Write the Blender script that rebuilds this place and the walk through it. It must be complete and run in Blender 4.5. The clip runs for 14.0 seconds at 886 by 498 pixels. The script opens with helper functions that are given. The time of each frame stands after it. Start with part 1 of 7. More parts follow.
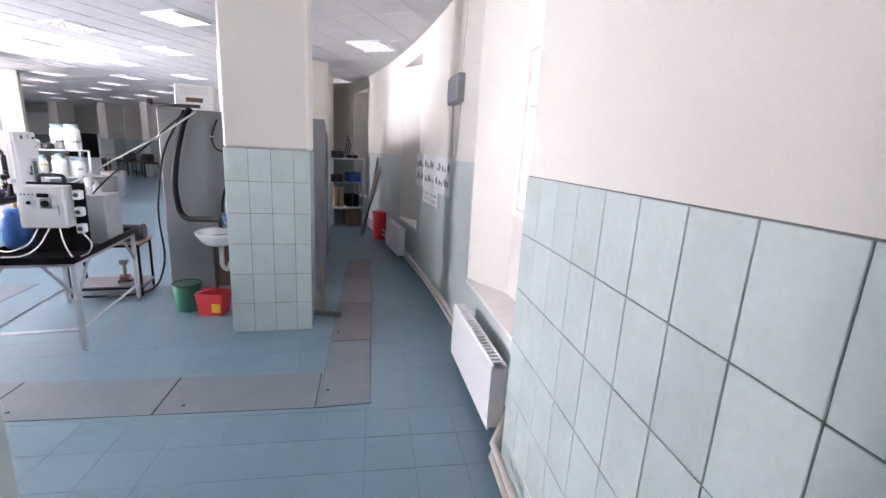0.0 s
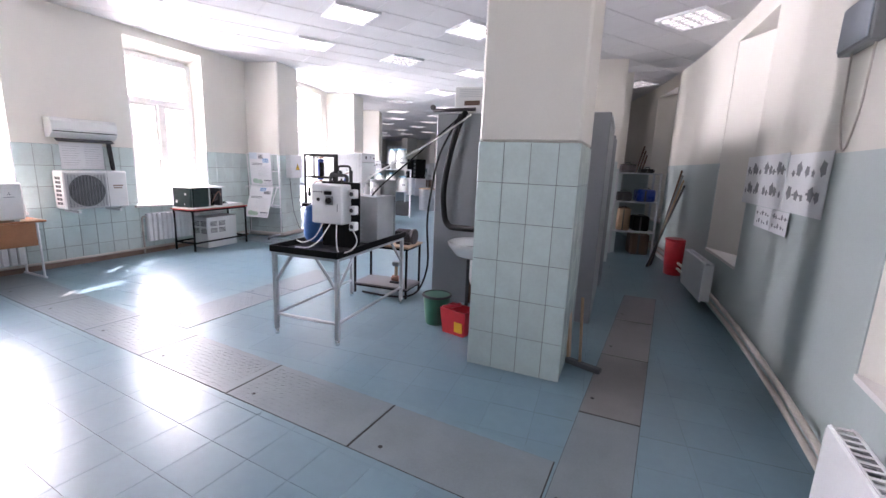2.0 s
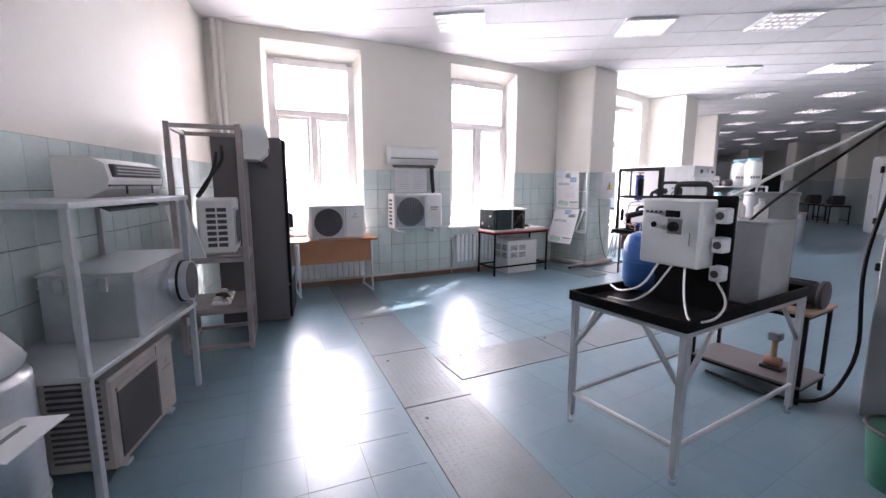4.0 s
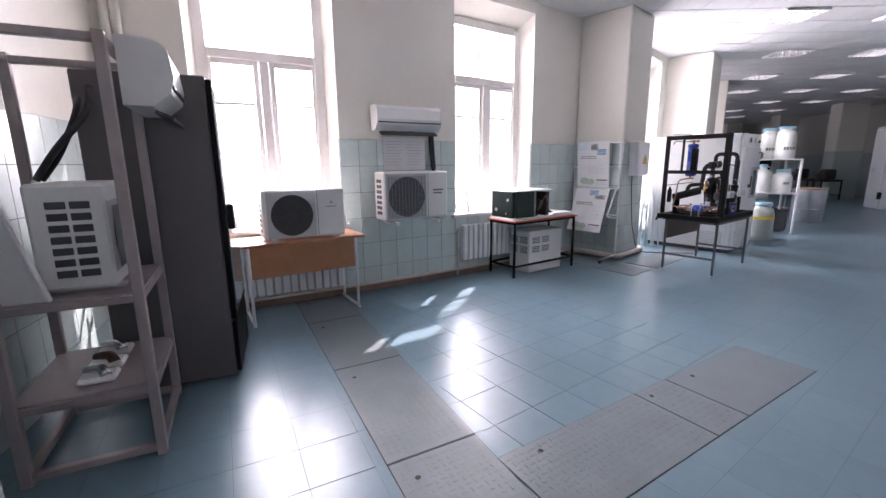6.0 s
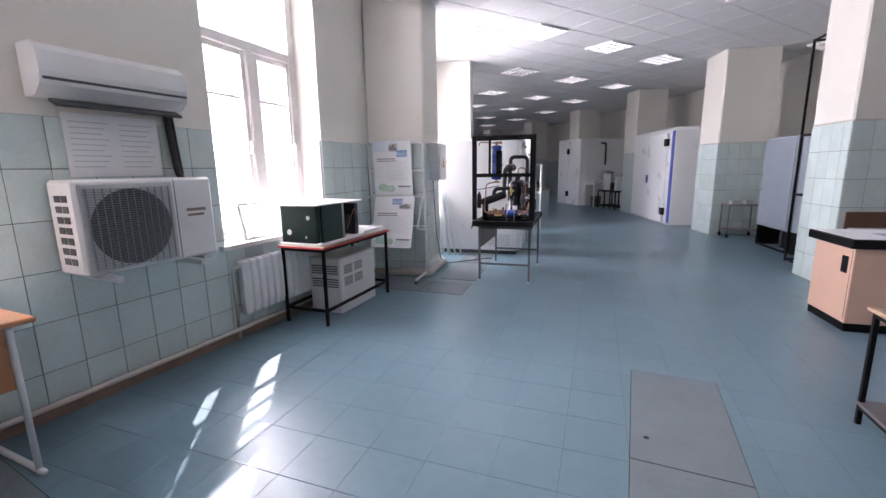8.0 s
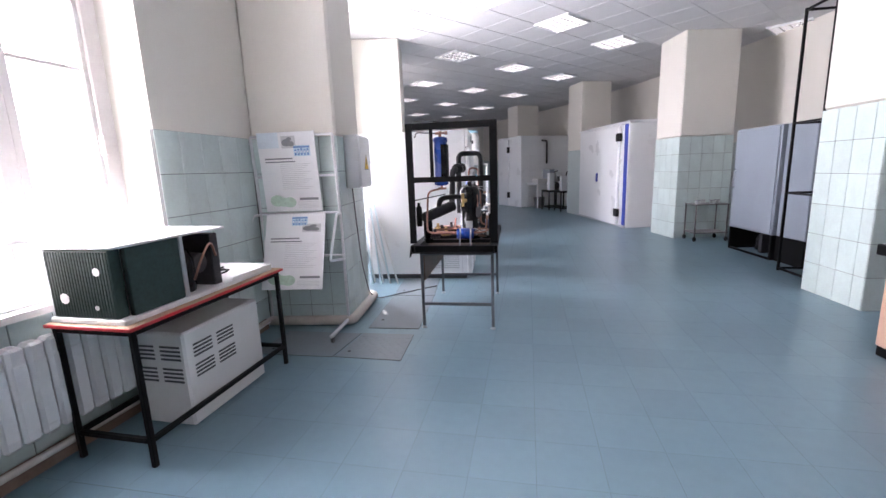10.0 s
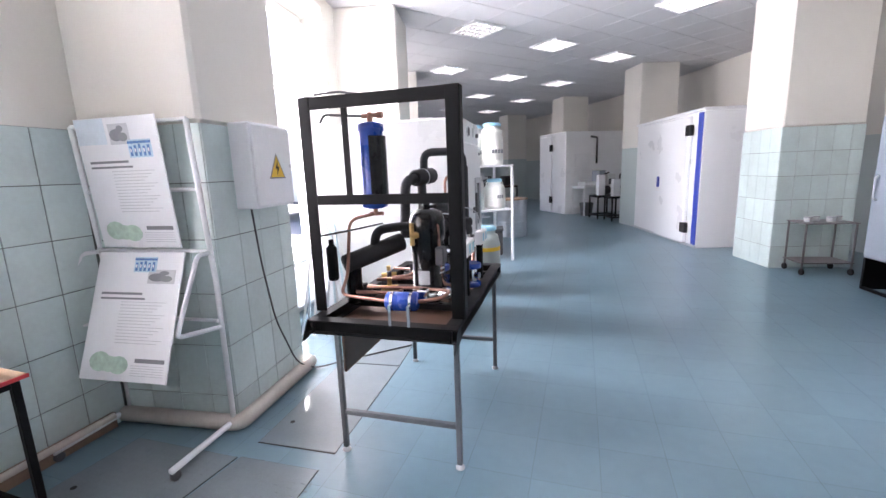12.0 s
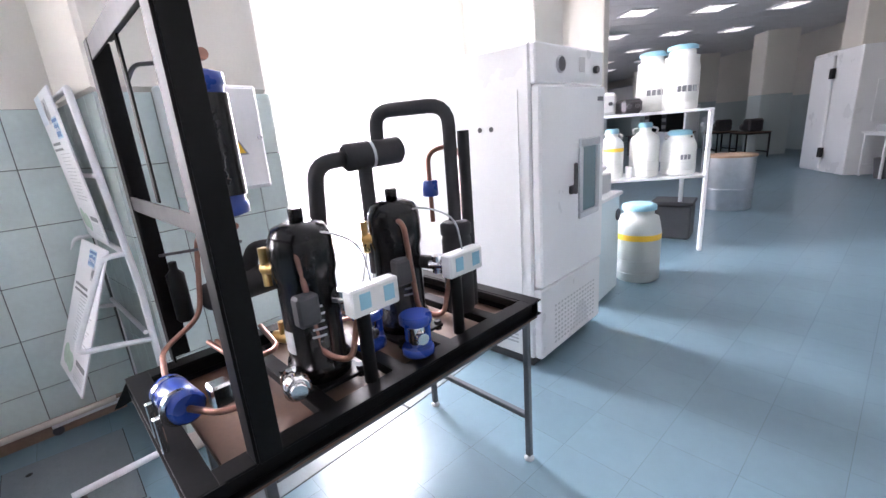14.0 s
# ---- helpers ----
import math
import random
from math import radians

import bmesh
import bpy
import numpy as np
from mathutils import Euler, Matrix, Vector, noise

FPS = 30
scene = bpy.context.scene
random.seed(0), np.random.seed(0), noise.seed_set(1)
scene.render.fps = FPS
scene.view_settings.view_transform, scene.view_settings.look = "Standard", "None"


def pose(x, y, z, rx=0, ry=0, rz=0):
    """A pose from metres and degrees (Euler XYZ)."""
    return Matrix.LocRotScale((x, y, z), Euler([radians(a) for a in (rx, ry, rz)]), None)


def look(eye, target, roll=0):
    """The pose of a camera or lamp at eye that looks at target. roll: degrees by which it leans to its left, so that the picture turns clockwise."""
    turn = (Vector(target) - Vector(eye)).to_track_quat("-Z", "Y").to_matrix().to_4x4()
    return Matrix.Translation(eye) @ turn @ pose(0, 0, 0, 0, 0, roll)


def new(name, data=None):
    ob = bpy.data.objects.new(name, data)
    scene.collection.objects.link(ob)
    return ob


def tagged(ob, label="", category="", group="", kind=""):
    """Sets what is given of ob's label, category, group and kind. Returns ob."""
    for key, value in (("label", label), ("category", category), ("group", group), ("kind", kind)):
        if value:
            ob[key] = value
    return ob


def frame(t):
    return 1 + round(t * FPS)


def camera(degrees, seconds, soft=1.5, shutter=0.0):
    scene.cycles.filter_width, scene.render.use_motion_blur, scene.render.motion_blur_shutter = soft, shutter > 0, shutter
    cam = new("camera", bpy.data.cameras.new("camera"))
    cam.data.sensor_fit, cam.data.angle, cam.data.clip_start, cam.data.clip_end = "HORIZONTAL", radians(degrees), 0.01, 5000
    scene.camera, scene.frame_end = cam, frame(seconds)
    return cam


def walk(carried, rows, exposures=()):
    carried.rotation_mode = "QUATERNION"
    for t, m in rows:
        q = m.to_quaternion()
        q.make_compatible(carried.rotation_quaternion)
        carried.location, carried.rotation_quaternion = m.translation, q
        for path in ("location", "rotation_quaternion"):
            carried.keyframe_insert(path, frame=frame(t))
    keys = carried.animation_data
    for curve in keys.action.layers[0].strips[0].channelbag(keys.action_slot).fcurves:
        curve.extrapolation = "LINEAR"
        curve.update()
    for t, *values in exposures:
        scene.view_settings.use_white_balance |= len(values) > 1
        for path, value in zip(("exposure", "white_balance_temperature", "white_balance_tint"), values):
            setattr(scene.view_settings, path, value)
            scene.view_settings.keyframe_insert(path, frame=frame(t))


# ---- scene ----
cam = camera(92.7, 14.0)
PATH = [
    (0, (-0.086, 0.079, 1.845), (0.4, 1.969, 1.406), 3.1),
    (0.5, (-0.052, 0.41, 1.902), (-0.008, 2.358, 1.453), 0.9),
    (1, (0.09, 0.693, 1.749), (-0.139, 2.654, 1.432), 2.7),
    (1.5, (0.108, 0.958, 1.665), (-0.305, 2.876, 1.279), 1.1),
    (2, (0.001, 1.237, 1.606), (-0.775, 3.039, 1.221), 2.3),
    (2.5, (-0.089, 1.519, 1.472), (-1.162, 3.187, 1.209), 3.4),
    (3, (-0.329, 1.768, 1.472), (-1.758, 3.132, 1.16), 1.3),
    (3.5, (-0.67, 1.975, 1.458), (-2.295, 3.095, 1.134), 0.6),
    (4, (-1.042, 2.229, 1.475), (-2.803, 3.128, 1.175), 0.1),
    (4.2, (-1.163, 2.275, 1.466), (-2.943, 3.123, 1.13), 0.2),
    (6.3, (-3.009, 2.673, 1.396), (-4.623, 3.788, 1.004), -0.3),
    (6.5, (-3.161, 2.758, 1.374), (-4.726, 3.947, 1.006), 0.3),
    (7, (-3.557, 2.871, 1.374), (-4.915, 4.281, 0.964), 1.3),
    (7.5, (-3.897, 2.971, 1.38), (-4.892, 4.656, 0.967), 1.2),
    (8, (-4.241, 3.175, 1.37), (-5.046, 4.968, 1.0), -0.9),
    (8.5, (-4.527, 3.376, 1.35), (-5.089, 5.245, 0.915), -0.5),
    (9, (-4.773, 3.689, 1.38), (-5.09, 5.622, 0.975), -2.1),
    (9.2, (-4.816, 3.882, 1.367), (-5.276, 5.791, 0.986), -3.3),
    (11.3, (-4.744, 5.792, 1.405), (-5.31, 7.675, 1.039), -1.2),
    (11.5, (-4.748, 5.959, 1.411), (-5.332, 7.834, 1.033), -0.8),
    (12, (-4.685, 6.418, 1.407), (-5.432, 8.237, 1.042), -2.1),
    (12.5, (-4.622, 6.818, 1.414), (-5.56, 8.523, 0.953), -4.5),
    (13, (-4.556, 7.225, 1.419), (-5.57, 8.87, 0.901), -4.6),
    (13.5, (-4.455, 7.57, 1.43), (-5.826, 8.944, 0.947), -3.0),
    (14, (-4.396, 7.956, 1.432), (-5.919, 9.135, 0.897), -4.5),
]
EXPOSURES = [(0.0, 2.28, 6500, 27), (0.5, 2.18, 6500, 27), (1.5, 2.0, 6500, 27), (3.0, 1.76, 6500, 28), (4.0, 1.46, 6500, 28), (6.5, 1.09, 6500, 28), (8.5, 1.2, 6500, 26), (9.2, 1.3, 6500, 26), (11.5, 1.82, 6500, 24), (14.0, 2.08, 6500, 24)]
walk(cam, [(t, look(eye, target, roll)) for t, eye, target, roll in PATH], EXPOSURES)

# ---- light ----
SUN_DIR = Vector((0.453, -0.544, -0.707)).normalized()
world = bpy.data.worlds.new("sky")
scene.world = world
world.use_nodes = True
wn = world.node_tree
sky = wn.nodes.new("ShaderNodeTexSky")
sky.sky_type, sky.sun_disc = "NISHITA", False
sky.sun_elevation = math.asin(-SUN_DIR.z)
sky.sun_rotation = math.atan2(-SUN_DIR.x, -SUN_DIR.y)
wn.links.new(sky.outputs[0], wn.nodes["Background"].inputs[0])
wn.nodes["Background"].inputs[1].default_value = 0.10
sun = new("sun", bpy.data.lights.new("sun", "SUN"))
sun.data.energy, sun.data.angle, sun.data.color = 5.0, radians(0.5), (1.0, 0.95, 0.88)
sun.matrix_world = look((-20, 0, 20), Vector((-20, 0, 20)) + SUN_DIR)

# ---- the plan: a curved building, laid out in rings about one centre ----
CX, CY = -29.6, 5.0
R_IN, R_OUT, R_MID = 22.4, 30.76, 29.8
CEIL = 3.5
DADO_L, DADO_R = 1.69, 1.78


def at(r, deg, z=0.0):
    a = radians(deg)
    return Vector((CX + r * math.cos(a), CY + r * math.sin(a), z))


def polar(x, y):
    return math.hypot(x - CX, y - CY), math.degrees(math.atan2(y - CY, x - CX))


# ---- materials ----
def mat(name, col, rough=0.5, metal=0.0, var=0.12, scale=6.0, bump=0.05, fine=60.0, spec=0.5, emit=0.0, rand=0.0, coat=0.0, rvar=0.1, transmission=0.0, island=0.0):
    m = bpy.data.materials.new(name)
    m.use_nodes = True
    nt = m.node_tree
    b = nt.nodes["Principled BSDF"]
    b.inputs["Metallic"].default_value = metal
    b.inputs["Specular IOR Level"].default_value = spec
    b.inputs["Coat Weight"].default_value = coat
    b.inputs["Transmission Weight"].default_value = transmission
    tc = nt.nodes.new("ShaderNodeNewGeometry")
    big = nt.nodes.new("ShaderNodeTexNoise")
    big.inputs["Scale"].default_value, big.inputs["Detail"].default_value = scale, 4
    small = nt.nodes.new("ShaderNodeTexNoise")
    small.inputs["Scale"].default_value, small.inputs["Detail"].default_value = fine, 3
    nt.links.new(tc.outputs["Position"], big.inputs["Vector"])
    nt.links.new(tc.outputs["Position"], small.inputs["Vector"])
    mixn = nt.nodes.new("ShaderNodeMath")
    mixn.operation = "MULTIPLY_ADD"
    mixn.inputs[1].default_value = 0.35
    nt.links.new(small.outputs["Fac"], mixn.inputs[0])
    scaled = nt.nodes.new("ShaderNodeMath")
    scaled.operation = "MULTIPLY"
    scaled.inputs[1].default_value = 0.65
    nt.links.new(big.outputs["Fac"], scaled.inputs[0])
    nt.links.new(scaled.outputs[0], mixn.inputs[2])
    ramp = nt.nodes.new("ShaderNodeMapRange")
    ramp.inputs[1].default_value, ramp.inputs[2].default_value = 0.3, 0.7
    ramp.inputs[3].default_value, ramp.inputs[4].default_value = 1 - var, 1 + var
    nt.links.new(mixn.outputs[0], ramp.inputs[0])
    value = ramp.outputs[0]
    if rand:
        oi = nt.nodes.new("ShaderNodeObjectInfo")
        rr = nt.nodes.new("ShaderNodeMapRange")
        rr.inputs[3].default_value, rr.inputs[4].default_value = 1 - rand, 1 + rand
        nt.links.new(oi.outputs["Random"], rr.inputs[0])
        mul = nt.nodes.new("ShaderNodeMath")
        mul.operation = "MULTIPLY"
        nt.links.new(value, mul.inputs[0])
        nt.links.new(rr.outputs[0], mul.inputs[1])
        value = mul.outputs[0]
    if island:
        ri = nt.nodes.new("ShaderNodeMapRange")
        ri.inputs[3].default_value, ri.inputs[4].default_value = 1 - island, 1 + island
        nt.links.new(tc.outputs["Random Per Island"], ri.inputs[0])
        mul = nt.nodes.new("ShaderNodeMath")
        mul.operation = "MULTIPLY"
        nt.links.new(value, mul.inputs[0])
        nt.links.new(ri.outputs[0], mul.inputs[1])
        value = mul.outputs[0]
    vm = nt.nodes.new("ShaderNodeVectorMath")
    vm.operation = "SCALE"
    vm.inputs[0].default_value = col
    nt.links.new(value, vm.inputs["Scale"])
    nt.links.new(vm.outputs[0], b.inputs["Base Color"])
    rm = nt.nodes.new("ShaderNodeMapRange")
    rm.inputs[3].default_value, rm.inputs[4].default_value = max(0.02, rough - rvar), min(1, rough + rvar)
    nt.links.new(big.outputs["Fac"], rm.inputs[0])
    nt.links.new(rm.outputs[0], b.inputs["Roughness"])
    if bump:
        bp = nt.nodes.new("ShaderNodeBump")
        bp.inputs["Strength"].default_value, bp.inputs["Distance"].default_value = bump, 0.01
        nt.links.new(mixn.outputs[0], bp.inputs["Height"])
        nt.links.new(bp.outputs[0], b.inputs["Normal"])
    if emit:
        b.inputs["Emission Color"].default_value = (*col, 1)
        b.inputs["Emission Strength"].default_value = emit
    return m


M_CREAM = mat("cream_paint", (0.72, 0.695, 0.635), 0.65, var=0.04, scale=1.2, bump=0.08, fine=90)
M_DADO_PAINT = mat("sea_green_paint", (0.48, 0.55, 0.54), 0.38, var=0.06, scale=1.5, bump=0.06, fine=70)
M_TILE = mat("sea_green_tile", (0.56, 0.66, 0.642), 0.22, var=0.07, scale=5, bump=0.03, fine=40, rand=0.05)
M_GROUT = mat("grout", (0.13, 0.14, 0.135), 0.85, var=0.15, bump=0.1)
M_FLOOR = mat("blue_floor_tile", (0.142, 0.236, 0.287), 0.31, spec=0.62, var=0.09, scale=1.1, bump=0.0, fine=14, rand=0.03, rvar=0.02, island=0.045)
M_JOINT = mat("floor_joint", (0.085, 0.115, 0.13), 0.8, var=0.2)
M_PLATE = mat("grey_cover_plate", (0.175, 0.21, 0.228), 0.42, var=0.14, scale=4, bump=0.1, fine=120)
M_CEIL = mat("ceiling_panel", (0.66, 0.66, 0.67), 0.8, var=0.04, scale=2, bump=0.05, fine=120)
M_BAR = mat("ceiling_bar", (0.62, 0.62, 0.63), 0.5, var=0.03, bump=0)
M_WHITE = mat("white_enamel", (0.78, 0.79, 0.80), 0.33, var=0.05, scale=3, bump=0.02)
M_FRAME = mat("window_white_paint", (0.80, 0.765, 0.745), 0.4, var=0.06, scale=8, bump=0.05)
M_LAMP = mat("lamp_diffuser", (1.0, 0.98, 0.95), 0.5, var=0.0, bump=0, emit=0.75)
M_LAMP_DIM = mat("lamp_diffuser_dim", (1.0, 0.98, 0.95), 0.5, var=0.0, bump=0, emit=0.3)
M_LOUVRE = mat("lamp_louvre", (0.75, 0.75, 0.76), 0.25, metal=0.6, var=0.02, bump=0)
M_GROUND = mat("outdoor_ground", (0.55, 0.55, 0.56), 0.9)


# ---- mesh helpers ----
class Mesh:
    """Collects pieces of one part."""

    def __init__(self):
        self.v, self.f, self.smooth = [], [], []

    def add(self, verts, faces, smooth=False, m=None):
        n = len(self.v)
        self.v += [tuple(m @ Vector(p)) if m else tuple(p) for p in verts]
        self.f += [tuple(i + n for i in f) for f in faces]
        self.smooth += [smooth] * len(faces)
        return self

    def box(self, x0, y0, z0, x1, y1, z1, bevel=0.004, m=None):
        b = min(bevel, 0.45 * min(abs(x1 - x0), abs(y1 - y0), abs(z1 - z0)))
        if b <= 0:
            pts = [(x, y, z) for x in (x0, x1) for y in (y0, y1) for z in (z0, z1)]
            return self.add(pts, [(0, 1, 3, 2), (4, 6, 7, 5), (0, 4, 5, 1), (2, 3, 7, 6), (0, 2, 6, 4), (1, 5, 7, 3)], False, m)
        lo, hi = (min(x0, x1), min(y0, y1), min(z0, z1)), (max(x0, x1), max(y0, y1), max(z0, z1))
        pts, ids = [], {}
        for sx in (0, 1):
            for sy in (0, 1):
                for sz in (0, 1):
                    s = (sx, sy, sz)
                    for ax in range(3):
                        p = [hi[k] - b if s[k] else lo[k] + b for k in range(3)]
                        p[ax] = hi[ax] if s[ax] else lo[ax]
                        ids[s, ax] = len(pts)
                        pts.append(tuple(p))
        faces = []
        for ax in range(3):
            o = [k for k in range(3) if k != ax]
            for side in (0, 1):
                ring = []
                for u, w in ((0, 0), (1, 0), (1, 1), (0, 1)):
                    s = [0, 0, 0]
                    s[ax], s[o[0]], s[o[1]] = side, u, w
                    ring.append(ids[tuple(s), ax])
                faces.append(tuple(ring))
            for u in (0, 1):
                for w in (0, 1):
                    s0, s1 = [0, 0, 0], [0, 0, 0]
                    s0[ax], s1[ax] = 0, 1
                    s0[o[0]] = s1[o[0]] = u
                    s0[o[1]] = s1[o[1]] = w
                    faces.append((ids[tuple(s0), o[0]], ids[tuple(s1), o[0]], ids[tuple(s1), o[1]], ids[tuple(s0), o[1]]))
        for sx in (0, 1):
            for sy in (0, 1):
                for sz in (0, 1):
                    faces.append(tuple(ids[(sx, sy, sz), ax] for ax in range(3)))
        return self.add(pts, faces, False, m)

    def lathe(self, profile, seg=20, m=None, smooth=True):
        """Turned about z; profile: (radius, z) from bottom to top."""
        pts, faces = [], []
        for r, z in profile:
            for i in range(seg):
                a = 2 * math.pi * i / seg
                pts.append((r * math.cos(a), r * math.sin(a), z))
        for j in range(len(profile) - 1):
            for i in range(seg):
                k = (i + 1) % seg
                faces.append((j * seg + i, j * seg + k, (j + 1) * seg + k, (j + 1) * seg + i))
        self.add(pts, faces, smooth, m)
        n = len(profile) - 1
        self.add([pts[i] for i in range(seg)], [tuple(reversed(range(seg)))], False, m)
        self.add([pts[n * seg + i] for i in range(seg)], [tuple(range(seg))], False, m)
        return self

    def cyl(self, a, b, r, seg=14, bevel=0.0, r2=None):
        a, b = Vector(a), Vector(b)
        h = (b - a).length
        m = Matrix.Translation(a) @ (b - a).to_track_quat("Z", "Y").to_matrix().to_4x4()
        r2 = r if r2 is None else r2
        prof = [(r, 0), (r2, h)] if not bevel else [(r - bevel, 0), (r, bevel), (r2, h - bevel), (r2 - bevel, h)]
        return self.lathe(prof, seg, m)

    def tube(self, path, r, seg=8, bend=0.0):
        """A pipe along a path of points, corners rounded by bend."""
        pts = [Vector(p) for p in path]
        if bend:
            out = [pts[0]]
            for i in range(1, len(pts) - 1):
                p, a, c = pts[i], pts[i - 1], pts[i + 1]
                d0, d1 = (a - p), (c - p)
                k = min(bend, 0.49 * d0.length, 0.49 * d1.length)
                s, e = p + d0.normalized() * k, p + d1.normalized() * k
                for j in range(6):
                    t = j / 5
                    out.append((1 - t) ** 2 * s + 2 * t * (1 - t) * p + t * t * e)
            out.append(pts[-1])
            pts = out
        verts, faces = [], []
        prev = None
        for i, p in enumerate(pts):
            d = (pts[min(i + 1, len(pts) - 1)] - pts[max(i - 1, 0)]).normalized()
            if prev is None:
                side = d.orthogonal().normalized()
            else:
                side = (prev - d * prev.dot(d))
                side = side.normalized() if side.length > 1e-5 else d.orthogonal().normalized()
            prev = side
            up = d.cross(side)
            for k in range(seg):
                a = 2 * math.pi * k / seg
                verts.append(p + r * (math.cos(a) * side + math.sin(a) * up))
        for i in range(len(pts) - 1):
            for k in range(seg):
                q = (k + 1) % seg
                faces.append((i * seg + k, i * seg + q, (i + 1) * seg + q, (i + 1) * seg + k))
        faces.append(tuple(reversed(range(seg))))
        self.add(verts, faces, True)
        n = (len(pts) - 1) * seg
        self.add(verts[n:], [tuple(range(seg))], False)
        return self

    def prism(self, poly, z0, z1):
        """An upright block over a plan polygon, counter-clockwise."""
        n = len(poly)
        pts = [(x, y, z0) for x, y in poly] + [(x, y, z1) for x, y in poly]
        faces = [tuple(reversed(range(n))), tuple(range(n, 2 * n))] + [(i, (i + 1) % n, n + (i + 1) % n, n + i) for i in range(n)]
        return self.add(pts, faces)

    def data(self, name, material):
        me = bpy.data.meshes.new(name)
        me.from_pydata(self.v, [], self.f)
        me.polygons.foreach_set("use_smooth", self.smooth)
        me.materials.append(material)
        bm = bmesh.new()
        bm.from_mesh(me)
        bmesh.ops.recalc_face_normals(bm, faces=bm.faces)
        bm.to_mesh(me)
        bm.free()
        return me


def part(name, mesh, material, parent=None, label="", m=None):
    ob = new(name, mesh.data(name, material) if isinstance(mesh, Mesh) else mesh)
    if parent is not None:
        ob.parent = parent
    if m is not None:
        ob.matrix_basis = m
    return tagged(ob, label)


def thing(name, m, label, category, group="", kind=""):
    ob = new(name)
    ob.empty_display_size = 0.1
    ob.matrix_basis = m
    return tagged(ob, label, category, group, kind)


def structure(name, mesh, material, label="", category=""):
    return tagged(part(name, mesh, material), label, category, "", "structure")


def box(*a, **k):
    return Mesh().box(*a, **k)


# ---- floor, ceiling ----
def ring_sheet(r0, r1, a0, a1, z0, z1, step=1.0):
    """A curved slab between two rings."""
    n = max(1, round((a1 - a0) / step))
    me, pts, faces = Mesh(), [], []
    for i in range(n + 1):
        a = a0 + (a1 - a0) * i / n
        for r, z in ((r0, z0), (r1, z0), (r1, z1), (r0, z1)):
            pts.append(at(r, a, z))
    for i in range(n):
        for k in range(4):
            q = (k + 1) % 4
            faces.append((4 * i + k, 4 * i + q, 4 * i + 4 + q, 4 * i + 4 + k))
    faces += [(0, 1, 2, 3), (4 * n + 3, 4 * n + 2, 4 * n + 1, 4 * n)]
    return me.add(pts, faces)


A_START, A_END = -18.0, 84.0
floor = structure("floor", ring_sheet(R_IN - 0.6, R_OUT + 0.6, A_START, A_END, -0.15, -0.004), M_JOINT, "blue-grey tiled floor of the laboratory hall", "floor")
ceil = Mesh()
ceil.v, ceil.f, ceil.smooth = (lambda s: (s.v, s.f, s.smooth))(ring_sheet(R_IN - 0.6, R_OUT + 0.6, A_START, A_END, CEIL, CEIL + 0.2))
GRID = 34.0
ge1 = Vector((math.sin(radians(GRID)), math.cos(radians(GRID)), 0))
ge2 = Vector((-ge1.y, ge1.x, 0))
G0 = Vector((-5.73, 10.44, 0))
structure("ceiling", ceil, M_CEIL, "white suspended ceiling of square panels", "ceiling")
bars = Mesh()
gm = Matrix((( ge1.x, ge2.x, 0, G0.x), (ge1.y, ge2.y, 0, G0.y), (0, 0, 1, 0), (0, 0, 0, 1)))
for axis in (0, 1):
    for i in range(-40, 80):
        run = None
        for j in range(-60, 90):
            u, w = (0.3 + 0.6 * i, 0.6 * j)
            p = gm @ Vector((u, w, 0) if axis == 0 else (w, u, 0))
            r, a = polar(p.x, p.y)
            inside = R_IN - 0.3 < r < R_OUT + 0.3 and A_START + 1 < a < A_END - 1
            if inside and run is None:
                run = w
            if run is not None and (not inside or j == 89):
                if axis == 0:
                    bars.box(u - 0.011, run, CEIL - 0.0035, u + 0.011, w, CEIL + 0.01, 0, gm)
                else:
                    bars.box(run, u - 0.011, CEIL - 0.005, w, u + 0.011, CEIL + 0.01, 0, gm)
                run = None
structure("ceiling_grid", bars, M_BAR, "thin metal bars carrying the ceiling panels", "ceiling grid")


# ---- walls with openings ----
def ring_wall(name, r, thick, a0, a1, dado, openings, label, face=1, low=None):
    """A curved wall; openings: (angle 0, angle 1, sill, head). face +1: the room lies outside r (towards larger rings)."""
    cuts = sorted({a0, a1, *[o[k] for o in openings for k in (0, 1)]})
    lower, upper = Mesh(), Mesh()
    r_in, r_out = (r - thick, r) if face > 0 else (r, r + thick)
    for b0, b1 in zip(cuts, cuts[1:]):
        hole = next((o for o in openings if o[0] <= b0 and b1 <= o[1]), None)
        spans = [(0.0, CEIL)] if not hole else [(0.0, hole[2]), (hole[3], CEIL)]
        for z0, z1 in spans:
            if z1 - z0 < 0.01:
                continue
            if z0 < dado < z1:
                lower.v, lower.f, lower.smooth = (lambda a, s: (a.v + s.v, a.f + [tuple(i + len(a.v) for i in f) for f in s.f], a.smooth + s.smooth))(lower, ring_sheet(r_in, r_out, b0, b1, z0, dado))
                z0 = dado
            tgt = upper if z0 >= dado else lower
            s = ring_sheet(r_in, r_out, b0, b1, z0, z1)
            n = len(tgt.v)
            tgt.v += s.v
            tgt.f += [tuple(i + n for i in f) for f in s.f]
            tgt.smooth += s.smooth
    w = structure(name, upper, M_CREAM, label, "wall")
    part("dado", lower, low or M_DADO_PAINT, w)
    return w


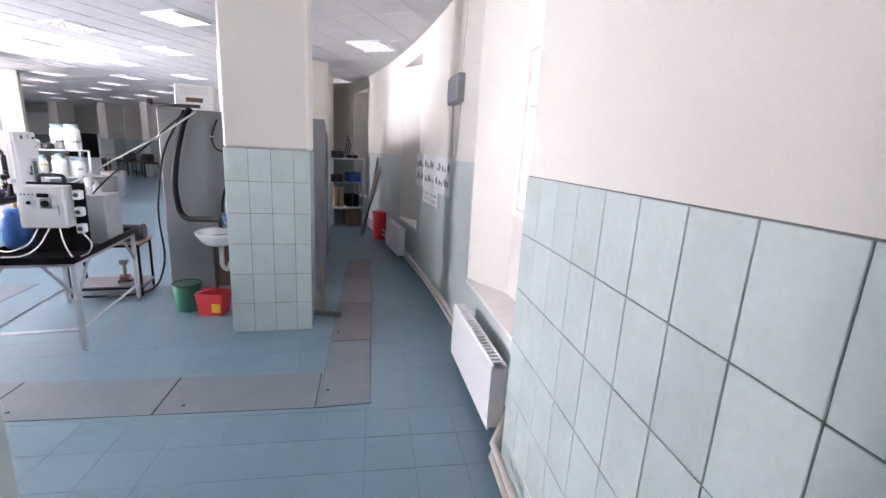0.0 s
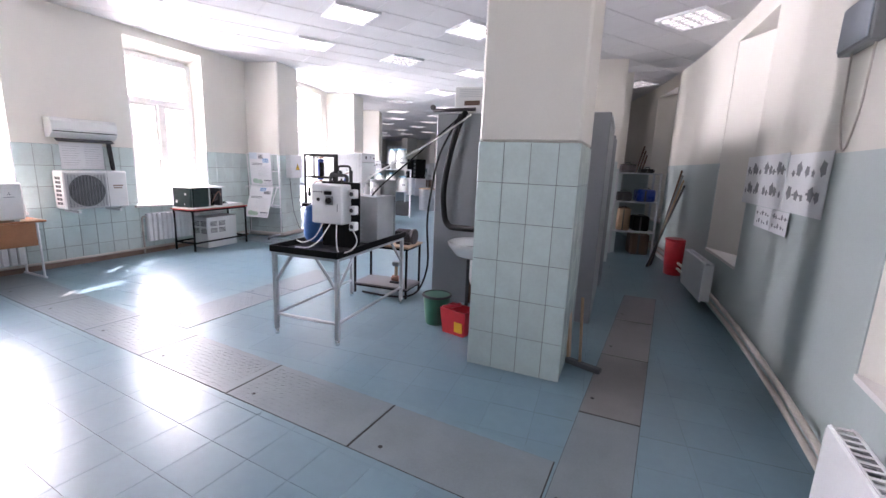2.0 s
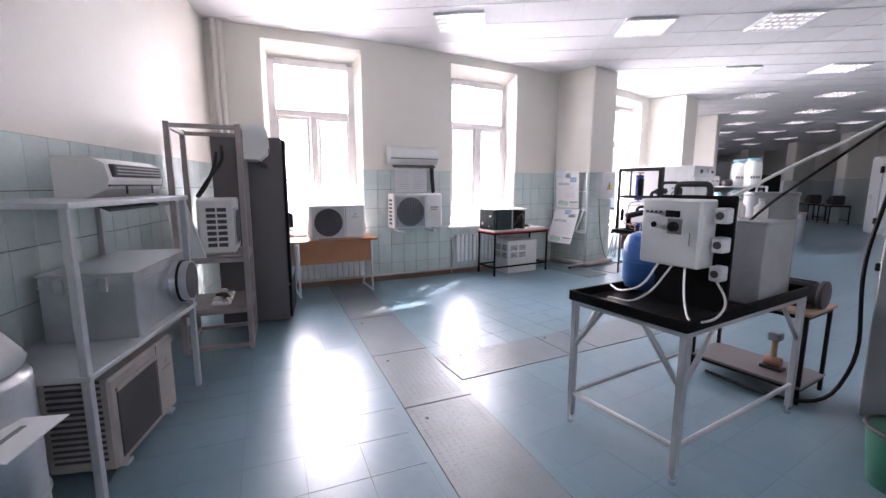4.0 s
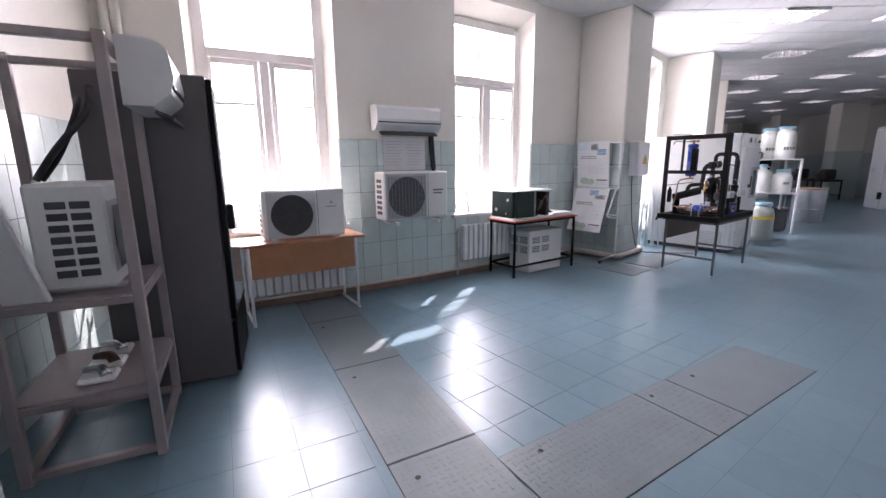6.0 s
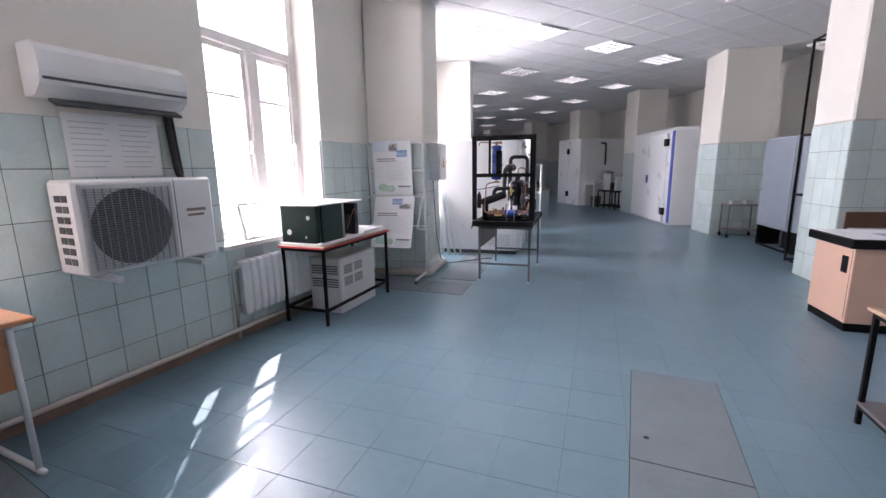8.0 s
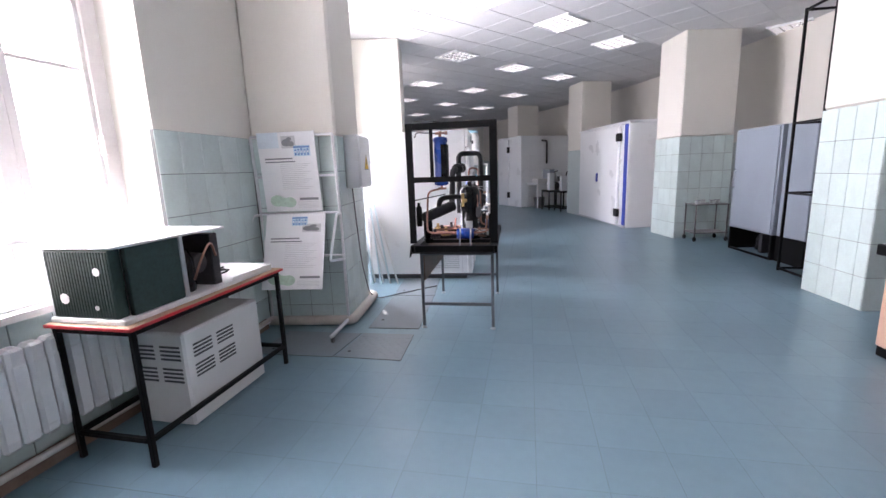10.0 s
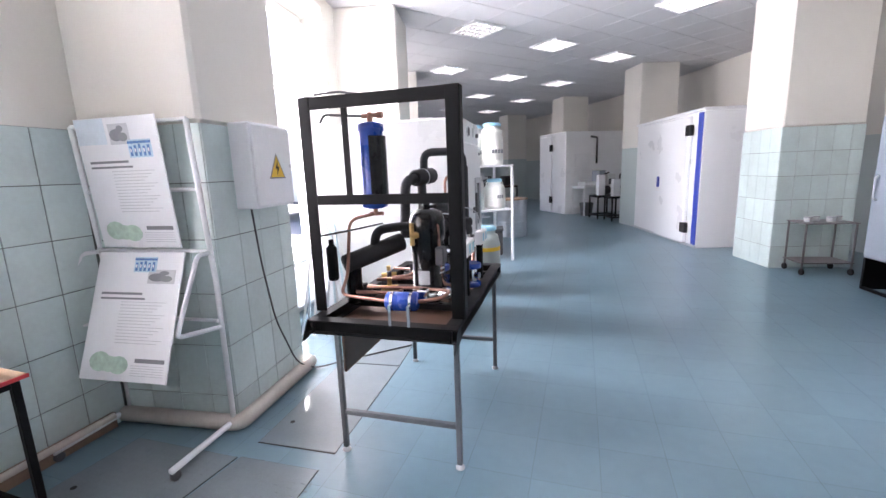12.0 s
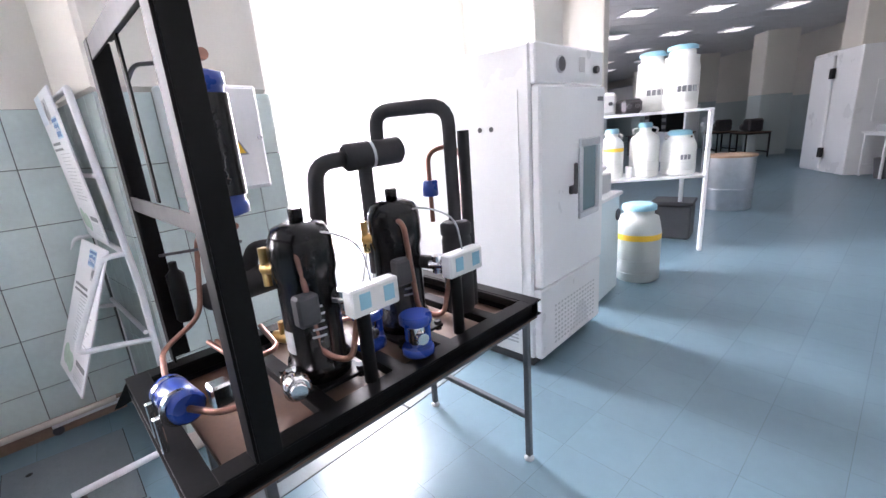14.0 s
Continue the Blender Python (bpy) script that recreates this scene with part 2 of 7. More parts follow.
SILL_L, HEAD_L = 0.76, 3.36
WIN_L = [(-5.75, -2.4), (1.3, 4.72), (10.2, 15.4), (19.4, 24.6), (28.6, 33.8), (37.8, 43.0), (47.0, 52.2), (56.2, 61.4)]
WIN_R = [(-5.42, -2.1), (2.85, 5.25), (10.65, 13.1), (18.6, 21.0)]
HOLES_L = [(a, b, SILL_L if i < 2 else 0.56, HEAD_L) for i, (a, b) in enumerate(WIN_L)]
wall_in = ring_wall("wall_window_side", R_IN, 0.42, A_START, 9.6, DADO_L, HOLES_L[:2], "cream wall above a sea-green tiled dado, with tall windows", 1, M_GROUT)
wall_in_far = ring_wall("wall_window_side_far", R_IN, 0.5, 9.6, A_END, DADO_L, HOLES_L[2:], "cream wall above a sea-green dado, with wide windows", 1)
wall_out = ring_wall("wall_corridor_side", R_OUT, 0.5, A_START, A_END, DADO_R, [(a, b, 0.64, 3.25) for a, b in WIN_R], "cream wall above a sea-green dado, with deep window recesses", -1)
wall_mid = ring_wall("wall_middle", R_MID, 0.15, 10.6, A_END, DADO_L, [(61.0, 63.2, 0.0, 2.2)], "cream and sea-green wall behind the cold rooms", -1)

# ---- more materials ----
M_GREY = mat("grey_steel_paint", (0.235, 0.25, 0.262), 0.42, var=0.08, scale=2, bump=0.03)
M_BLUEGREY = mat("blue_grey_steel_paint", (0.27, 0.31, 0.36), 0.38, var=0.08, scale=2, bump=0.03)
M_BROWNGREY = mat("warm_grey_steel", (0.135, 0.122, 0.125), 0.42, var=0.08, scale=2, bump=0.03)
M_ALU = mat("grey_tube_paint", (0.50, 0.52, 0.54), 0.4, metal=0.2, var=0.1, scale=9, bump=0.05)
M_GALV = mat("galvanised_steel", (0.55, 0.57, 0.60), 0.35, metal=0.85, var=0.12, scale=9, bump=0.04, fine=80)
M_CHROME = mat("chrome", (0.75, 0.75, 0.76), 0.15, metal=1.0, var=0.03, bump=0)
M_BLACK = mat("black_steel_paint", (0.006, 0.006, 0.0065), 0.45, var=0.25, scale=7, bump=0.06, spec=0.14)
M_GLOSSBLACK = mat("gloss_black_enamel", (0.009, 0.009, 0.010), 0.2, spec=0.35, var=0.2, scale=7, bump=0.02)
M_FOAM = mat("black_pipe_insulation", (0.022, 0.022, 0.025), 0.75, var=0.2, scale=12, bump=0.15)
M_DARKGREY = mat("dark_grey_plastic", (0.07, 0.07, 0.075), 0.5, var=0.15)
M_BLUE = mat("blue_enamel", (0.02, 0.06, 0.30), 0.28, var=0.15, scale=8, bump=0.03)
M_TANKBLUE = mat("blue_tank_paint", (0.03, 0.12, 0.36), 0.3, var=0.1, scale=8, bump=0.03)
M_STRIPE = mat("blue_plastic_strip", (0.03, 0.06, 0.38), 0.4, var=0.08)
M_COPPER = mat("copper", (0.32, 0.17, 0.13), 0.38, metal=0.85, var=0.2, scale=14, bump=0.05)
M_BRASS = mat("brass", (0.65, 0.45, 0.18), 0.3, metal=0.9, var=0.15, scale=14, bump=0.03)
M_WOOD = mat("orange_wood_laminate", (0.40, 0.18, 0.085), 0.4, var=0.12, scale=5, bump=0.05)
M_BROWNWOOD = mat("brown_board", (0.12, 0.065, 0.042), 0.5, var=0.18, scale=5, bump=0.06)
M_PALEWOOD = mat("pale_worn_wood", (0.42, 0.28, 0.18), 0.6, var=0.2, scale=9, bump=0.1)
M_PEACH = mat("peach_laminate", (0.66, 0.42, 0.31), 0.42, var=0.05, scale=2, bump=0.02)
M_PAPER = mat("white_paper", (0.80, 0.81, 0.83), 0.6, var=0.03, bump=0.03)
M_INK = mat("grey_print", (0.22, 0.23, 0.25), 0.6, var=0.1, bump=0)
M_PALEINK = mat("pale_grey_print", (0.55, 0.56, 0.58), 0.6, var=0.05, bump=0)
M_PRINTGREEN = mat("pale_green_print", (0.45, 0.60, 0.50), 0.6, var=0.2, scale=25, bump=0)
M_PRINTBLUE = mat("blue_print", (0.10, 0.22, 0.48), 0.6, var=0.4, scale=40, bump=0)
M_SKYPRINT = mat("pale_blue_print", (0.45, 0.62, 0.75), 0.6, var=0.15, scale=12, bump=0)
M_PALETINT = mat("very_pale_blue_print", (0.66, 0.74, 0.80), 0.6, var=0.08, scale=9, bump=0)
M_PINKPRINT = mat("violet_print", (0.42, 0.35, 0.55), 0.6, var=0.35, scale=40, bump=0)
M_YELLOW = mat("warning_yellow", (0.80, 0.50, 0.03), 0.5, var=0.05, bump=0)
M_RED = mat("red_plastic", (0.55, 0.03, 0.04), 0.33, var=0.12, scale=8, bump=0.03)
M_GREEN = mat("green_plastic", (0.03, 0.16, 0.10), 0.35, var=0.12, scale=8, bump=0.03)
M_DKGREEN = mat("dark_green_fins", (0.03, 0.055, 0.05), 0.5, metal=0.3, var=0.25, scale=30, bump=0.15)
M_CERAMIC = mat("white_ceramic", (0.82, 0.82, 0.82), 0.12, var=0.02, bump=0)
M_ACWHITE = mat("off_white_plastic", (0.74, 0.74, 0.73), 0.4, var=0.04, scale=4, bump=0.01)
M_ACGREY = mat("light_grey_plastic", (0.50, 0.51, 0.52), 0.4, var=0.05, scale=4, bump=0.01)
M_CHAMBER = mat("white_chamber_enamel", (0.80, 0.81, 0.82), 0.3, var=0.03, scale=2, bump=0.01)
M_PALEBLUE = mat("pale_blue_enamel", (0.60, 0.72, 0.76), 0.35, var=0.04, scale=3, bump=0.01)
M_DARKGLASS = mat("dark_window_glass", (0.16, 0.24, 0.26), 0.06, var=0.1, scale=3, bump=0)
M_BASE = mat("brown_skirting_paint", (0.24, 0.16, 0.12), 0.5, var=0.2, scale=6, bump=0.1)
M_PIPE = mat("cream_pipe_paint", (0.55, 0.50, 0.45), 0.45, var=0.12, scale=8, bump=0.06)
M_RUBBER = mat("black_rubber_hose", (0.012, 0.012, 0.013), 0.6, var=0.2, bump=0.05, spec=0.2)
M_DEWAR = mat("cream_dewar_enamel", (0.72, 0.73, 0.70), 0.35, var=0.05, scale=5, bump=0.02)
M_GREYDEWAR = mat("grey_dewar_enamel", (0.45, 0.49, 0.47), 0.38, var=0.06, scale=5, bump=0.03)
M_CAPBLUE = mat("pale_blue_cap", (0.25, 0.50, 0.62), 0.4, var=0.06, bump=0)
M_GAUZE = mat("dark_fan_grille", (0.06, 0.06, 0.065), 0.55, var=0.2, scale=40, bump=0.1)
M_STRUT = mat("pinkish_grey_strut_paint", (0.36, 0.31, 0.305), 0.45, var=0.12, scale=8, bump=0.06)
M_TERRA = mat("dark_machinery", (0.05, 0.045, 0.05), 0.5, metal=0.3, var=0.4, scale=18, bump=0.2)

M_SLATE = mat("dark_slate_tube_paint", (0.10, 0.11, 0.12), 0.42, var=0.12, scale=6, bump=0.04)
M_WINPANEL = mat("old_white_gloss_paint", (0.66, 0.62, 0.60), 0.4, var=0.08, scale=5, bump=0.05)

# ---- back wall, pillars and piers ----
BACK0, BACK1 = Vector((-7.75, 2.214, 0)), Vector((-0.80, 0.449, 0))
bdir = (BACK1 - BACK0).normalized()
bdeg = math.degrees(math.atan2(bdir.y, bdir.x))
DADO_B = 1.74
blen = (BACK1 - BACK0).length
wall_back = structure("wall_back", box(0, -0.35, DADO_B, blen, 0, CEIL, 0), M_CREAM, "cream end wall above a sea-green tiled dado", "wall")
wall_back.matrix_basis = pose(BACK0.x, BACK0.y, 0, 0, 0, bdeg)
part("dado", box(0, -0.35, 0, blen, -0.002, DADO_B, 0), M_GROUT, wall_back)
stub = structure("wall_end", Mesh().prism([(-1.05, 0.1), (-0.72, 0.1), (-0.72, 0.99), (-1.05, 0.99)], 0, CEIL), M_DADO_PAINT, "sea-green wall end beside the entrance", "wall")
for nm, a in (("wall_entrance", A_START), ("wall_far_end", A_END)):
    w = structure(nm, box(R_IN - 0.5, -0.2, 0, R_OUT + 0.5, 0, CEIL, 0), M_CREAM, "plain cream wall closing the hall", "wall")
    w.matrix_basis = pose(CX, CY, 0, 0, 0, a)


tile_meshes = {}


def tile_mesh(w, h):
    key = (round(w, 3), round(h, 3))
    if key not in tile_meshes:
        g = 0.0021
        tile_meshes[key] = box(-w / 2 + g, -0.004, -h / 2 + g, w / 2 - g, 0.003, h / 2 - g, 0.0015).data("tile", M_TILE)
    return tile_meshes[key]


tile_jobs = []


def tile_run(parent, m, u0, u1, z_top, holes=(), w=0.2, h=0.3, z_low=0.0):
    """Wall tiles over u0..u1 on the plane whose outward side is -y of m; laid from the top down."""
    tile_jobs.append((parent, m, u0, u1, z_top, holes, w, h, z_low))


def lay_tiles(parent, m, u0, u1, z_top, holes, w, h, z_low):
    u = u0
    while u < u1 - 0.02:
        ww = min(w, u1 - u)
        z = z_top
        while z > z_low + 0.03:
            hh = min(h, z - z_low)
            top = z
            for ha, hb, hz in holes:
                if ha - 0.05 < u + ww / 2 < hb + 0.05:
                    top = min(z, hz)
            if top - (z - hh) > 0.03:
                ob = new("tile", tile_mesh(ww, top - (z - hh)))
                ob.parent = parent
                ob.matrix_basis = parent.matrix_basis.inverted() @ m @ pose(u + ww / 2, 0, (top + z - hh) / 2)
            z -= hh
        u += ww


def pillar(name, x, y, deg, w, d, dado, label, tiles="fl"):
    """A square pillar; (x, y) its front left corner, w along local x, d back along local y."""
    base = pose(x, y, 0, 0, 0, deg)
    p = structure(name, box(0, 0, dado, w, d, CEIL, 0.02), M_CREAM, label, "pillar")
    p.matrix_basis = base
    part("dado", box(0.004, 0.004, 0, w - 0.004, d - 0.004, dado, 0.01), M_GROUT if tiles else M_DADO_PAINT, p)
    if "f" in tiles:
        tile_run(p, base, 0, w, dado)
    if "l" in tiles:
        tile_run(p, base @ pose(0, d, 0, 0, 0, -90), 0, d, dado)
    if "r" in tiles:
        tile_run(p, base @ pose(w, 0, 0, 0, 0, 90), 0, d, dado)
    return p


pillar("pillar_1", -1.085, 4.37, 0, 0.742, 0.80, 1.8, "cream square pillar with a sea-green tiled dado", "flr")
pillar("pillar_2", -2.2, 9.08, 9.5, 1.0, 0.72, 1.8, "cream square pillar with a sea-green tiled dado")
pillar("pillar_3", -2.8, 13.0, 16.5, 0.95, 0.80, 1.78, "cream square pillar with a sea-green tiled dado")
for i, a in enumerate((25.0, 33.4, 41.8, 50.2, 58.6, 67.0)):
    p = at(27.95, a)
    pillar(f"pillar_{i + 4}", p.x, p.y, a, 0.85, 0.75, 1.75, "cream square pillar with a painted dado", "")
pillar("pier_1", -7.38, 7.86, 11.5, 0.755, 0.745, DADO_L, "cream wall pier with a sea-green tiled dado", "fr")
for i, a in enumerate((16.7, 25.9, 35.1, 44.3, 53.5, 62.7)):
    p = at(22.35, a - 0.2)
    pillar(f"pier_{i + 2}", p.x, p.y, a, 0.85, 0.85, DADO_L, "cream wall pier between tall windows", "f" if i == 0 else "")

# tiles on the curved window wall, column by column, and on the other walls
SHARE = math.degrees(0.2 / R_IN)
for e0, e1, top in ((-7.2, WIN_L[0][0], DADO_L), (*WIN_L[0], SILL_L), (WIN_L[0][1], WIN_L[1][0], DADO_L), (*WIN_L[1], SILL_L), (WIN_L[1][1], 7.3, DADO_L), (9.0, 9.6, DADO_L)):
    n = max(1, round((e1 - e0) / SHARE))
    w = (e1 - e0) / n
    wide = math.radians(w) * R_IN
    for k in range(n):
        q = at(R_IN, e0 + w * (k + 0.5))
        holes = ((-9, 9, SILL_L),) if top == SILL_L else ()
        tile_run(wall_in, pose(q.x, q.y, 0, 0, 0, e0 + w * (k + 0.5) + 90), -wide / 2, wide / 2, DADO_L, holes, wide + 1e-4, 0.284)
tile_run(wall_back, wall_back.matrix_basis @ pose(blen, 0, 0, 0, 0, 180), 0, blen - 0.4, DADO_B)
R_LINE, A_LINE = R_OUT - 0.16, -5.45
lining = structure("wall_lining", ring_sheet(R_LINE, R_OUT + 0.002, A_START, A_LINE, 1.76, CEIL), M_CREAM, "thick cream wall beside the deep window recess", "wall")
part("dado", ring_sheet(R_LINE, R_OUT + 0.002, A_START, A_LINE, 0, 1.76), M_GROUT, lining)
SHARE_R = math.degrees(0.2 / R_LINE)
a = A_LINE - SHARE_R
while a > -12.0:
    q = at(R_LINE - 0.004, a + SHARE_R / 2)
    tile_run(lining, pose(q.x, q.y, 0, 0, 0, a + SHARE_R / 2 - 90), -0.1, 0.1, 1.758, (), 0.2, 0.297)
    a -= SHARE_R


# ---- windows ----
def window(name, r, a0, a1, z0, z1, face, muntin=True, outer=False, label="tall white-painted wooden window, glaring with daylight"):
    """Fills an opening of a ring wall; face +1: the room lies towards larger rings."""
    mid = (a0 + a1) / 2
    half = r * math.tan(radians((a1 - a0) / 2))
    q = at(r, mid)
    w = thing(name, pose(q.x, q.y, 0, 0, 0, mid + (90 if face > 0 else -90)), label, "window", kind="structure")
    h0, h1, t = -half, half, 0.07
    fr = Mesh()
    for x0, x1, c0, c1 in ((h0 - 0.03, h0 + t, z0, z1), (h1 - t, h1 + 0.03, z0, z1), (h0 + t, h1 - t, z0, z0 + t), (h0 + t, h1 - t, z1 - t, z1 + 0.03)):
        fr.box(x0, -0.05, c0, x1, 0.05, c1, 0.006)
    part("window_frame", fr, M_FRAME, w)
    tr = z0 + (z1 - z0) * 0.69
    part("transom", box(h0 + t, -0.055, tr, h1 - t, 0.045, tr + 0.09, 0.008), M_FRAME, w)
    n = max(2, round((h1 - h0) / 0.75))
    for i in range(1, n):
        x = h0 + (h1 - h0) * i / n
        part("mullion", box(x - 0.045, -0.052, z0 + t, x + 0.045, 0.045, tr, 0.008), M_FRAME, w)
    for i in range(n):
        x0, x1 = h0 + (h1 - h0) * i / n + 0.05, h0 + (h1 - h0) * (i + 1) / n - 0.05
        sash = Mesh()
        for s in ((x0, z0 + t, x0 + 0.05, tr), (x1 - 0.05, z0 + t, x1, tr), (x0 + 0.05, z0 + t, x1 - 0.05, z0 + t + 0.06), (x0 + 0.05, tr - 0.05, x1 - 0.05, tr)):
            sash.box(s[0], -0.035, s[1], s[2], 0.02, s[3], 0.006)
        part("sash", sash, M_FRAME, w)
        if muntin:
            zz = tr - 0.42
            part("glazing_bar", box(x0 + 0.05, -0.02, zz, x1 - 0.05, 0.01, zz + 0.025, 0.004), M_FRAME, w)
            part("handle", box(x1 - 0.035, -0.075, z0 + 0.75, x1 - 0.015, -0.034, z0 + 0.87, 0.006), M_FRAME, w)
    if outer:
        og = Mesh()
        for x0, x1, c0, c1 in ((h0 - 0.05, h0 + 0.05, z0, z1), (h1 - 0.05, h1 + 0.05, z0, z1), (-0.03, 0.03, z0, z1), (h0, h1, z0, z0 + 0.08), (h0, h1, z1 - 0.06, z1 + 0.1), (h0, h1, tr, tr + 0.06), (h0, h1, tr - 0.45, tr - 0.42), (h0, h1, tr - 0.9, tr - 0.87)):
            og.box(x0, 0.11, c0, x1, 0.145, c1, 0.004)
        part("outer_window_frame", og, M_FRAME, w)
    return w


for i, (a0, a1) in enumerate(WIN_L):
    window(f"window_{i + 1}", R_IN - 0.27, a0 + 0.22, a1 - 0.22, (SILL_L if i < 2 else 0.56) + 0.02, 3.17, 1, i < 2, outer=i < 2)
    z = SILL_L if i < 2 else 0.56
    back, mid = R_IN - 0.31, R_IN - 0.002
    for e0, e1 in ((a0 - 0.02, a0 + 0.24), (a1 + 0.02, a1 - 0.24)):
        pts = [tuple(at(r, a)[:2]) for r, a in ((mid, e0), (back, e1), (back, e0))]
        structure("window_reveal", Mesh().prism(pts, z, HEAD_L + 0.01), M_CREAM, "cream splayed window reveal", "window reveal")
    n = 4
    head = Mesh()
    pts = [at(r, a0 + (a1 - a0) * k / n, zz) for k in range(n + 1) for r, zz in ((mid, HEAD_L), (back, 3.165), (back, HEAD_L + 0.01))]
    head.add(pts, [(0, 1, 2), (3 * n, 3 * n + 2, 3 * n + 1)] + [(3 * k + p, 3 * k + 3 + p, 3 * k + 3 + (p + 1) % 3, 3 * k + (p + 1) % 3) for k in range(n) for p in range(3)])
    structure("window_head", head, M_CREAM, "cream sloping soffit over the window", "window reveal")
for i, (a0, a1) in enumerate(WIN_R):
    b1 = a0 + (a1 - a0) * (0.735 if i == 0 else 0.57)
    window(f"window_{i + 9}", R_OUT + 0.28, a0, b1, 1.36, 3.22, -1)
    structure("window_panel", ring_sheet(R_OUT + 0.25, R_OUT + 0.31, a0, b1, 0.66, 1.36), M_WINPANEL, "white-painted panel under the window sash", "window panel")
    pts = [tuple(at(r, a)[:2]) for r, a in ((R_OUT + 0.002, a1 + 0.02), (R_OUT + 0.5, a1 + 0.02), (R_OUT + 0.5, b1), (R_OUT + 0.25, b1))]
    structure("window_reveal", Mesh().prism(pts, 0.66, 3.25), M_CREAM, "cream splayed window reveal", "window reveal")

# window boards
for i, (a0, a1) in enumerate(WIN_L):
    z = SILL_L if i < 2 else 0.56
    structure("window_sill", ring_sheet(R_IN - 0.27, R_IN + 0.06, a0 - 0.15, a1 + 0.15, z, z + 0.035), M_FRAME, "white-painted window board", "window sill")
for i, (a0, a1) in enumerate(WIN_R):
    structure("window_sill", ring_sheet(R_OUT - 0.01, R_OUT + 0.32, a0 + 0.02, a1 - 0.02, 0.64, 0.672), M_FRAME, "white-painted sloping window board", "window sill")


# daylight of the open sky in each opening
def sky_lamp(r, a0, a1, z0, z1, face, watts):
    mid = (a0 + a1) / 2
    q = at(r, mid, (z0 + z1) / 2)
    d = at(r + face, mid, (z0 + z1) / 2 - (0.4 if face > 0 else 0.0))
    ob = new("sky_light", bpy.data.lights.new("sky_light", "AREA"))
    ob.data.shape, ob.data.size, ob.data.size_y = "RECTANGLE", 2 * r * math.tan(radians((a1 - a0) / 2)), z1 - z0
    ob.data.energy, ob.data.color = watts * ob.data.size * ob.data.size_y, (0.96, 0.98, 1.0)
    ob.matrix_world = look(q, d)


for i, (a0, a1) in enumerate(WIN_L[:6]):
    sky_lamp(R_IN - 1.25, a0 - 0.4, a1 + 0.4, (SILL_L if i < 2 else 0.56), HEAD_L + 1.3, 1, (66, 64, 46, 2.6, 0.8, 0.3)[i])
sky_lamp(R_OUT + 0.5, -5.2, -3.0, 1.36, 3.25, -1, 1.7)
for a0, a1 in WIN_R[1:]:
    sky_lamp(R_OUT + 0.62, a0 - 0.2, a1 - 1.0, 0.7, 3.3, -1, 0.3)

# Added emissive sheet, so the view through the windows burns out to white.
M_BACKDROP_GLOW = mat("glowing_backdrop_white", (1.0, 0.99, 0.97), 0.9, var=0.0, bump=0, emit=1.3)
structure("backdrop", ring_sheet(R_IN - 4.75, R_IN - 4.6, -14, 17, -1.2, 7.4, 3.0), M_BACKDROP_GLOW, "added glowing white sheet standing in for daylight outside the windows", "backdrop")
structure("ground", box(-400, -400, -1.5, 400, 400, -1.2, 0), M_GROUND, "bare ground outside the building", "ground")

# ---- ceiling lamps ----
lamp_frame = Mesh()
for s in ((-0.3, -0.3, 0.3, -0.275), (-0.3, 0.275, 0.3, 0.3), (-0.3, -0.275, -0.275, 0.275), (0.275, -0.275, 0.3, 0.275)):
    lamp_frame.box(s[0], s[1], -0.012, s[2], s[3], 0.02, 0.002)
louvre = Mesh()
for i in range(1, 4):
    c = -0.275 + 0.55 * i / 4
    louvre.box(c - 0.006, -0.275, -0.01, c + 0.006, 0.275, 0.012, 0)
for i in range(1, 6):
    c = -0.275 + 0.55 * i / 6
    louvre.box(-0.275, c - 0.004, -0.0095, 0.275, c + 0.004, 0.0115, 0)
panel = box(-0.275, -0.275, 0.013, 0.275, 0.275, 0.018, 0)
lamp_parts = (lamp_frame.data("frame", M_WHITE), louvre.data("louvre", M_LOUVRE), panel.data("diffuser", M_LAMP), panel.data("diffuser_off", M_LAMP_DIM))
e1, e2 = ge1 * 1.71, Vector((-1.13, 2.43, 0))
spots = [(-3.57, 6.19, 1), (-2.24, 7.25, 1), (-5.04, 7.18, 1), (-4.11, 8.52, 0), (-3.2, 9.85, 1), (-5.98, 4.99, 0), (0.47, 7.58, 0), (-0.1, 11.6, 0),
         (-1.1, 13.5, 0), (-5.73, 10.44, 1), (-4.79, 11.85, 1), (-3.87, 13.33, 1), (-6.71, 13.05, 0), (-5.77, 14.5, 1), (-4.82, 15.95, 1),
         (-8.04, 15.27, 1), (-7.09, 16.7, 1), (-6.14, 18.08, 1), (-8.41, 18.75, 1), (-7.5, 20.3, 1), (-9.35, 17.35, 1)]
for k in range(1, 7):
    for j in range(3):
        p = Vector((-9.35, 17.35, 0)) + Vector((-1.55 - 0.12 * k, 2.1 - 0.12 * k, 0)) * k + ge1 * 1.71 * j
        if polar(p.x, p.y)[0] < 28.5:
            spots.append((p.x, p.y, 1))
for x, y, lit in spots:
    t = thing("ceiling_light", pose(x, y, CEIL - 0.02, 0, 0, -GRID), "square recessed fluorescent ceiling light with a white louvre" + (", lit" if lit else ", unlit"), "ceiling light", "ceiling lights")
    part("frame", lamp_parts[0], None, t)
    part("louvre", lamp_parts[1], None, t)
    part("diffuser", lamp_parts[2] if lit else lamp_parts[3], None, t)

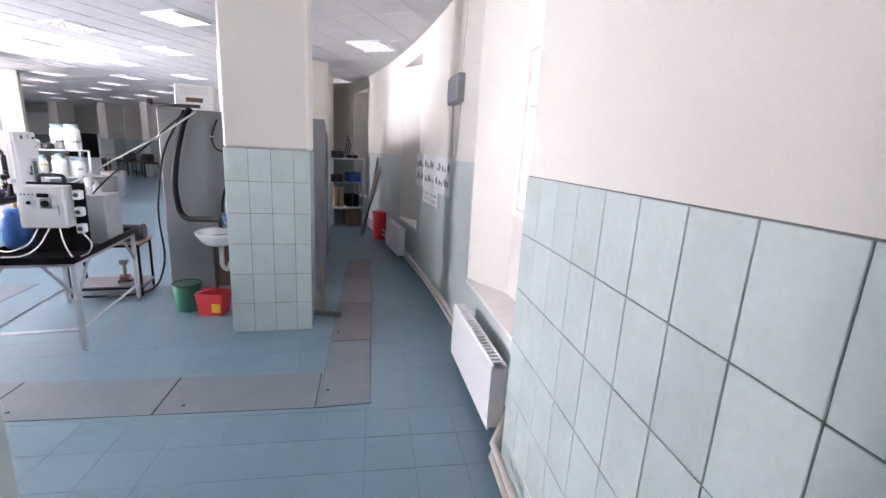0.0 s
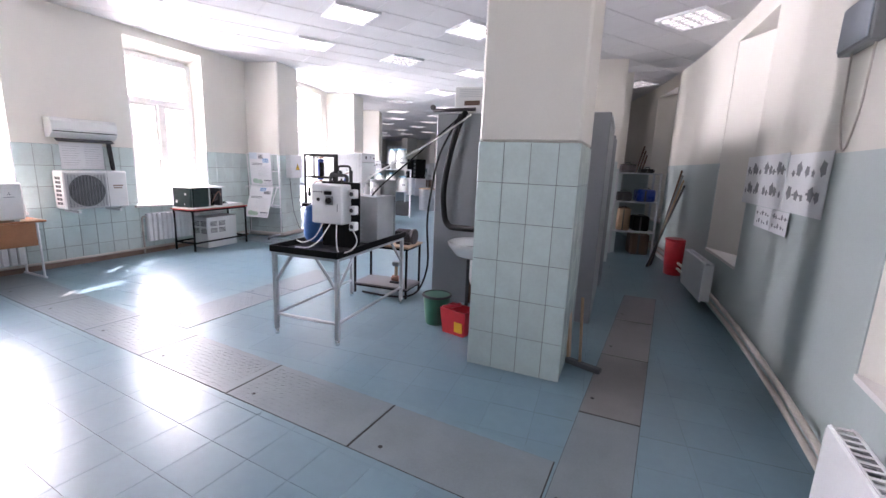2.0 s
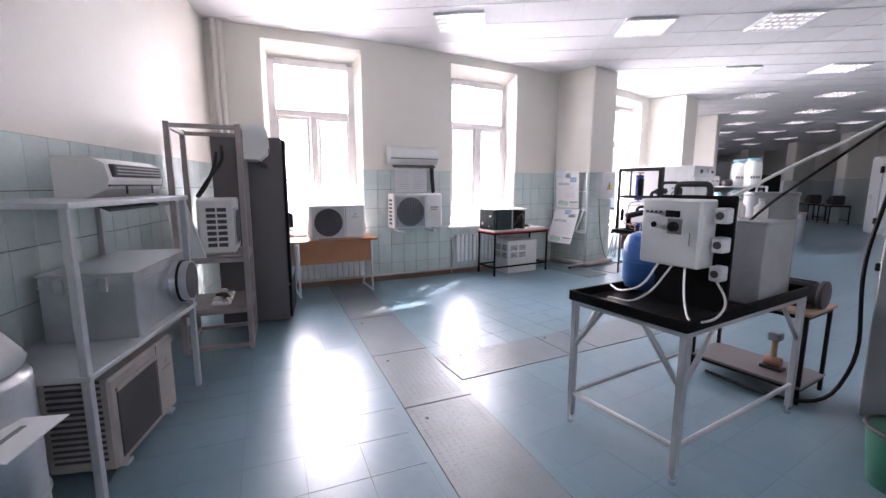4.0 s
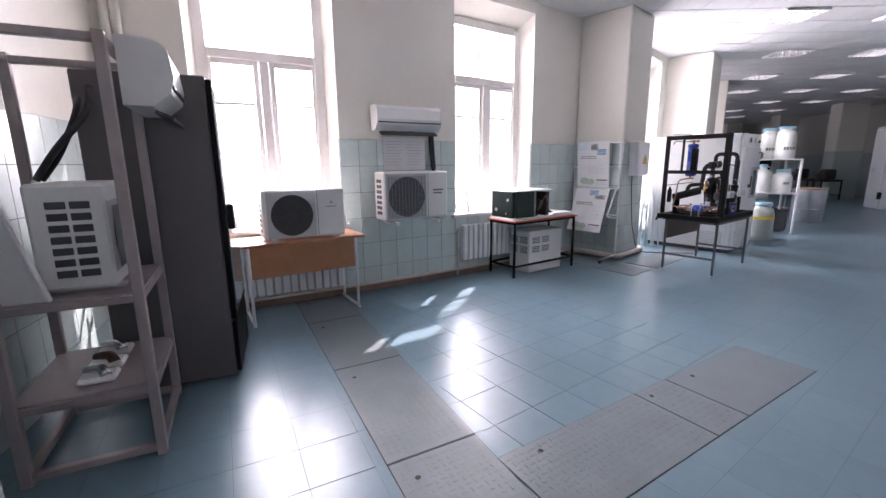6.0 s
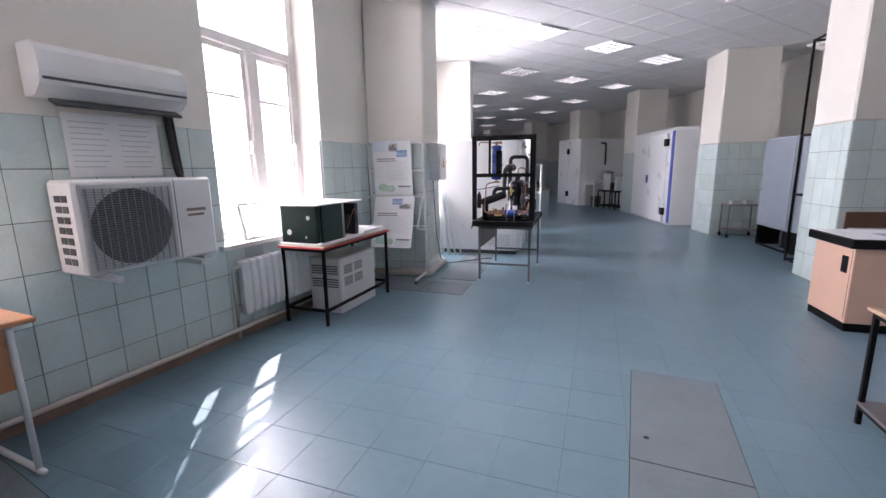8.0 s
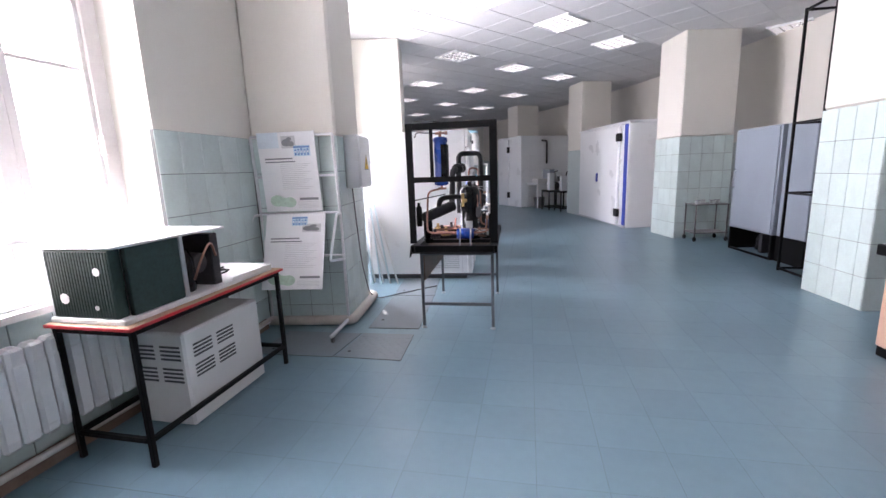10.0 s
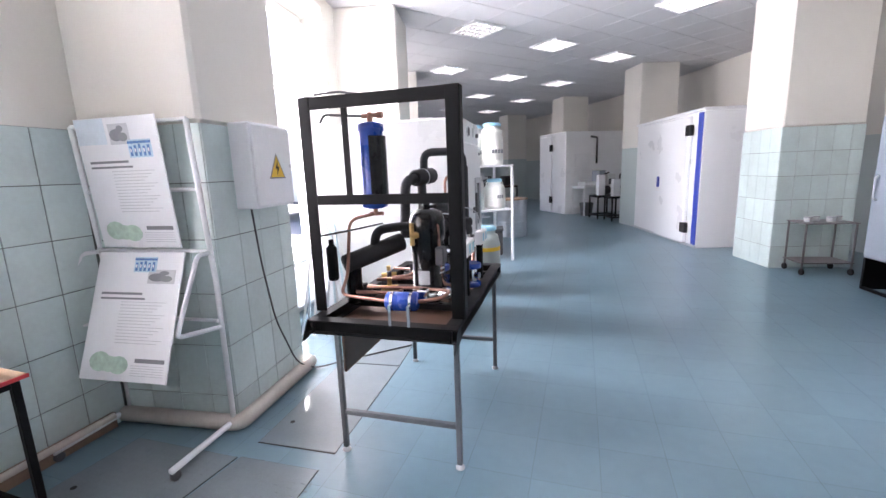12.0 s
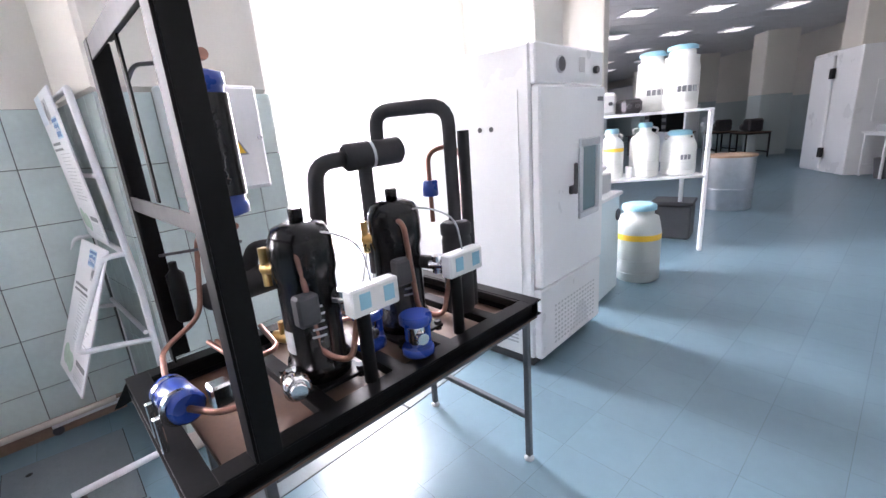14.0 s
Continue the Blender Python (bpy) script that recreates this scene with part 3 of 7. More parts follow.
# ---- skirting and pipes ----
structure("baseboard", ring_sheet(R_IN + 0.004, R_IN + 0.03, -7.3, 7.1, 0, 0.09), M_BASE, "brown-painted skirting under the tiles", "skirting")
heat = Mesh()
heat.tube([at(R_IN + 0.075, -7 + 0.5 * i, 0.1) for i in range(29)], 0.018)
structure("heating_pipe", heat, M_PIPE, "cream-painted heating pipe along the wall", "pipe")
heat2 = Mesh()
for k, z in ((0.07, 0.22), (0.07, 0.13)):
    heat2.tube([at((R_OUT if -11 + 0.5 * i > -5.2 else R_LINE) - k, -11 + 0.5 * i, z) for i in range(56)], 0.021)
structure("corridor_pipes", heat2, M_PIPE, "pair of cream-painted heating pipes along the wall", "pipe")
skirt = Mesh().tube([(-7.36, 7.83, 0.05), (-6.6, 7.98, 0.05), (-6.74, 8.78, 0.05), (-7.3, 8.66, 0.05)], 0.045, 8, 0.05)
structure("pier_skirting", skirt, M_PIPE, "rounded cream and brown skirting round the pier", "skirting")
corner = Mesh()
for r in (0.12, 0.24):
    q = at(R_IN + 0.08, -7.3 + r * 1.6)
    corner.cyl((q.x, q.y, 0), (q.x, q.y, CEIL), 0.035)
structure("riser_pipes", corner, M_CREAM, "pair of cream riser pipes in the wall corner", "pipe")

# ---- cover plates in the floor ----
P_GROOVE = mat("plate_gap", (0.03, 0.03, 0.03), 0.8)


M_RUSTPLATE = mat("brownish_cover_plate", (0.19, 0.185, 0.185), 0.5, var=0.15, scale=4, bump=0.1, fine=120)


def plate(poly, pattern=True, material=M_PLATE):
    cx, cy = sum(p[0] for p in poly) / 4, sum(p[1] for p in poly) / 4
    inner = [(cx + (x - cx) * 0.985, cy + (y - cy) * 0.985) for x, y in poly]
    ob = part("cover_plate", Mesh().prism(inner, -0.01, 0.004), material, floor, "grey ribbed steel cover plate")
    part("gap", Mesh().prism(poly, -0.012, 0.0015), P_GROOVE, ob)
    if pattern:
        me = Mesh()
        d = Vector((inner[1][0] - inner[0][0], inner[1][1] - inner[0][1], 0))
        n = Vector((inner[3][0] - inner[0][0], inner[3][1] - inner[0][1], 0))
        o = Vector((*inner[0], 0))
        for i in range(int(d.length / 0.04) - 1):
            for j in range(int(n.length / 0.04) - 1):
                c = o + d.normalized() * 0.04 * (i + 1) + n.normalized() * 0.04 * (j + 1)
                s = 0.012
                if (i + j) % 2:
                    me.box(c.x - s, c.y - 0.0025, 0.004, c.x + s, c.y + 0.0025, 0.0053, 0)
                else:
                    me.box(c.x - 0.0025, c.y - s, 0.004, c.x + 0.0025, c.y + s, 0.0053, 0)
        part("tread", me, M_PLATE, ob)
    hx, hy = inner[0][0] * 0.85 + inner[2][0] * 0.15, inner[0][1] * 0.8 + inner[2][1] * 0.2
    part("lift_hole", Mesh().cyl((hx, hy, 0.002), (hx, hy, 0.0052), 0.014, 10), P_GROOVE, ob)


def strip_y(x):
    return 2.915 - 0.08 * x


for x1, x0 in zip((-0.24, -1.32, -2.4, -3.49, -4.42, -5.5, -6.5), (-1.32, -2.4, -3.49, -4.42, -5.5, -6.5, -7.2)):
    plate([(x0, strip_y(x0)), (x1, strip_y(x1)), (x1 + 0.03, strip_y(x1) + 0.5), (x0 + 0.03, strip_y(x0) + 0.5)], x0 < -2.3)
for y0, y1 in ((2.93, 4.03), (4.03, 5.1), (5.1, 6.15), (6.15, 7.25)):
    plate([(x + 0.075 * (y - 2.93), y) for x, y in ((-0.23, y0), (0.155, y0), (0.155, y1), (-0.23, y1))], False, M_PLATE if y0 < 4 else M_RUSTPLATE)
for y0, y1 in ((3.74, 4.84), (4.84, 5.17), (5.17, 6.15)):
    plate([(-4.18, y0), (-3.68, y0), (-3.68, y1), (-4.18, y1)], y1 < 5.5)
plate([(-6.43, 7.33), (-5.9, 7.36), (-5.97, 7.86), (-6.42, 7.81)])
plate([(-7.1, 7.26), (-6.44, 7.325), (-6.43, 7.80), (-7.1, 7.74)])
for a0, a1 in ((7.2, 9.6), (9.6, 12.0)):
    plate([tuple(at(r, a)[:2]) for r, a in ((23.36, a0), (23.82, a0), (23.82, a1), (23.36, a1))], False)

# ---- things: window-side room ----
def table_frame(t, x0, y0, x1, y1, h, r, material, rails=((0.15, "fblr"),), feet=False, top_rail=True):
    """Four tube legs with rails between them; rails: height and the sides f, b, l, r."""
    for x in (x0, x1):
        for y in (y0, y1):
            leg = part("leg", box(x - r, y - r, 0.02 if feet else 0, x + r, y + r, h, 0.003), material, t)
            if feet:
                part("foot", Mesh().lathe([(0.022, 0), (0.022, 0.008), (0.008, 0.012), (0.008, 0.03)], 10, pose(x, y, 0)), M_ALU, leg)
    sides = {"f": (x0 + r, y0 - r, x1 - r, y0 + r), "b": (x0 + r, y1 - r, x1 - r, y1 + r), "l": (x0 - r, y0 + r, x0 + r, y1 - r), "r": (x1 - r, y0 + r, x1 + r, y1 - r)}
    for z, which in (*rails, *(((h - r - 0.001, "fblr"),) if top_rail else ())):
        for k in which:
            a, b, c, d = sides[k]
            part("rail", box(a, b, z - r, c, d, z + r, 0.003), material, t)


def fan_grille(parent, cx, cz, rad, y, material=M_DARKGREY):
    """A round outdoor-unit grille with rings and spokes, facing -y."""
    m = pose(cx, y, cz, 90)
    part("fan_opening", Mesh().lathe([(rad, 0), (rad, 0.004)], 32, m), M_GAUZE, parent)
    me = Mesh()
    for i in range(1, 14):
        rr = rad * i / 13
        pts = [m @ Vector((rr * math.cos(k * math.pi / 14), rr * math.sin(k * math.pi / 14), 0.012)) for k in range(29)]
        me.tube(pts, 0.0017, 5)
    for k in range(6):
        a = k * math.pi / 3
        me.tube([m @ Vector((0.02 * math.cos(a), 0.02 * math.sin(a), 0.014)), m @ Vector((rad * math.cos(a), rad * math.sin(a), 0.014))], 0.003, 5)
    part("grille", me, material, parent)
    part("hub", Mesh().lathe([(0.16 * rad + 0.015, 0.01), (0.14 * rad + 0.012, 0.02)], 16, m), M_DARKGREY, parent)


def outdoor_unit(name, m, w, h, d, label, fan_side=-1, vents=True, logo="mark", group="", square=False, shell=None):
    """An outdoor air-conditioner unit: origin at its front left bottom, front towards -y."""
    t = thing(name, m, label, "air conditioner", group)
    part("casing", box(0, 0, 0.02, w, d, h, 0.015), shell or M_ACWHITE, t)
    part("foot_rail", box(0.06, -0.01, 0, 0.12, d + 0.01, 0.02, 0.003), M_ACGREY, t)
    part("foot_rail", box(w - 0.12, -0.01, 0, w - 0.06, d + 0.01, 0.02, 0.003), M_ACGREY, t)
    cx = 0.34 * w if fan_side < 0 else 0.66 * w
    rad = min(0.40 * h, 0.28 * w)
    if square:
        part("grille_back", box(0.05, -0.004, 0.06, 0.66 * w, 0.001, h - 0.09, 0.002), M_GAUZE, t)
        bars_ = Mesh()
        for k in range(26):
            zz = 0.07 + (h - 0.17) * k / 25
            bars_.box(0.05, -0.01, zz, 0.66 * w, -0.006, zz + 0.004, 0)
        part("grille", bars_, M_BROWNGREY, t)
        part("top_lip", box(0.04, -0.014, h - 0.085, 0.68 * w, 0.001, h - 0.06, 0.004), shell or M_ACWHITE, t)
    else:
        part("fan_panel", box(cx - rad - 0.03, -0.006, h / 2 - rad - 0.02, cx + rad + 0.03, 0.001, h / 2 + rad + 0.03, 0.004), M_ACGREY, t)
    if not square:
        if logo == "words":
            part("fan_opening", Mesh().lathe([(rad, 0), (rad, 0.003)], 36, pose(cx, -0.007, h / 2, 90)), M_GAUZE, t)
            slats = Mesh()
            for k in range(34):
                zz = h / 2 - rad + 2 * rad * k / 33
                slats.box(cx - rad - 0.01, -0.0165, zz - 0.0016, cx + rad + 0.01, -0.0135, zz + 0.0016, 0)
            for k in range(12):
                xx = cx - rad + 2 * rad * k / 11
                slats.box(xx - 0.002, -0.0185, h / 2 - rad - 0.005, xx + 0.002, -0.0135, h / 2 + rad + 0.005, 0)
            part("grille", slats, M_GREY, t)
        else:
            fan_grille(t, cx, h / 2, rad, -0.007, M_GREY if logo == "words" else M_DARKGREY)
    part("seam", box(cx + rad + 0.045, -0.0015, 0.03, cx + rad + 0.049, 0.002, h - 0.01, 0), M_DARKGREY, t)
    lx = cx + rad + 0.05 + (w - cx - rad - 0.05) / 2
    if logo == "mark":
        me = Mesh()
        for k in range(3):
            a = math.pi / 2 + k * 2 * math.pi / 3
            c, s = math.cos(a), math.sin(a)
            p = [(0, 0), (0.5 * c - 0.3 * s, 0.5 * s + 0.3 * c), (c, s), (0.5 * c + 0.3 * s, 0.5 * s - 0.3 * c)]
            pts = [(lx + 0.022 * x, -0.0012, h * 0.72 + 0.022 * z) for x, z in p]
            me.add(pts, [(0, 1, 2, 3)])
        me.box(lx - 0.05, -0.0015, h * 0.63, lx + 0.05, 0, h * 0.645, 0)
        part("logo", me, M_INK, t)
    else:
        part("logo", box(lx - 0.065, -0.0015, h * 0.60, lx + 0.065, 0, h * 0.635, 0), M_BASE, t)
        part("logo", box(lx - 0.06, -0.0015, h * 0.54, lx + 0.05, 0, h * 0.57, 0), M_BASE, t)
        part("hand_grip", Mesh().lathe([(0.03, 0), (0.034, 0.012), (0.022, 0.03)], 14, pose(w, d * 0.3, h * 0.42, 0, 90)), M_ACWHITE, t)
    if vents:
        for i in range(7):
            for j in range(2):
                z = 0.08 + (h - 0.14) * i / 7
                part("side_vent", box(-0.003, 0.06 + j * (d - 0.12) / 2, z, 0.002, 0.06 + (j + 0.85) * (d - 0.12) / 2, z + (h - 0.14) / 11, 0.001), M_DARKGREY, t)
    part("valve_cover", box(w - 0.002, d * 0.3, 0.05, w + 0.04, d * 0.8, h * 0.42, 0.01), M_ACWHITE, t)
    return t


def indoor_unit(m, w, label, h=0.26, d=0.19):
    """A wall air-conditioner: origin at the back left bottom, front towards -y."""
    t = thing("wall_air_conditioner", m, label, "air conditioner", "indoor units")
    prof = [(0, 0.0), (-d * 0.55, 0.0), (-d * 0.92, h * 0.22), (-d, h * 0.45), (-d * 0.93, h * 0.85), (-d * 0.7, h), (0, h)]
    n = len(prof)
    pts = [(0.012, y, z) for y, z in prof] + [(w - 0.012, y, z) for y, z in prof]
    part("casing", Mesh().add(pts, [tuple(range(n)), tuple(reversed(range(n, 2 * n)))] + [(i, i + n, (i + 1) % n + n, (i + 1) % n) for i in range(n)]), M_ACWHITE, t)
    for x in (0, w - 0.012):
        pp = [(x, y * 1.02 - 0.002, z * 1.015) for y, z in prof] + [(x + 0.012, y * 1.02 - 0.002, z * 1.015) for y, z in prof]
        part("end_cap", Mesh().add(pp, [tuple(range(n)), tuple(reversed(range(n, 2 * n)))] + [(i, i + n, (i + 1) % n + n, (i + 1) % n) for i in range(n)]), M_ACWHITE, t)
    part("outlet_slot", box(0.05, -d * 0.9, 0.012, w - 0.05, -d * 0.5, 0.03, 0.004, pose(0, -0.012, 0.008, 25)), M_DARKGREY, t)
    part("front_line", box(0.014, -d * 1.005, h * 0.295, w - 0.014, -d * 0.90, h * 0.345, 0.001), M_DARKGREY, t)
    me = Mesh()
    for i in range(5):
        yy = -d * 0.62 + i * d * 0.13
        me.box(0.05, yy, h, w - 0.05, yy + 0.012, h + 0.004, 0.001)
    part("top_grille", me, M_ACGREY, t)
    return t


def radiator(m, w, h, label, sections=0, panel=False):
    """A heating radiator: origin back left bottom, front towards -y."""
    t = thing("radiator", m, label, "radiator", "radiators")
    if panel:
        part("front_panel", box(0, -0.11, 0, w, -0.095, h, 0.006), M_WHITE, t)
        part("back_panel", box(0, -0.02, 0, w, -0.005, h, 0.006), M_WHITE, t)
        me = Mesh()
        for i in range(int(w / 0.04)):
            me.box(0.02 + 0.04 * i, -0.094, 0.03, 0.036 + 0.04 * i, -0.021, h - 0.03, 0)
        part("fins", me, M_ALU, t)
        g = Mesh()
        g.box(0, -0.1, h - 0.004, w, -0.09, h + 0.004, 0.001).box(0, -0.03, h - 0.004, w, -0.02, h + 0.004, 0.001)
        for i in range(int(w / 0.05)):
            g.box(0.01 + 0.05 * i, -0.09, h - 0.004, 0.03 + 0.05 * i, -0.03, h + 0.003, 0)
        part("top_grille", g, M_WHITE, t)
        for x in (0, w - 0.004):
            part("side_cover", box(x, -0.112, 0.02, x + 0.004, -0.004, h - 0.02, 0.001), M_WHITE, t)
    else:
        n = sections or max(3, round(w / 0.08))
        for i in range(n):
            x = w * i / n
            part("section", box(x + 0.004, -0.095, 0, x + w / n - 0.004, -0.015, h, 0.014).box(x + 0.012, -0.1, 0.05, x + w / n - 0.012, -0.09, h - 0.08, 0.004), M_WHITE, t)
        part("pipe", Mesh().tube([(-0.06, -0.05, -0.25 if m.translation.z > 0.26 else -m.translation.z + 0.02), (-0.06, -0.05, h - 0.05), (0.02, -0.05, h - 0.05)], 0.014, 8, 0.04), M_PIPE, t)
    return t


def on_ring(r, deg, face=1, z=0.0):
    """A pose on a ring wall: local x along it, local -y into the room."""
    q = at(r, deg)
    return pose(q.x, q.y, z, 0, 0, deg + (90 if face > 0 else -90))


# desk under the first window, with an outdoor unit on it
DESK = pose(-6.68, 2.93, 0, 0, 0, 90)
desk = thing("school_desk", DESK, "orange laminate school desk with white tube legs", "desk")
part("desktop", box(0, 0, 0.72, 1.16, 0.5, 0.745, 0.006), M_WOOD, desk)
part("front_panel", box(0.10, 0.03, 0.43, 1.06, 0.048, 0.715, 0.003), M_WOOD, desk)
for x in (0.09, 1.07):
    part("leg", Mesh().tube([(x, 0.02, 0.0), (x, 0.03, 0.71)], 0.014).tube([(x, 0.45, 0.0), (x, 0.43, 0.71)], 0.014).tube([(x, 0.03, 0.70), (x, 0.43, 0.70)], 0.012), M_WHITE, desk)
    part("foot_bar", Mesh().tube([(x, -0.02, 0.016), (x, 0.5, 0.016)], 0.015), M_WHITE, desk)
outdoor_unit("outdoor_unit", pose(-6.74, 3.17, 0.747, 0, 0, 88), 0.74, 0.46, 0.27, "off-white outdoor air-conditioner unit standing on the school desk", logo="mark", group="outdoor units")
radiator(on_ring(R_IN + 0.01, -5.6, 1, 0.13), 1.2, 0.5, "white sectional radiator under the first window")

# narrow tube ladder between the refrigerator and the desk
LA = on_ring(R_IN + 0.16, -5.62, 1, 0.0)
lad = thing("tube_ladder", LA, "narrow white tube ladder leaning on the window board", "ladder")
for x in (0.0, 0.16):
    part("upright", Mesh().tube([(x, -0.03, 0.0), (x, 0.14, 1.52)], 0.011, 8), M_WHITE, lad)
for i in range(7):
    z = 0.2 + 0.2 * i
    part("rung", Mesh().tube([(-0.03, -0.03 + 0.11 * z, z), (0.19, -0.03 + 0.11 * z, z)], 0.007, 6), M_WHITE, lad)

# outdoor and indoor unit hung on the tiles between the windows
hung = outdoor_unit("outdoor_unit", on_ring(R_IN + 0.34, -1.53, 1, 0.81), 0.78, 0.535, 0.26, "off-white outdoor air-conditioner unit hung on wall brackets", logo="words", group="outdoor units")
for x in (0.12, 0.62):
    part("bracket", box(x, -0.04, -0.035, x + 0.035, 0.33, 0.0, 0.003), M_WHITE, hung)
indoor_unit(on_ring(R_IN + 0.012, -1.5, 1, 1.78), 0.78, "white indoor air-conditioner unit fixed above the tiled dado")
sheet = thing("wall_notice", on_ring(R_IN + 0.012, -1.15, 1, 1.36), "pair of white instruction sheets between two air conditioners", "notice")
part("paper", box(0, -0.003, 0, 0.52, 0, 0.36, 0), M_PAPER, sheet)
tx = Mesh()
for c in (0.03, 0.29):
    for i in range(9):
        tx.box(c, -0.0045, 0.31 - 0.032 * i, c + 0.2 - 0.02 * (i % 3), -0.003, 0.316 - 0.032 * i, 0)
part("printed_text", tx, M_PALEINK, sheet)
cab = thing("pipe_conduit", on_ring(R_IN + 0.03, 0.33, 1, 0.0), "black insulated pipes between indoor and outdoor units", "pipe")
part("hose", Mesh().tube([(0, -0.01, 1.80), (0.01, -0.02, 1.6), (0.03, -0.02, 1.36), (0.03, -0.12, 1.30)], 0.02, 8, 0.05).tube([(0.035, -0.01, 1.80), (0.045, -0.02, 1.55), (0.06, -0.02, 1.36)], 0.012, 8, 0.05), M_FOAM, cab)

# table under the second window
T2 = pose(-6.67, 6.04, 0, 0, 0, 93)
tab = thing("steel_table", T2, "low table with a black steel frame and worn red-edged wooden top", "table")
table_frame(tab, 0.0, 0.0, 1.12, 0.44, 0.70, 0.013, M_BLACK, ((0.14, "fblr"),))
part("tabletop", box(-0.03, -0.03, 0.702, 1.15, 0.47, 0.722, 0.004), M_PALEWOOD, tab)
part("top_edging", box(-0.033, -0.034, 0.703, 1.153, -0.030, 0.719, 0.001).box(-0.034, -0.03, 0.703, -0.030, 0.47, 0.719, 0.001), M_RED, tab)
wac = thing("window_air_conditioner", T2 @ pose(0.0, 0.03, 0.723), "opened window air conditioner with dark green fins and bare motor", "air conditioner")
part("base_pan", box(-0.01, -0.02, 0, 1.09, 0.42, 0.025, 0.004), M_ACWHITE, wac)
part("pan_rim", box(1.085, -0.02, 0.0255, 1.09, 0.42, 0.045, 0.001).box(0.70, -0.02, 0.0255, 1.085, -0.015, 0.045, 0.001), M_ACWHITE, wac)
part("power_cord", Mesh().tube([(0.84 + (0.10 - 0.004 * k) * math.cos(k * 0.45), 0.2 + (0.10 - 0.004 * k) * math.sin(k * 0.45), 0.032 + 0.0012 * k) for k in range(34)], 0.006, 6), M_RUBBER, wac)
part("condenser_coil", box(0.0, 0.03, 0.025, 0.06, 0.40, 0.35, 0.004), M_DKGREEN, wac)
one_fin = box(-0.006, 0, 0.035, 0.0, 0.006, 0.34, 0).data("fin", M_DKGREEN)
for i in range(22):
    part("fin", one_fin, None, wac, m=pose(0, 0.035 + 0.0165 * i, 0))
for y, z, r in ((0.1, 0.25, 0.02), (0.13, 0.08, 0.012), (0.31, 0.12, 0.026)):
    part("patch", Mesh().cyl((-0.009, y, z), (-0.0065, y, z), r, 9), M_ACWHITE, wac)
part("front_coil", box(0.06, 0.0, 0.025, 0.36, 0.03, 0.35, 0.004), M_DKGREEN, wac)
part("coil_frame", box(0.36, -0.005, 0.02, 0.385, 0.03, 0.36, 0.003), M_ALU, wac)
part("coil_frame", box(0.0, 0.385, 0.02, 0.66, 0.41, 0.36, 0.003), M_ALU, wac)
part("top_cover", box(-0.01, -0.015, 0.352, 0.69, 0.42, 0.366, 0.004), M_ACWHITE, wac)
part("compressor", Mesh().lathe([(0.07, 0.025), (0.078, 0.06), (0.078, 0.2), (0.05, 0.26)], 18, pose(0.46, 0.12, 0)), M_GLOSSBLACK, wac)
part("fan_motor", Mesh().cyl((0.55, 0.06, 0.17), (0.55, 0.30, 0.17), 0.06, 16, 0.01), M_TERRA, wac)
part("evaporator_coil", box(0.60, 0.02, 0.025, 0.66, 0.38, 0.33, 0.004), M_TERRA, wac)
part("copper_pipe", Mesh().tube([(0.43, 0.0, 0.1), (0.5, -0.005, 0.22), (0.58, 0.0, 0.3), (0.62, 0.01, 0.2)], 0.007, 6, 0.05), M_COPPER, wac)
floorunit = thing("cassette_unit", T2 @ pose(0.32, 0.06, 0), "white air-conditioner casing with dark vents under the table", "air conditioner")
part("casing", box(0, 0, 0, 0.64, 0.36, 0.55, 0.012), M_ACWHITE, floorunit)
for i, (x0, x1) in enumerate(((-0.002, 0.001),)):
    for z0 in (0.26, 0.39):
        for y0 in (0.03, 0.2):
            g = Mesh()
            for k in range(4):
                g.box(x0, y0, z0 + 0.024 * k, x1, y0 + 0.13, z0 + 0.012 + 0.024 * k, 0)
            part("side_vent", g, M_DARKGREY, floorunit)
for z0 in (0.27, 0.39):
    for x0 in (0.06, 0.24):
        g = Mesh()
        for k in range(4):
            g.box(x0, -0.002, z0 + 0.022 * k, x0 + 0.14, 0.001, z0 + 0.011 + 0.022 * k, 0)
        part("front_vent", g, M_DARKGREY, floorunit)
radiator(on_ring(R_IN + 0.01, 1.45, 1, 0.2), 0.95, 0.46, "white sectional radiator under the second window")
lat = thing("filter_frame", on_ring(R_IN - 0.03, 1.9, 1, SILL_L + 0.036) @ pose(0, 0, 0, -12), "white plastic filter frame with a grid, leaning on the window board", "filter")
fr = Mesh()
for s in ((0, 0, 0.36, 0.02), (0, 0.3, 0.36, 0.32), (0, 0.02, 0.02, 0.3), (0.34, 0.02, 0.36, 0.3)):
    fr.box(s[0], -0.012, s[1], s[2], 0.012, s[3], 0.003)
part("frame", fr, M_ACWHITE, lat)
gr = Mesh()
for i in range(1, 4):
    gr.box(0.02 + 0.08 * i - 0.004, -0.006, 0.02, 0.02 + 0.08 * i + 0.004, 0.006, 0.3, 0.001)
for i in range(1, 3):
    gr.box(0.02, -0.0055, 0.02 + 0.093 * i - 0.004, 0.34, 0.0055, 0.02 + 0.093 * i + 0.004, 0.001)
part("grid", gr, M_ACWHITE, lat)


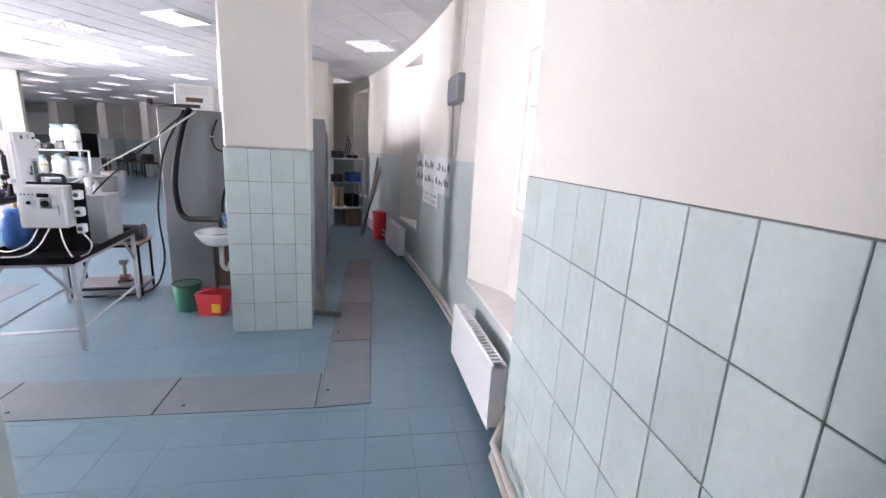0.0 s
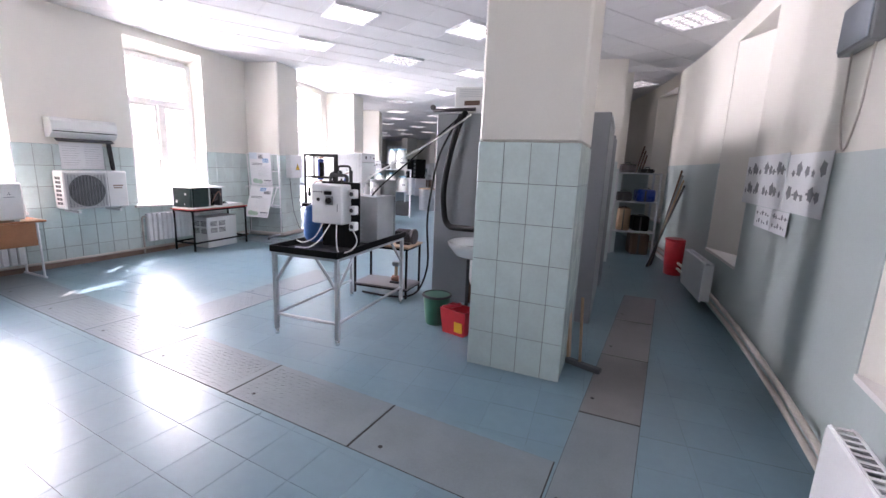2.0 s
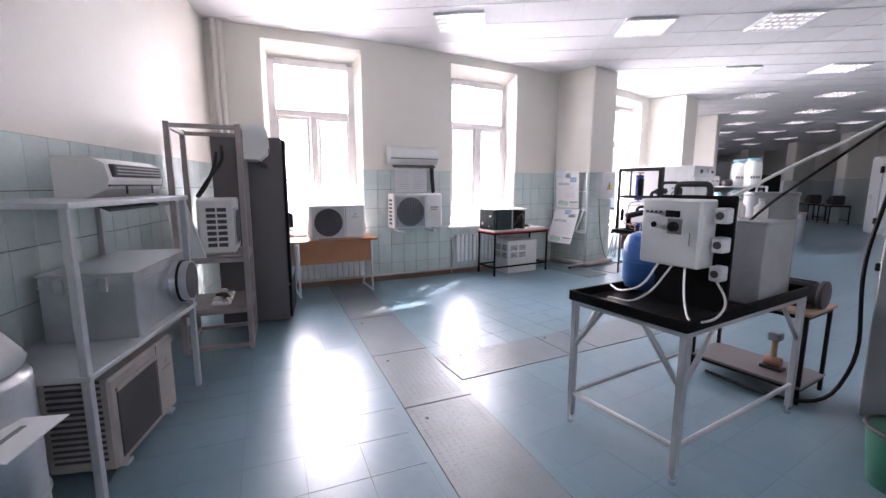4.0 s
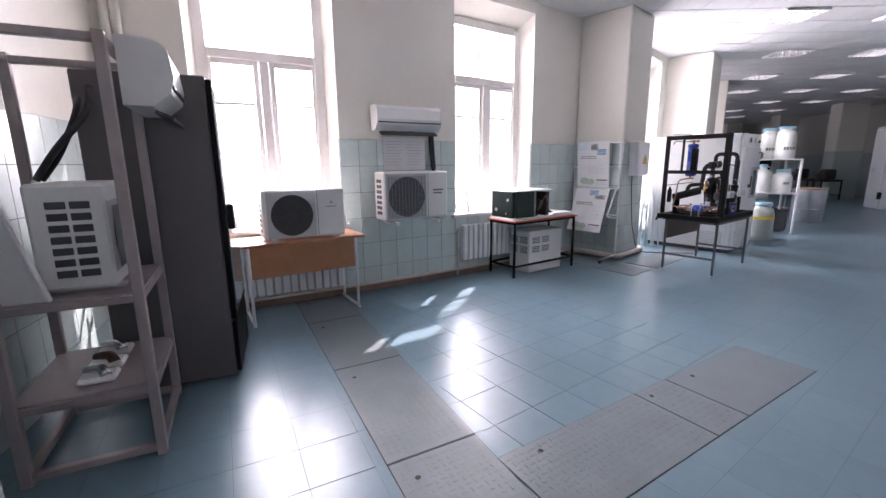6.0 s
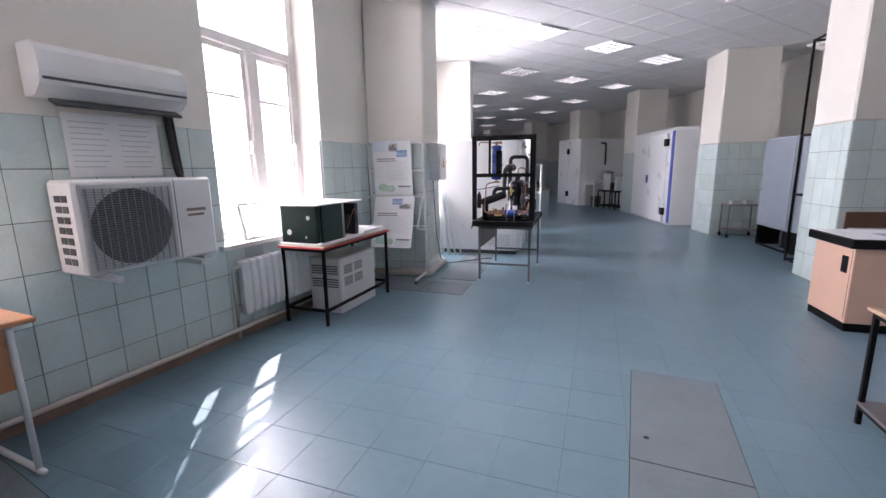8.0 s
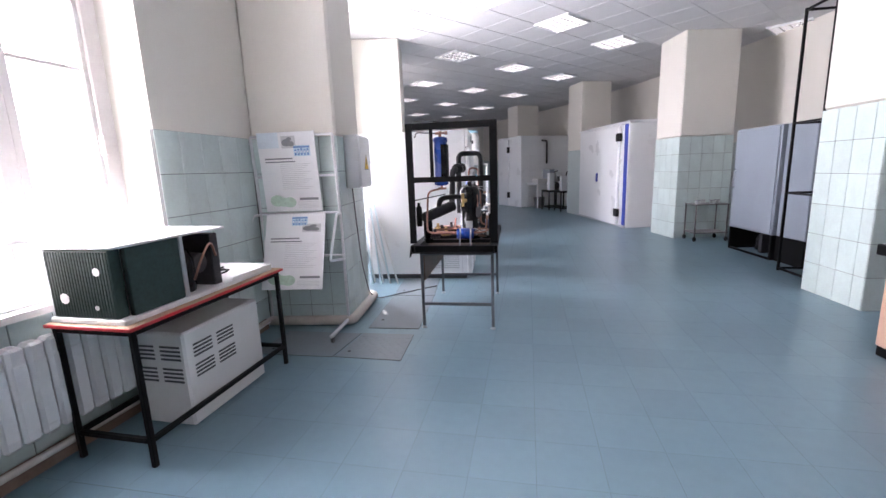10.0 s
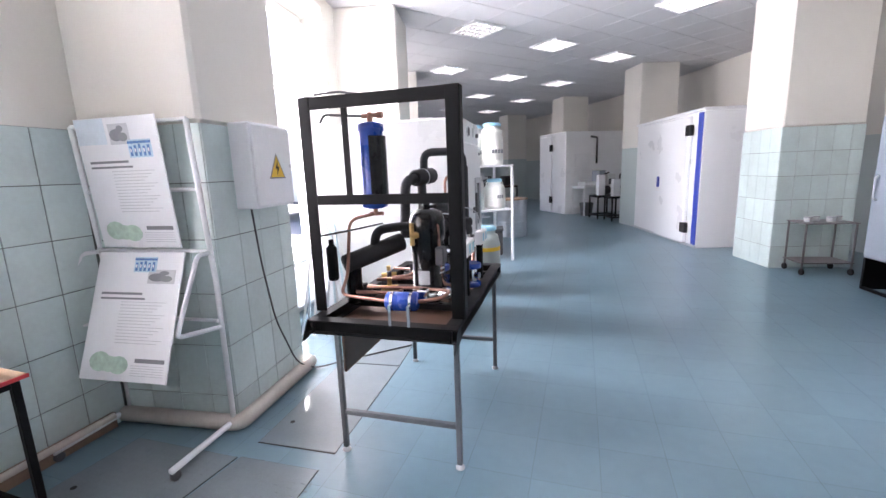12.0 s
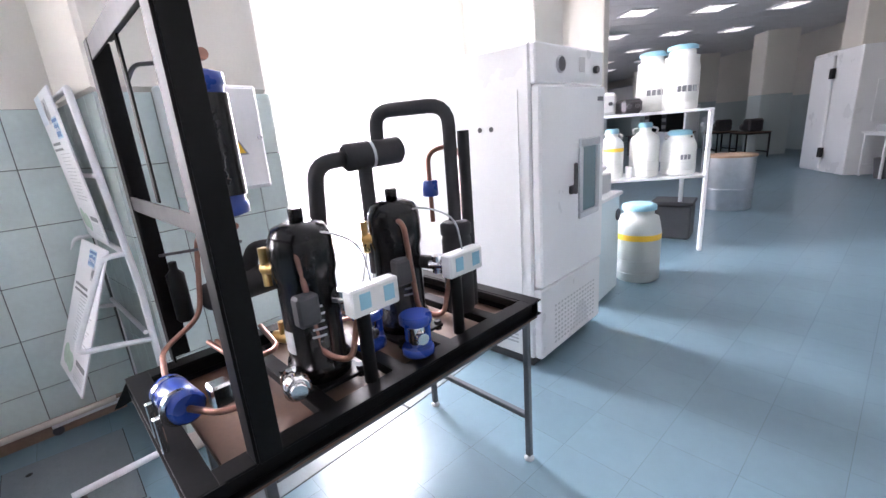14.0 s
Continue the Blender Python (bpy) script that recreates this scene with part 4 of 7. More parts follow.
# information stand with two boards, beside the pier
ST = pose(-7.38, 7.80, 0, 0, 0, 8.5)
stand = thing("information_stand", ST, "white tube display stand on castors with two boards", "display stand")
for x in (0.03, 0.76):
    part("upright", Mesh().tube([(x, 0.06, 0.06), (x, 0.07, 0.86), (x, 0.02, 1.7)], 0.014, 8, 0.05), M_WHITE, stand)
    base = part("base_bar", Mesh().tube([(x, -0.36, 0.06), (x, 0.1, 0.06)], 0.016), M_WHITE, stand)
    for y in (-0.34, 0.08):
        part("castor", Mesh().cyl((x - 0.012, y, 0.025), (x + 0.012, y, 0.025), 0.025, 14, 0.004), M_DARKGREY, base)
    part("side_arm", Mesh().tube([(x, 0.05, 1.03), (x - 0.03 if x < 0.4 else x, -0.03, 1.03), (x - 0.06 if x < 0.4 else x - 0.02, -0.2, 0.66), (x, 0.06, 0.62)], 0.012, 8, 0.03), M_WHITE, stand)
for z in (1.36, 1.04, 0.66, 1.70):
    y = 0.02 if z > 1.5 else 0.045
    part("cross_bar", Mesh().tube([(0.03, y, z), (0.76, y, z)], 0.011), M_WHITE, stand)


def board(parent, m, w, h, top):
    b = part("board", box(0, -0.008, 0, w, 0, h, 0.002), M_PAPER, parent, "white printed information board", m)
    if top:
        part("tint", box(0.004, -0.0088, h - 0.13, 0.19, -0.008, h - 0.004, 0), M_PALETINT, b)
    for u0, u1, v0, v1, hue in ((0.42, 0.66, 0.80, 0.95, 0) if top else (0.44, 0.70, 0.84, 0.96, 1), (0.62, 0.90, 0.70, 0.83, 1) if top else (0.62, 0.93, 0.75, 0.86, 0)):
        pic = part("picture", box(w * u0, -0.0095, h * v0, w * u1, -0.008, h * v1, 0), M_PALEINK if hue == 0 else M_SKYPRINT, b)
        deep, pale = Mesh(), Mesh()
        pw, ph = w * (u1 - u0), h * (v1 - v0)
        if hue:
            for i in range(5):
                x = w * u0 + pw * (0.06 + 0.19 * i)
                deep.box(x, -0.0103, h * v0 + ph * 0.08, x + pw * 0.1, -0.0095, h * v0 + ph * (0.62 + 0.06 * (i % 3)), 0)
                pale.box(x + pw * 0.02, -0.0111, h * v0 + ph * 0.3, x + pw * 0.07, -0.0103, h * v0 + ph * 0.5, 0)
            deep.box(w * u0, -0.0103, h * v0 + ph * 0.78, w * u1, -0.0095, h * v0 + ph * 0.92, 0)
        else:
            for i, (cx, cz, r) in enumerate(((0.35, 0.45, 0.3), (0.68, 0.35, 0.22), (0.6, 0.75, 0.16))):
                pts = [(w * u0 + pw * (cx + r * 1.1 * math.cos(k * math.pi / 7)), -0.0098 - 0.0004 * i, h * v0 + ph * (cz + r * math.sin(k * math.pi / 7))) for k in range(14)]
                (deep if i != 1 else pale).add(pts, [tuple(range(14))])
        part("dark_print", deep, M_PRINTBLUE if hue else M_INK, pic)
        part("pale_print", pale, M_PAPER if hue else M_GREY, pic)
    part("heading", box(w * 0.10, -0.0095, h - 0.225, w * 0.58, -0.008, h - 0.213, 0).box(w * 0.10, -0.0095, h - 0.25, w * 0.62, -0.008, h - 0.24, 0), M_INK, b)
    tx = Mesh()
    for i in range(14):
        tx.box(w * 0.35, -0.0095, h * 0.60 - 0.016 * i, w * (0.88 - 0.05 * (i % 4)), -0.008, h * 0.605 - 0.016 * i, 0)
    part("printed_text", tx, M_PALEINK, b)
    dr = Mesh()
    for k, (cx, cz, rx, rz) in enumerate(((0.22, 0.14, 0.055, 0.05), (0.33, 0.125, 0.06, 0.04), (0.44, 0.12, 0.05, 0.045))):
        pts = [(w * cx + rx * 1.2 * math.cos(i * math.pi / 6), -0.0095 - 0.0006 * k, h * cz + rz * math.sin(i * math.pi / 6)) for i in range(12)]
        dr.add(pts, [tuple(range(12))])
    part("drawing", dr, M_PRINTGREEN, b)
    part("mark", box(w * 0.62, -0.0095, h * 0.145, w * 0.95, -0.008, h * 0.175, 0), M_INK, b)
    tx2 = Mesh()
    for i in range(5):
        tx2.box(w * 0.58, -0.0095, h * 0.12 - 0.012 * i, w * 0.95, -0.008, h * 0.124 - 0.012 * i, 0)
    part("small_text", tx2, M_PALEINK, b)


board(stand, pose(0.11, 0.03, 1.06, 4), 0.51, 0.67, True)
board(stand, pose(0.13, -0.24, 0.42, -21, 0, 2), 0.53, 0.66, False)


def electric_box(m, w, h, d, label, wx=0.5, wz=0.45):
    """A wall cabinet with a warning triangle; back at y = 0, front towards -y."""
    t = thing("electrical_cabinet", m, label, "electrical box", "electrical boxes")
    part("body", box(0, -d, 0, w, 0, h, 0.008), M_WHITE, t)
    part("door", box(0.012, -d - 0.012, 0.012, w - 0.012, -d, h - 0.012, 0.006), M_WHITE, t)
    s = 0.085
    c = (wx * w, wz * h)
    tri_pts = [(c[0] - s, c[1] - 0.05), (c[0] + s, c[1] - 0.05), (c[0], c[1] + 0.10)]
    part("warning_border", Mesh().add([(x, -d - 0.0135, z) for x, z in tri_pts], [(0, 1, 2)]), M_INK, t)
    k = 0.84
    part("warning_triangle", Mesh().add([(c[0] + (x - c[0]) * k, -d - 0.0145, c[1] + (z - c[1]) * k) for x, z in tri_pts], [(0, 1, 2)]), M_YELLOW, t)
    bolt = [(0.012, 0.06), (-0.022, 0.005), (0.0, 0.008), (-0.008, -0.035), (0.024, 0.022), (0.004, 0.018)]
    part("bolt_mark", Mesh().add([(c[0] + x, -d - 0.0155, c[1] + z) for x, z in bolt], [(0, 1, 2, 3, 4, 5)]), M_GLOSSBLACK, t)
    part("label_strip", box(c[0] - 0.05, -d - 0.0145, h * 0.83, c[0] + 0.07, -d - 0.012, h * 0.89, 0), M_PAPER, t)
    part("lock", Mesh().cyl((w - 0.03, -d - 0.022, h * 0.5), (w - 0.03, -d - 0.011, h * 0.5), 0.012, 10), M_CHROME, t)
    return t


PIER = pose(-7.38, 7.86, 0, 0, 0, 11.5)
eb = electric_box(PIER @ pose(0.757, 0.20, 1.23, 0, 0, 90), 0.40, 0.48, 0.13, "pale grey electrical cabinet with a yellow warning triangle on the pier", 0.55)
cable = thing("cable", PIER @ pose(0.76, 0.3, 0, 0, 0, 90), "thin dark cable hanging from the electrical cabinet to the floor", "cable")
part("wire", Mesh().tube([(0.0, -0.02, 1.23), (0.02, -0.03, 0.9), (0.1, -0.03, 0.5), (0.28, -0.04, 0.12), (0.4, -0.1, 0.02), (0.6, -0.3, 0.012), (0.9, -0.7, 0.012)], 0.006, 6, 0.1), M_DARKGREY, cable)
radiator(on_ring(R_IN + 0.02, 10.6, 1, 0.12), 1.9, 0.4, "white panel radiator under the wide window", panel=True)

# bundle of plastic profiles leaning beside the window
rods = thing("plastic_profiles", pose(-7.0, 9.35, 0, 0, 0, 12), "bundle of white and clear plastic tubes leaning in the corner", "tubes")
for i in range(14):
    x = -0.22 + 0.034 * i
    part("tube", Mesh().tube([(x + 0.10 * math.sin(i * 2.1), -0.02 + 0.05 * math.cos(i * 1.7), 0.01), (x * 0.7 - 0.12 + 0.03 * math.sin(i), 0.25, 0.75 + 0.3 * ((i * 7) % 5) / 5)], 0.011, 6), M_ACWHITE if i % 3 else M_PALEBLUE, rods)

# ---- the refrigeration rack on its table ----
RK = pose(-5.65, 8.05, 0, 0, 0, 6)
rtab = thing("rack_table", RK, "grey tube table with brown boards carrying the refrigeration rack", "table")
table_frame(rtab, -0.28, 0.02, 0.325, 1.08, 0.68, 0.0125, M_SLATE, ((0.22, "fb"), (0.18, "")), True)
part("tabletop", box(-0.31, -0.05, 0.682, 0.36, 1.11, 0.70, 0.003), M_BROWNWOOD, rtab)
part("side_panel", box(-0.277, 0.05, 0.42, -0.262, 1.06, 0.66, 0.002), M_BROWNWOOD, rtab)
rack = thing("refrigeration_rack", RK @ pose(0, 0, 0.70), "black steel rack with two compressors, copper pipes and a blue receiver", "compressor rack")
tray = Mesh()
X0, X1, Y0, Y1 = -0.33, 0.37, -0.145, 1.12
for a, b, c, d in ((X0, Y0, X1, Y0 + 0.008), (X0, Y1 - 0.008, X1, Y1), (X0, Y0, X0 + 0.008, Y1), (X1 - 0.008, Y0, X1, Y1)):
    tray.box(a + (0.022 if c - a < 0.1 and a < 0 else -0.022 if c - a < 0.1 else 0.0), b + (0.022 if d - b < 0.1 and b < 0 else -0.022 if d - b < 0.1 else 0.0), 0.006, c + (0.022 if c - a < 0.1 and a < 0 else -0.022 if c - a < 0.1 else 0.0), d + (0.022 if d - b < 0.1 and b < 0 else -0.022 if d - b < 0.1 else 0.0), 0.056, 0.001)
for a, b, c, d in ((X0, Y0, X1, Y0 + 0.06), (X0, Y1 - 0.06, X1, Y1), (X0, Y0 + 0.06, X0 + 0.06, Y1 - 0.06), (X1 - 0.06, Y0 + 0.06, X1, Y1 - 0.06)):
    tray.box(a, b, 0.056, c, d, 0.063, 0.001)
    tray.box(a, b, 0.0, c, d, 0.006, 0.001)
part("base_frame", tray, M_BLACK, rack)
for x in (X0 - 0.004, X1):
    gus = Mesh()
    pl = [(Y0 + 0.07, 0.062), (Y0 + 0.01, 0.062), (Y0 - 0.045, -0.025), (Y0 - 0.025, -0.025), (Y0 + 0.07, 0.0)]
    gus.add([(xx, py, pz) for xx in (x, x + 0.004) for py, pz in pl], [(0, 1, 2, 3, 4), (9, 8, 7, 6, 5)] + [(k, k + 5, (k + 1) % 5 + 5, (k + 1) % 5) for k in range(5)])
    part("corner_gusset", gus, M_BLACK, rack)
for y in (0.18, 0.42, 0.62, 0.86, 1.05):
    part("cross_member", box(X0 + 0.06, y, 0.03, X1 - 0.06, y + 0.05, 0.06, 0.002), M_BLACK, rack)
for x, s in ((-0.335, 1), (0.345, -1)):
    up = Mesh().box(x - 0.028, -0.01, 0.06, x + 0.028, -0.003, 1.046, 0.001).box(x - 0.028 * s - 0.003, -0.003, 0.06, x - 0.028 * s + 0.003, 0.05, 1.046, 0.001)
    part("upright", up, M_BLACK, rack)
part("top_bar", Mesh().box(-0.307, -0.008, 0.99, 0.317, -0.002, 1.045, 0.001).box(-0.307, -0.002, 1.039, 0.317, 0.048, 1.045, 0.001), M_BLACK, rack)
part("middle_bar", Mesh().box(-0.307, -0.008, 0.575, 0.317, -0.002, 0.615, 0.001).box(-0.307, -0.002, 0.57, 0.317, 0.04, 0.576, 0.001), M_BLACK, rack)
part("strap_bar", box(-0.175, 0.03, 0.6, -0.145, 0.036, 1.03, 0.001), M_BLACK, rack)
rec = part("receiver", Mesh().lathe([(0.03, 0.535), (0.062, 0.545), (0.062, 0.575), (0.056, 0.58), (0.056, 0.90), (0.062, 0.905), (0.062, 0.935), (0.03, 0.945)], 22, pose(-0.11, 0.19, 0)), M_BLUE, rack, "blue vertical refrigerant receiver")
part("band", Mesh().lathe([(0.0575, 0.60), (0.0575, 0.88)], 22, pose(-0.098, 0.192, 0)), M_GLOSSBLACK, rec)
part("top_valve", Mesh().cyl((-0.11, 0.19, 0.94), (-0.11, 0.19, 0.99), 0.014, 10).cyl((-0.15, 0.19, 0.975), (-0.07, 0.19, 0.975), 0.011, 10).cyl((-0.07, 0.19, 0.975), (-0.045, 0.19, 0.975), 0.016, 10), M_COPPER, rec)
part("bottom_valve", Mesh().cyl((-0.11, 0.19, 0.5), (-0.11, 0.19, 0.54), 0.012, 10).cyl((-0.14, 0.19, 0.51), (-0.07, 0.19, 0.51), 0.010, 10), M_COPPER, rec)


def compressor(x, y, label):
    c = part("compressor", Mesh().lathe([(0.06, 0.05), (0.092, 0.06), (0.092, 0.11), (0.083, 0.115), (0.083, 0.36), (0.09, 0.385), (0.09, 0.44), (0.088, 0.475), (0.074, 0.508), (0.04, 0.522)], 26, pose(x, y, 0)), M_GLOSSBLACK, rack, label)
    part("top_plug", Mesh().cyl((x, y, 0.52), (x, y, 0.56), 0.02, 12, 0.003), M_GLOSSBLACK, c)
    part("terminal_box", box(x + 0.06, y - 0.085, 0.25, x + 0.105, y - 0.02, 0.34, 0.008), M_DARKGREY, c)
    part("data_plate", Mesh().add([(x - 0.0845 * math.cos(k * 0.12 + 1.2), y - 0.0845 * math.sin(k * 0.12 + 1.2), z) for z in (0.15, 0.22) for k in range(7)], [(k, k + 1, k + 8, k + 7) for k in range(6)]), M_ALU, c)
    part("service_valve", Mesh().cyl((x - 0.06, y - 0.09, 0.4), (x - 0.02, y - 0.075, 0.4), 0.018, 10).cyl((x - 0.05, y - 0.09, 0.35), (x - 0.05, y - 0.09, 0.46), 0.012, 10), M_BRASS, c)
    part("foot", box(x - 0.1, y - 0.1, 0.04, x + 0.1, y + 0.1, 0.052, 0.002), M_BLACK, c)
    for a in range(4):
        part("grommet", Mesh().cyl((x + (0.085 if a % 2 else -0.085), y + (0.085 if a > 1 else -0.085), 0.03), (x + (0.085 if a % 2 else -0.085), y + (0.085 if a > 1 else -0.085), 0.065), 0.014, 8), M_RUBBER, c)


compressor(0.12, 0.29, "gloss black hermetic compressor with a brass service valve")
compressor(0.09, 0.65, "gloss black hermetic compressor with a brass service valve")
part("oil_separator", Mesh().lathe([(0.05, 0.06), (0.056, 0.08), (0.056, 0.34), (0.05, 0.36), (0.058, 0.365), (0.058, 0.40), (0.045, 0.41)], 20, pose(0.17, 0.87, 0)), M_FOAM, rack)
part("suction_accumulator", Mesh().cyl((-0.27, 0.12, 0.26), (-0.03, 0.33, 0.35), 0.047, 18, 0.008), M_FOAM, rack)
part("accumulator_post", Mesh().cyl((-0.24, 0.16, 0.06), (-0.24, 0.16, 0.25), 0.04, 14), M_GLOSSBLACK, rack)
part("accumulator_inlet", Mesh().tube([(-0.15, 0.23, 0.32), (-0.14, 0.24, 0.42), (-0.02, 0.32, 0.43), (0.06, 0.33, 0.42)], 0.024, 10, 0.06), M_FOAM, rack)
part("charging_cylinder", Mesh().lathe([(0.02, 0.2), (0.026, 0.21), (0.026, 0.36), (0.012, 0.375), (0.012, 0.40)], 14, pose(-0.29, 0.05, 0)), M_BLACK, rack)
muff = part("suction_muffler", Mesh().cyl((-0.03, 0.56, 0.67), (0.0, 0.78, 0.68), 0.047, 18, 0.01), M_FOAM, rack)
part("clamp", Mesh().cyl((-0.018, 0.655, 0.674), (-0.016, 0.665, 0.675), 0.0485, 18), M_ALU, muff)
part("suction_header", Mesh().tube([(-0.03, 0.58, 0.67), (-0.05, 0.46, 0.66), (-0.06, 0.44, 0.35)], 0.027, 10, 0.06), M_FOAM, rack)
part("suction_riser", Mesh().tube([(-0.015, 0.63, 0.66), (-0.015, 0.63, 0.25)], 0.026, 10), M_FOAM, rack)
part("discharge_loop", Mesh().tube([(-0.02, 0.70, 0.70), (-0.02, 0.70, 0.815), (0.18, 0.86, 0.82), (0.18, 0.86, 0.42)], 0.024, 10, 0.07), M_FOAM, rack)
part("insulated_post", Mesh().cyl((0.17, 0.94, 0.06), (0.17, 0.94, 0.73), 0.022, 12), M_FOAM, rack)
for y in (0.30, 0.67):
    part("suction_branch", Mesh().tube([(0.16, y + 0.03, 0.30), (0.27, y + 0.06, 0.30), (0.28, y + 0.12, 0.30)], 0.024, 10, 0.04), M_FOAM, rack)
    part("shutoff_valve", Mesh().cyl((0.23, y + 0.04, 0.27), (0.23, y + 0.04, 0.33), 0.02, 10).cyl((0.21, y + 0.02, 0.30), (0.27, y + 0.05, 0.30), 0.014, 10), M_CHROME, rack)
    part("hot_gas_pipe", Mesh().tube([(0.12, y - 0.06, 0.47), (0.19, y - 0.06, 0.46), (0.19, y - 0.03, 0.14), (0.26, y + 0.02, 0.12), (0.27, y + 0.05, 0.25)], 0.009, 8, 0.04), M_COPPER, rack, "copper hot gas pipe")
    gx, gy = (0.29, 0.54) if y < 0.5 else (0.13, 0.47)
    rg = part("oil_regulator", Mesh().cyl((gx, gy, 0.062), (gx, gy, 0.088), 0.052, 20, 0.004).cyl((gx, gy, 0.165), (gx, gy, 0.195), 0.052, 20, 0.004).box(gx - 0.05, gy - 0.012, 0.085, gx - 0.036, gy + 0.012, 0.168, 0.003).box(gx - 0.012, gy + 0.036, 0.085, gx + 0.012, gy + 0.05, 0.168, 0.003), M_BLUE, rack, "blue oil level regulator")
    part("sight_body", Mesh().cyl((gx, gy, 0.088), (gx, gy, 0.165), 0.028, 14).cyl((gx, gy, 0.125), (gx + 0.045, gy - 0.012, 0.125), 0.019, 12), M_CHROME, rg)
    part("controller_stand", Mesh().cyl((0.30, y + 0.05, 0.06), (0.30, y + 0.05, 0.275), 0.02, 10), M_BLACK, rack)
    gb = part("pressure_switch", box(0.28, y + 0.005, 0.27, 0.325, y + 0.165, 0.35, 0.006), M_ACWHITE, rack, "white pressure switch with two blue scales")
    for k in (-0.045, 0.035):
        part("scale", box(0.3255, y + k + 0.075, 0.29, 0.327, y + k + 0.11, 0.335, 0), M_CAPBLUE, gb)
    part("capillary", Mesh().tube([(0.30, y + 0.09, 0.35), (0.29, y + 0.08, 0.46), (0.20, y + 0.02, 0.5), (0.12, y - 0.02, 0.48)], 0.003, 6, 0.05), M_ALU, rack)
dr = part("filter_drier", Mesh().cyl((0.045, -0.09, 0.155), (0.185, -0.075, 0.155), 0.042, 20, 0.008), M_BLUE, rack, "blue filter drier held by two steel clamps")
for x in (0.07, 0.155):
    part("clamp", Mesh().cyl((x, -0.088, 0.155), (x + 0.012, -0.087, 0.155), 0.0445, 20).box(x, -0.145, 0.06, x + 0.014, -0.13, 0.155, 0.002), M_CHROME, dr)
part("liquid_line", Mesh().tube([(-0.11, 0.19, 0.51), (-0.22, 0.12, 0.49), (-0.23, 0.08, 0.22), (-0.2, -0.05, 0.16), (0.05, -0.09, 0.155)], 0.008, 8, 0.05).tube([(0.185, -0.075, 0.155), (0.28, -0.03, 0.16), (0.30, 0.06, 0.17), (0.1, 0.08, 0.17), (-0.12, 0.06, 0.17)], 0.008, 8, 0.04), M_COPPER, rack, "copper liquid line")
part("gas_line", Mesh().tube([(-0.15, 0.19, 0.975), (-0.29, 0.08, 0.98), (-0.30, 0.06, 0.94)], 0.006, 8, 0.03).tube([(-0.33, 0.03, 0.42), (-0.2, 0.1, 0.44), (-0.08, 0.2, 0.46)], 0.005, 6, 0.05).tube([(-0.3, 0.03, 1.06), (-0.2, 0.06, 1.07), (-0.08, 0.05, 1.05)], 0.005, 6, 0.03), M_DARKGREY, rack)
part("upper_copper_pipe", Mesh().tube([(0.06, 0.86, 0.40), (0.06, 0.86, 0.66), (0.09, 0.93, 0.68), (0.15, 0.94, 0.66), (0.15, 0.94, 0.41)], 0.009, 8, 0.04), M_COPPER, rack)
part("return_pipes", Mesh().tube([(-0.22, 0.25, 0.12), (0.0, 0.22, 0.12), (0.02, 0.12, 0.13), (-0.2, 0.10, 0.13)], 0.009, 8, 0.05).tube([(-0.2, 0.45, 0.11), (-0.05, 0.5, 0.12), (-0.05, 0.6, 0.2)], 0.009, 8, 0.04).tube([(-0.25, 0.7, 0.11), (0.0, 0.62, 0.12), (0.0, 0.45, 0.12), (-0.22, 0.38, 0.12)], 0.009, 8, 0.05), M_COPPER, rack)
for k, (x, y, z) in enumerate(((-0.18, 0.16, 0.10), (-0.1, 0.28, 0.10), (-0.16, 0.42, 0.1), (-0.22, 0.55, 0.1), (-0.1, 0.62, 0.1))):
    part("manifold_valve", Mesh().cyl((x - 0.04, y - 0.02, z), (x + 0.04, y + 0.02, z), 0.02, 12, 0.004).cyl((x, y, z), (x, y, z + 0.06), 0.013, 10), M_BRASS if k % 2 else M_TERRA, rack)
part("blue_valve", Mesh().cyl((0.06, 0.86, 0.50), (0.06, 0.86, 0.56), 0.03, 14, 0.004), M_BLUE, rack)
part("oil_pump", Mesh().cyl((0.20, 0.17, 0.12), (0.27, 0.15, 0.12), 0.036, 18, 0.006).cyl((0.27, 0.15, 0.12), (0.285, 0.146, 0.12), 0.024, 14, 0.003).cyl((0.16, 0.16, 0.105), (0.20, 0.17, 0.115), 0.016, 12), M_CHROME, rack, "bright metal oil pump at the compressor foot")
for cx, cy in ((0.12, 0.29), (0.09, 0.65)):
    tag = Mesh()
    for k in range(5):
        a0 = -0.55 + 0.05 * (k % 2)
        tag.add([(cx + 0.0842 * math.cos(a0 + 0.16 * j), cy + 0.0842 * math.sin(a0 + 0.16 * j), 0.20 + 0.022 * k + dz) for dz in (0, 0.007) for j in range(4)], [(j, j + 1, j + 5, j + 4) for j in range(3)])
    part("printed_label", tag, M_PALEINK, rack)
part("solenoid", box(0.16, -0.03, 0.13, 0.21, 0.02, 0.19, 0.006), M_CHROME, rack)

# ---- white climatic chamber and what stands beyond it ----
CHM = pose(-5.86, 9.75, 0, 0, 0, 98)
chamber = thing("climatic_chamber", CHM, "tall white climatic test chamber with a small window in its door", "test chamber")
W, D, H = 0.80, 1.32, 1.83
part("body", box(0, 0.03, 0.06, W, D, H, 0.012), M_CHAMBER, chamber)
part("plinth", box(0.02, 0.05, 0, W - 0.02, D - 0.02, 0.06, 0.003), M_DARKGREY, chamber)
part("head_panel", box(0.0, -0.005, H - 0.2, W, 0.03, H - 0.002, 0.008), M_CHAMBER, chamber)
door = part("door", box(0.004, -0.028, 0.52, W - 0.004, 0.029, H - 0.205, 0.012), M_CHAMBER, chamber)
wf = Mesh()
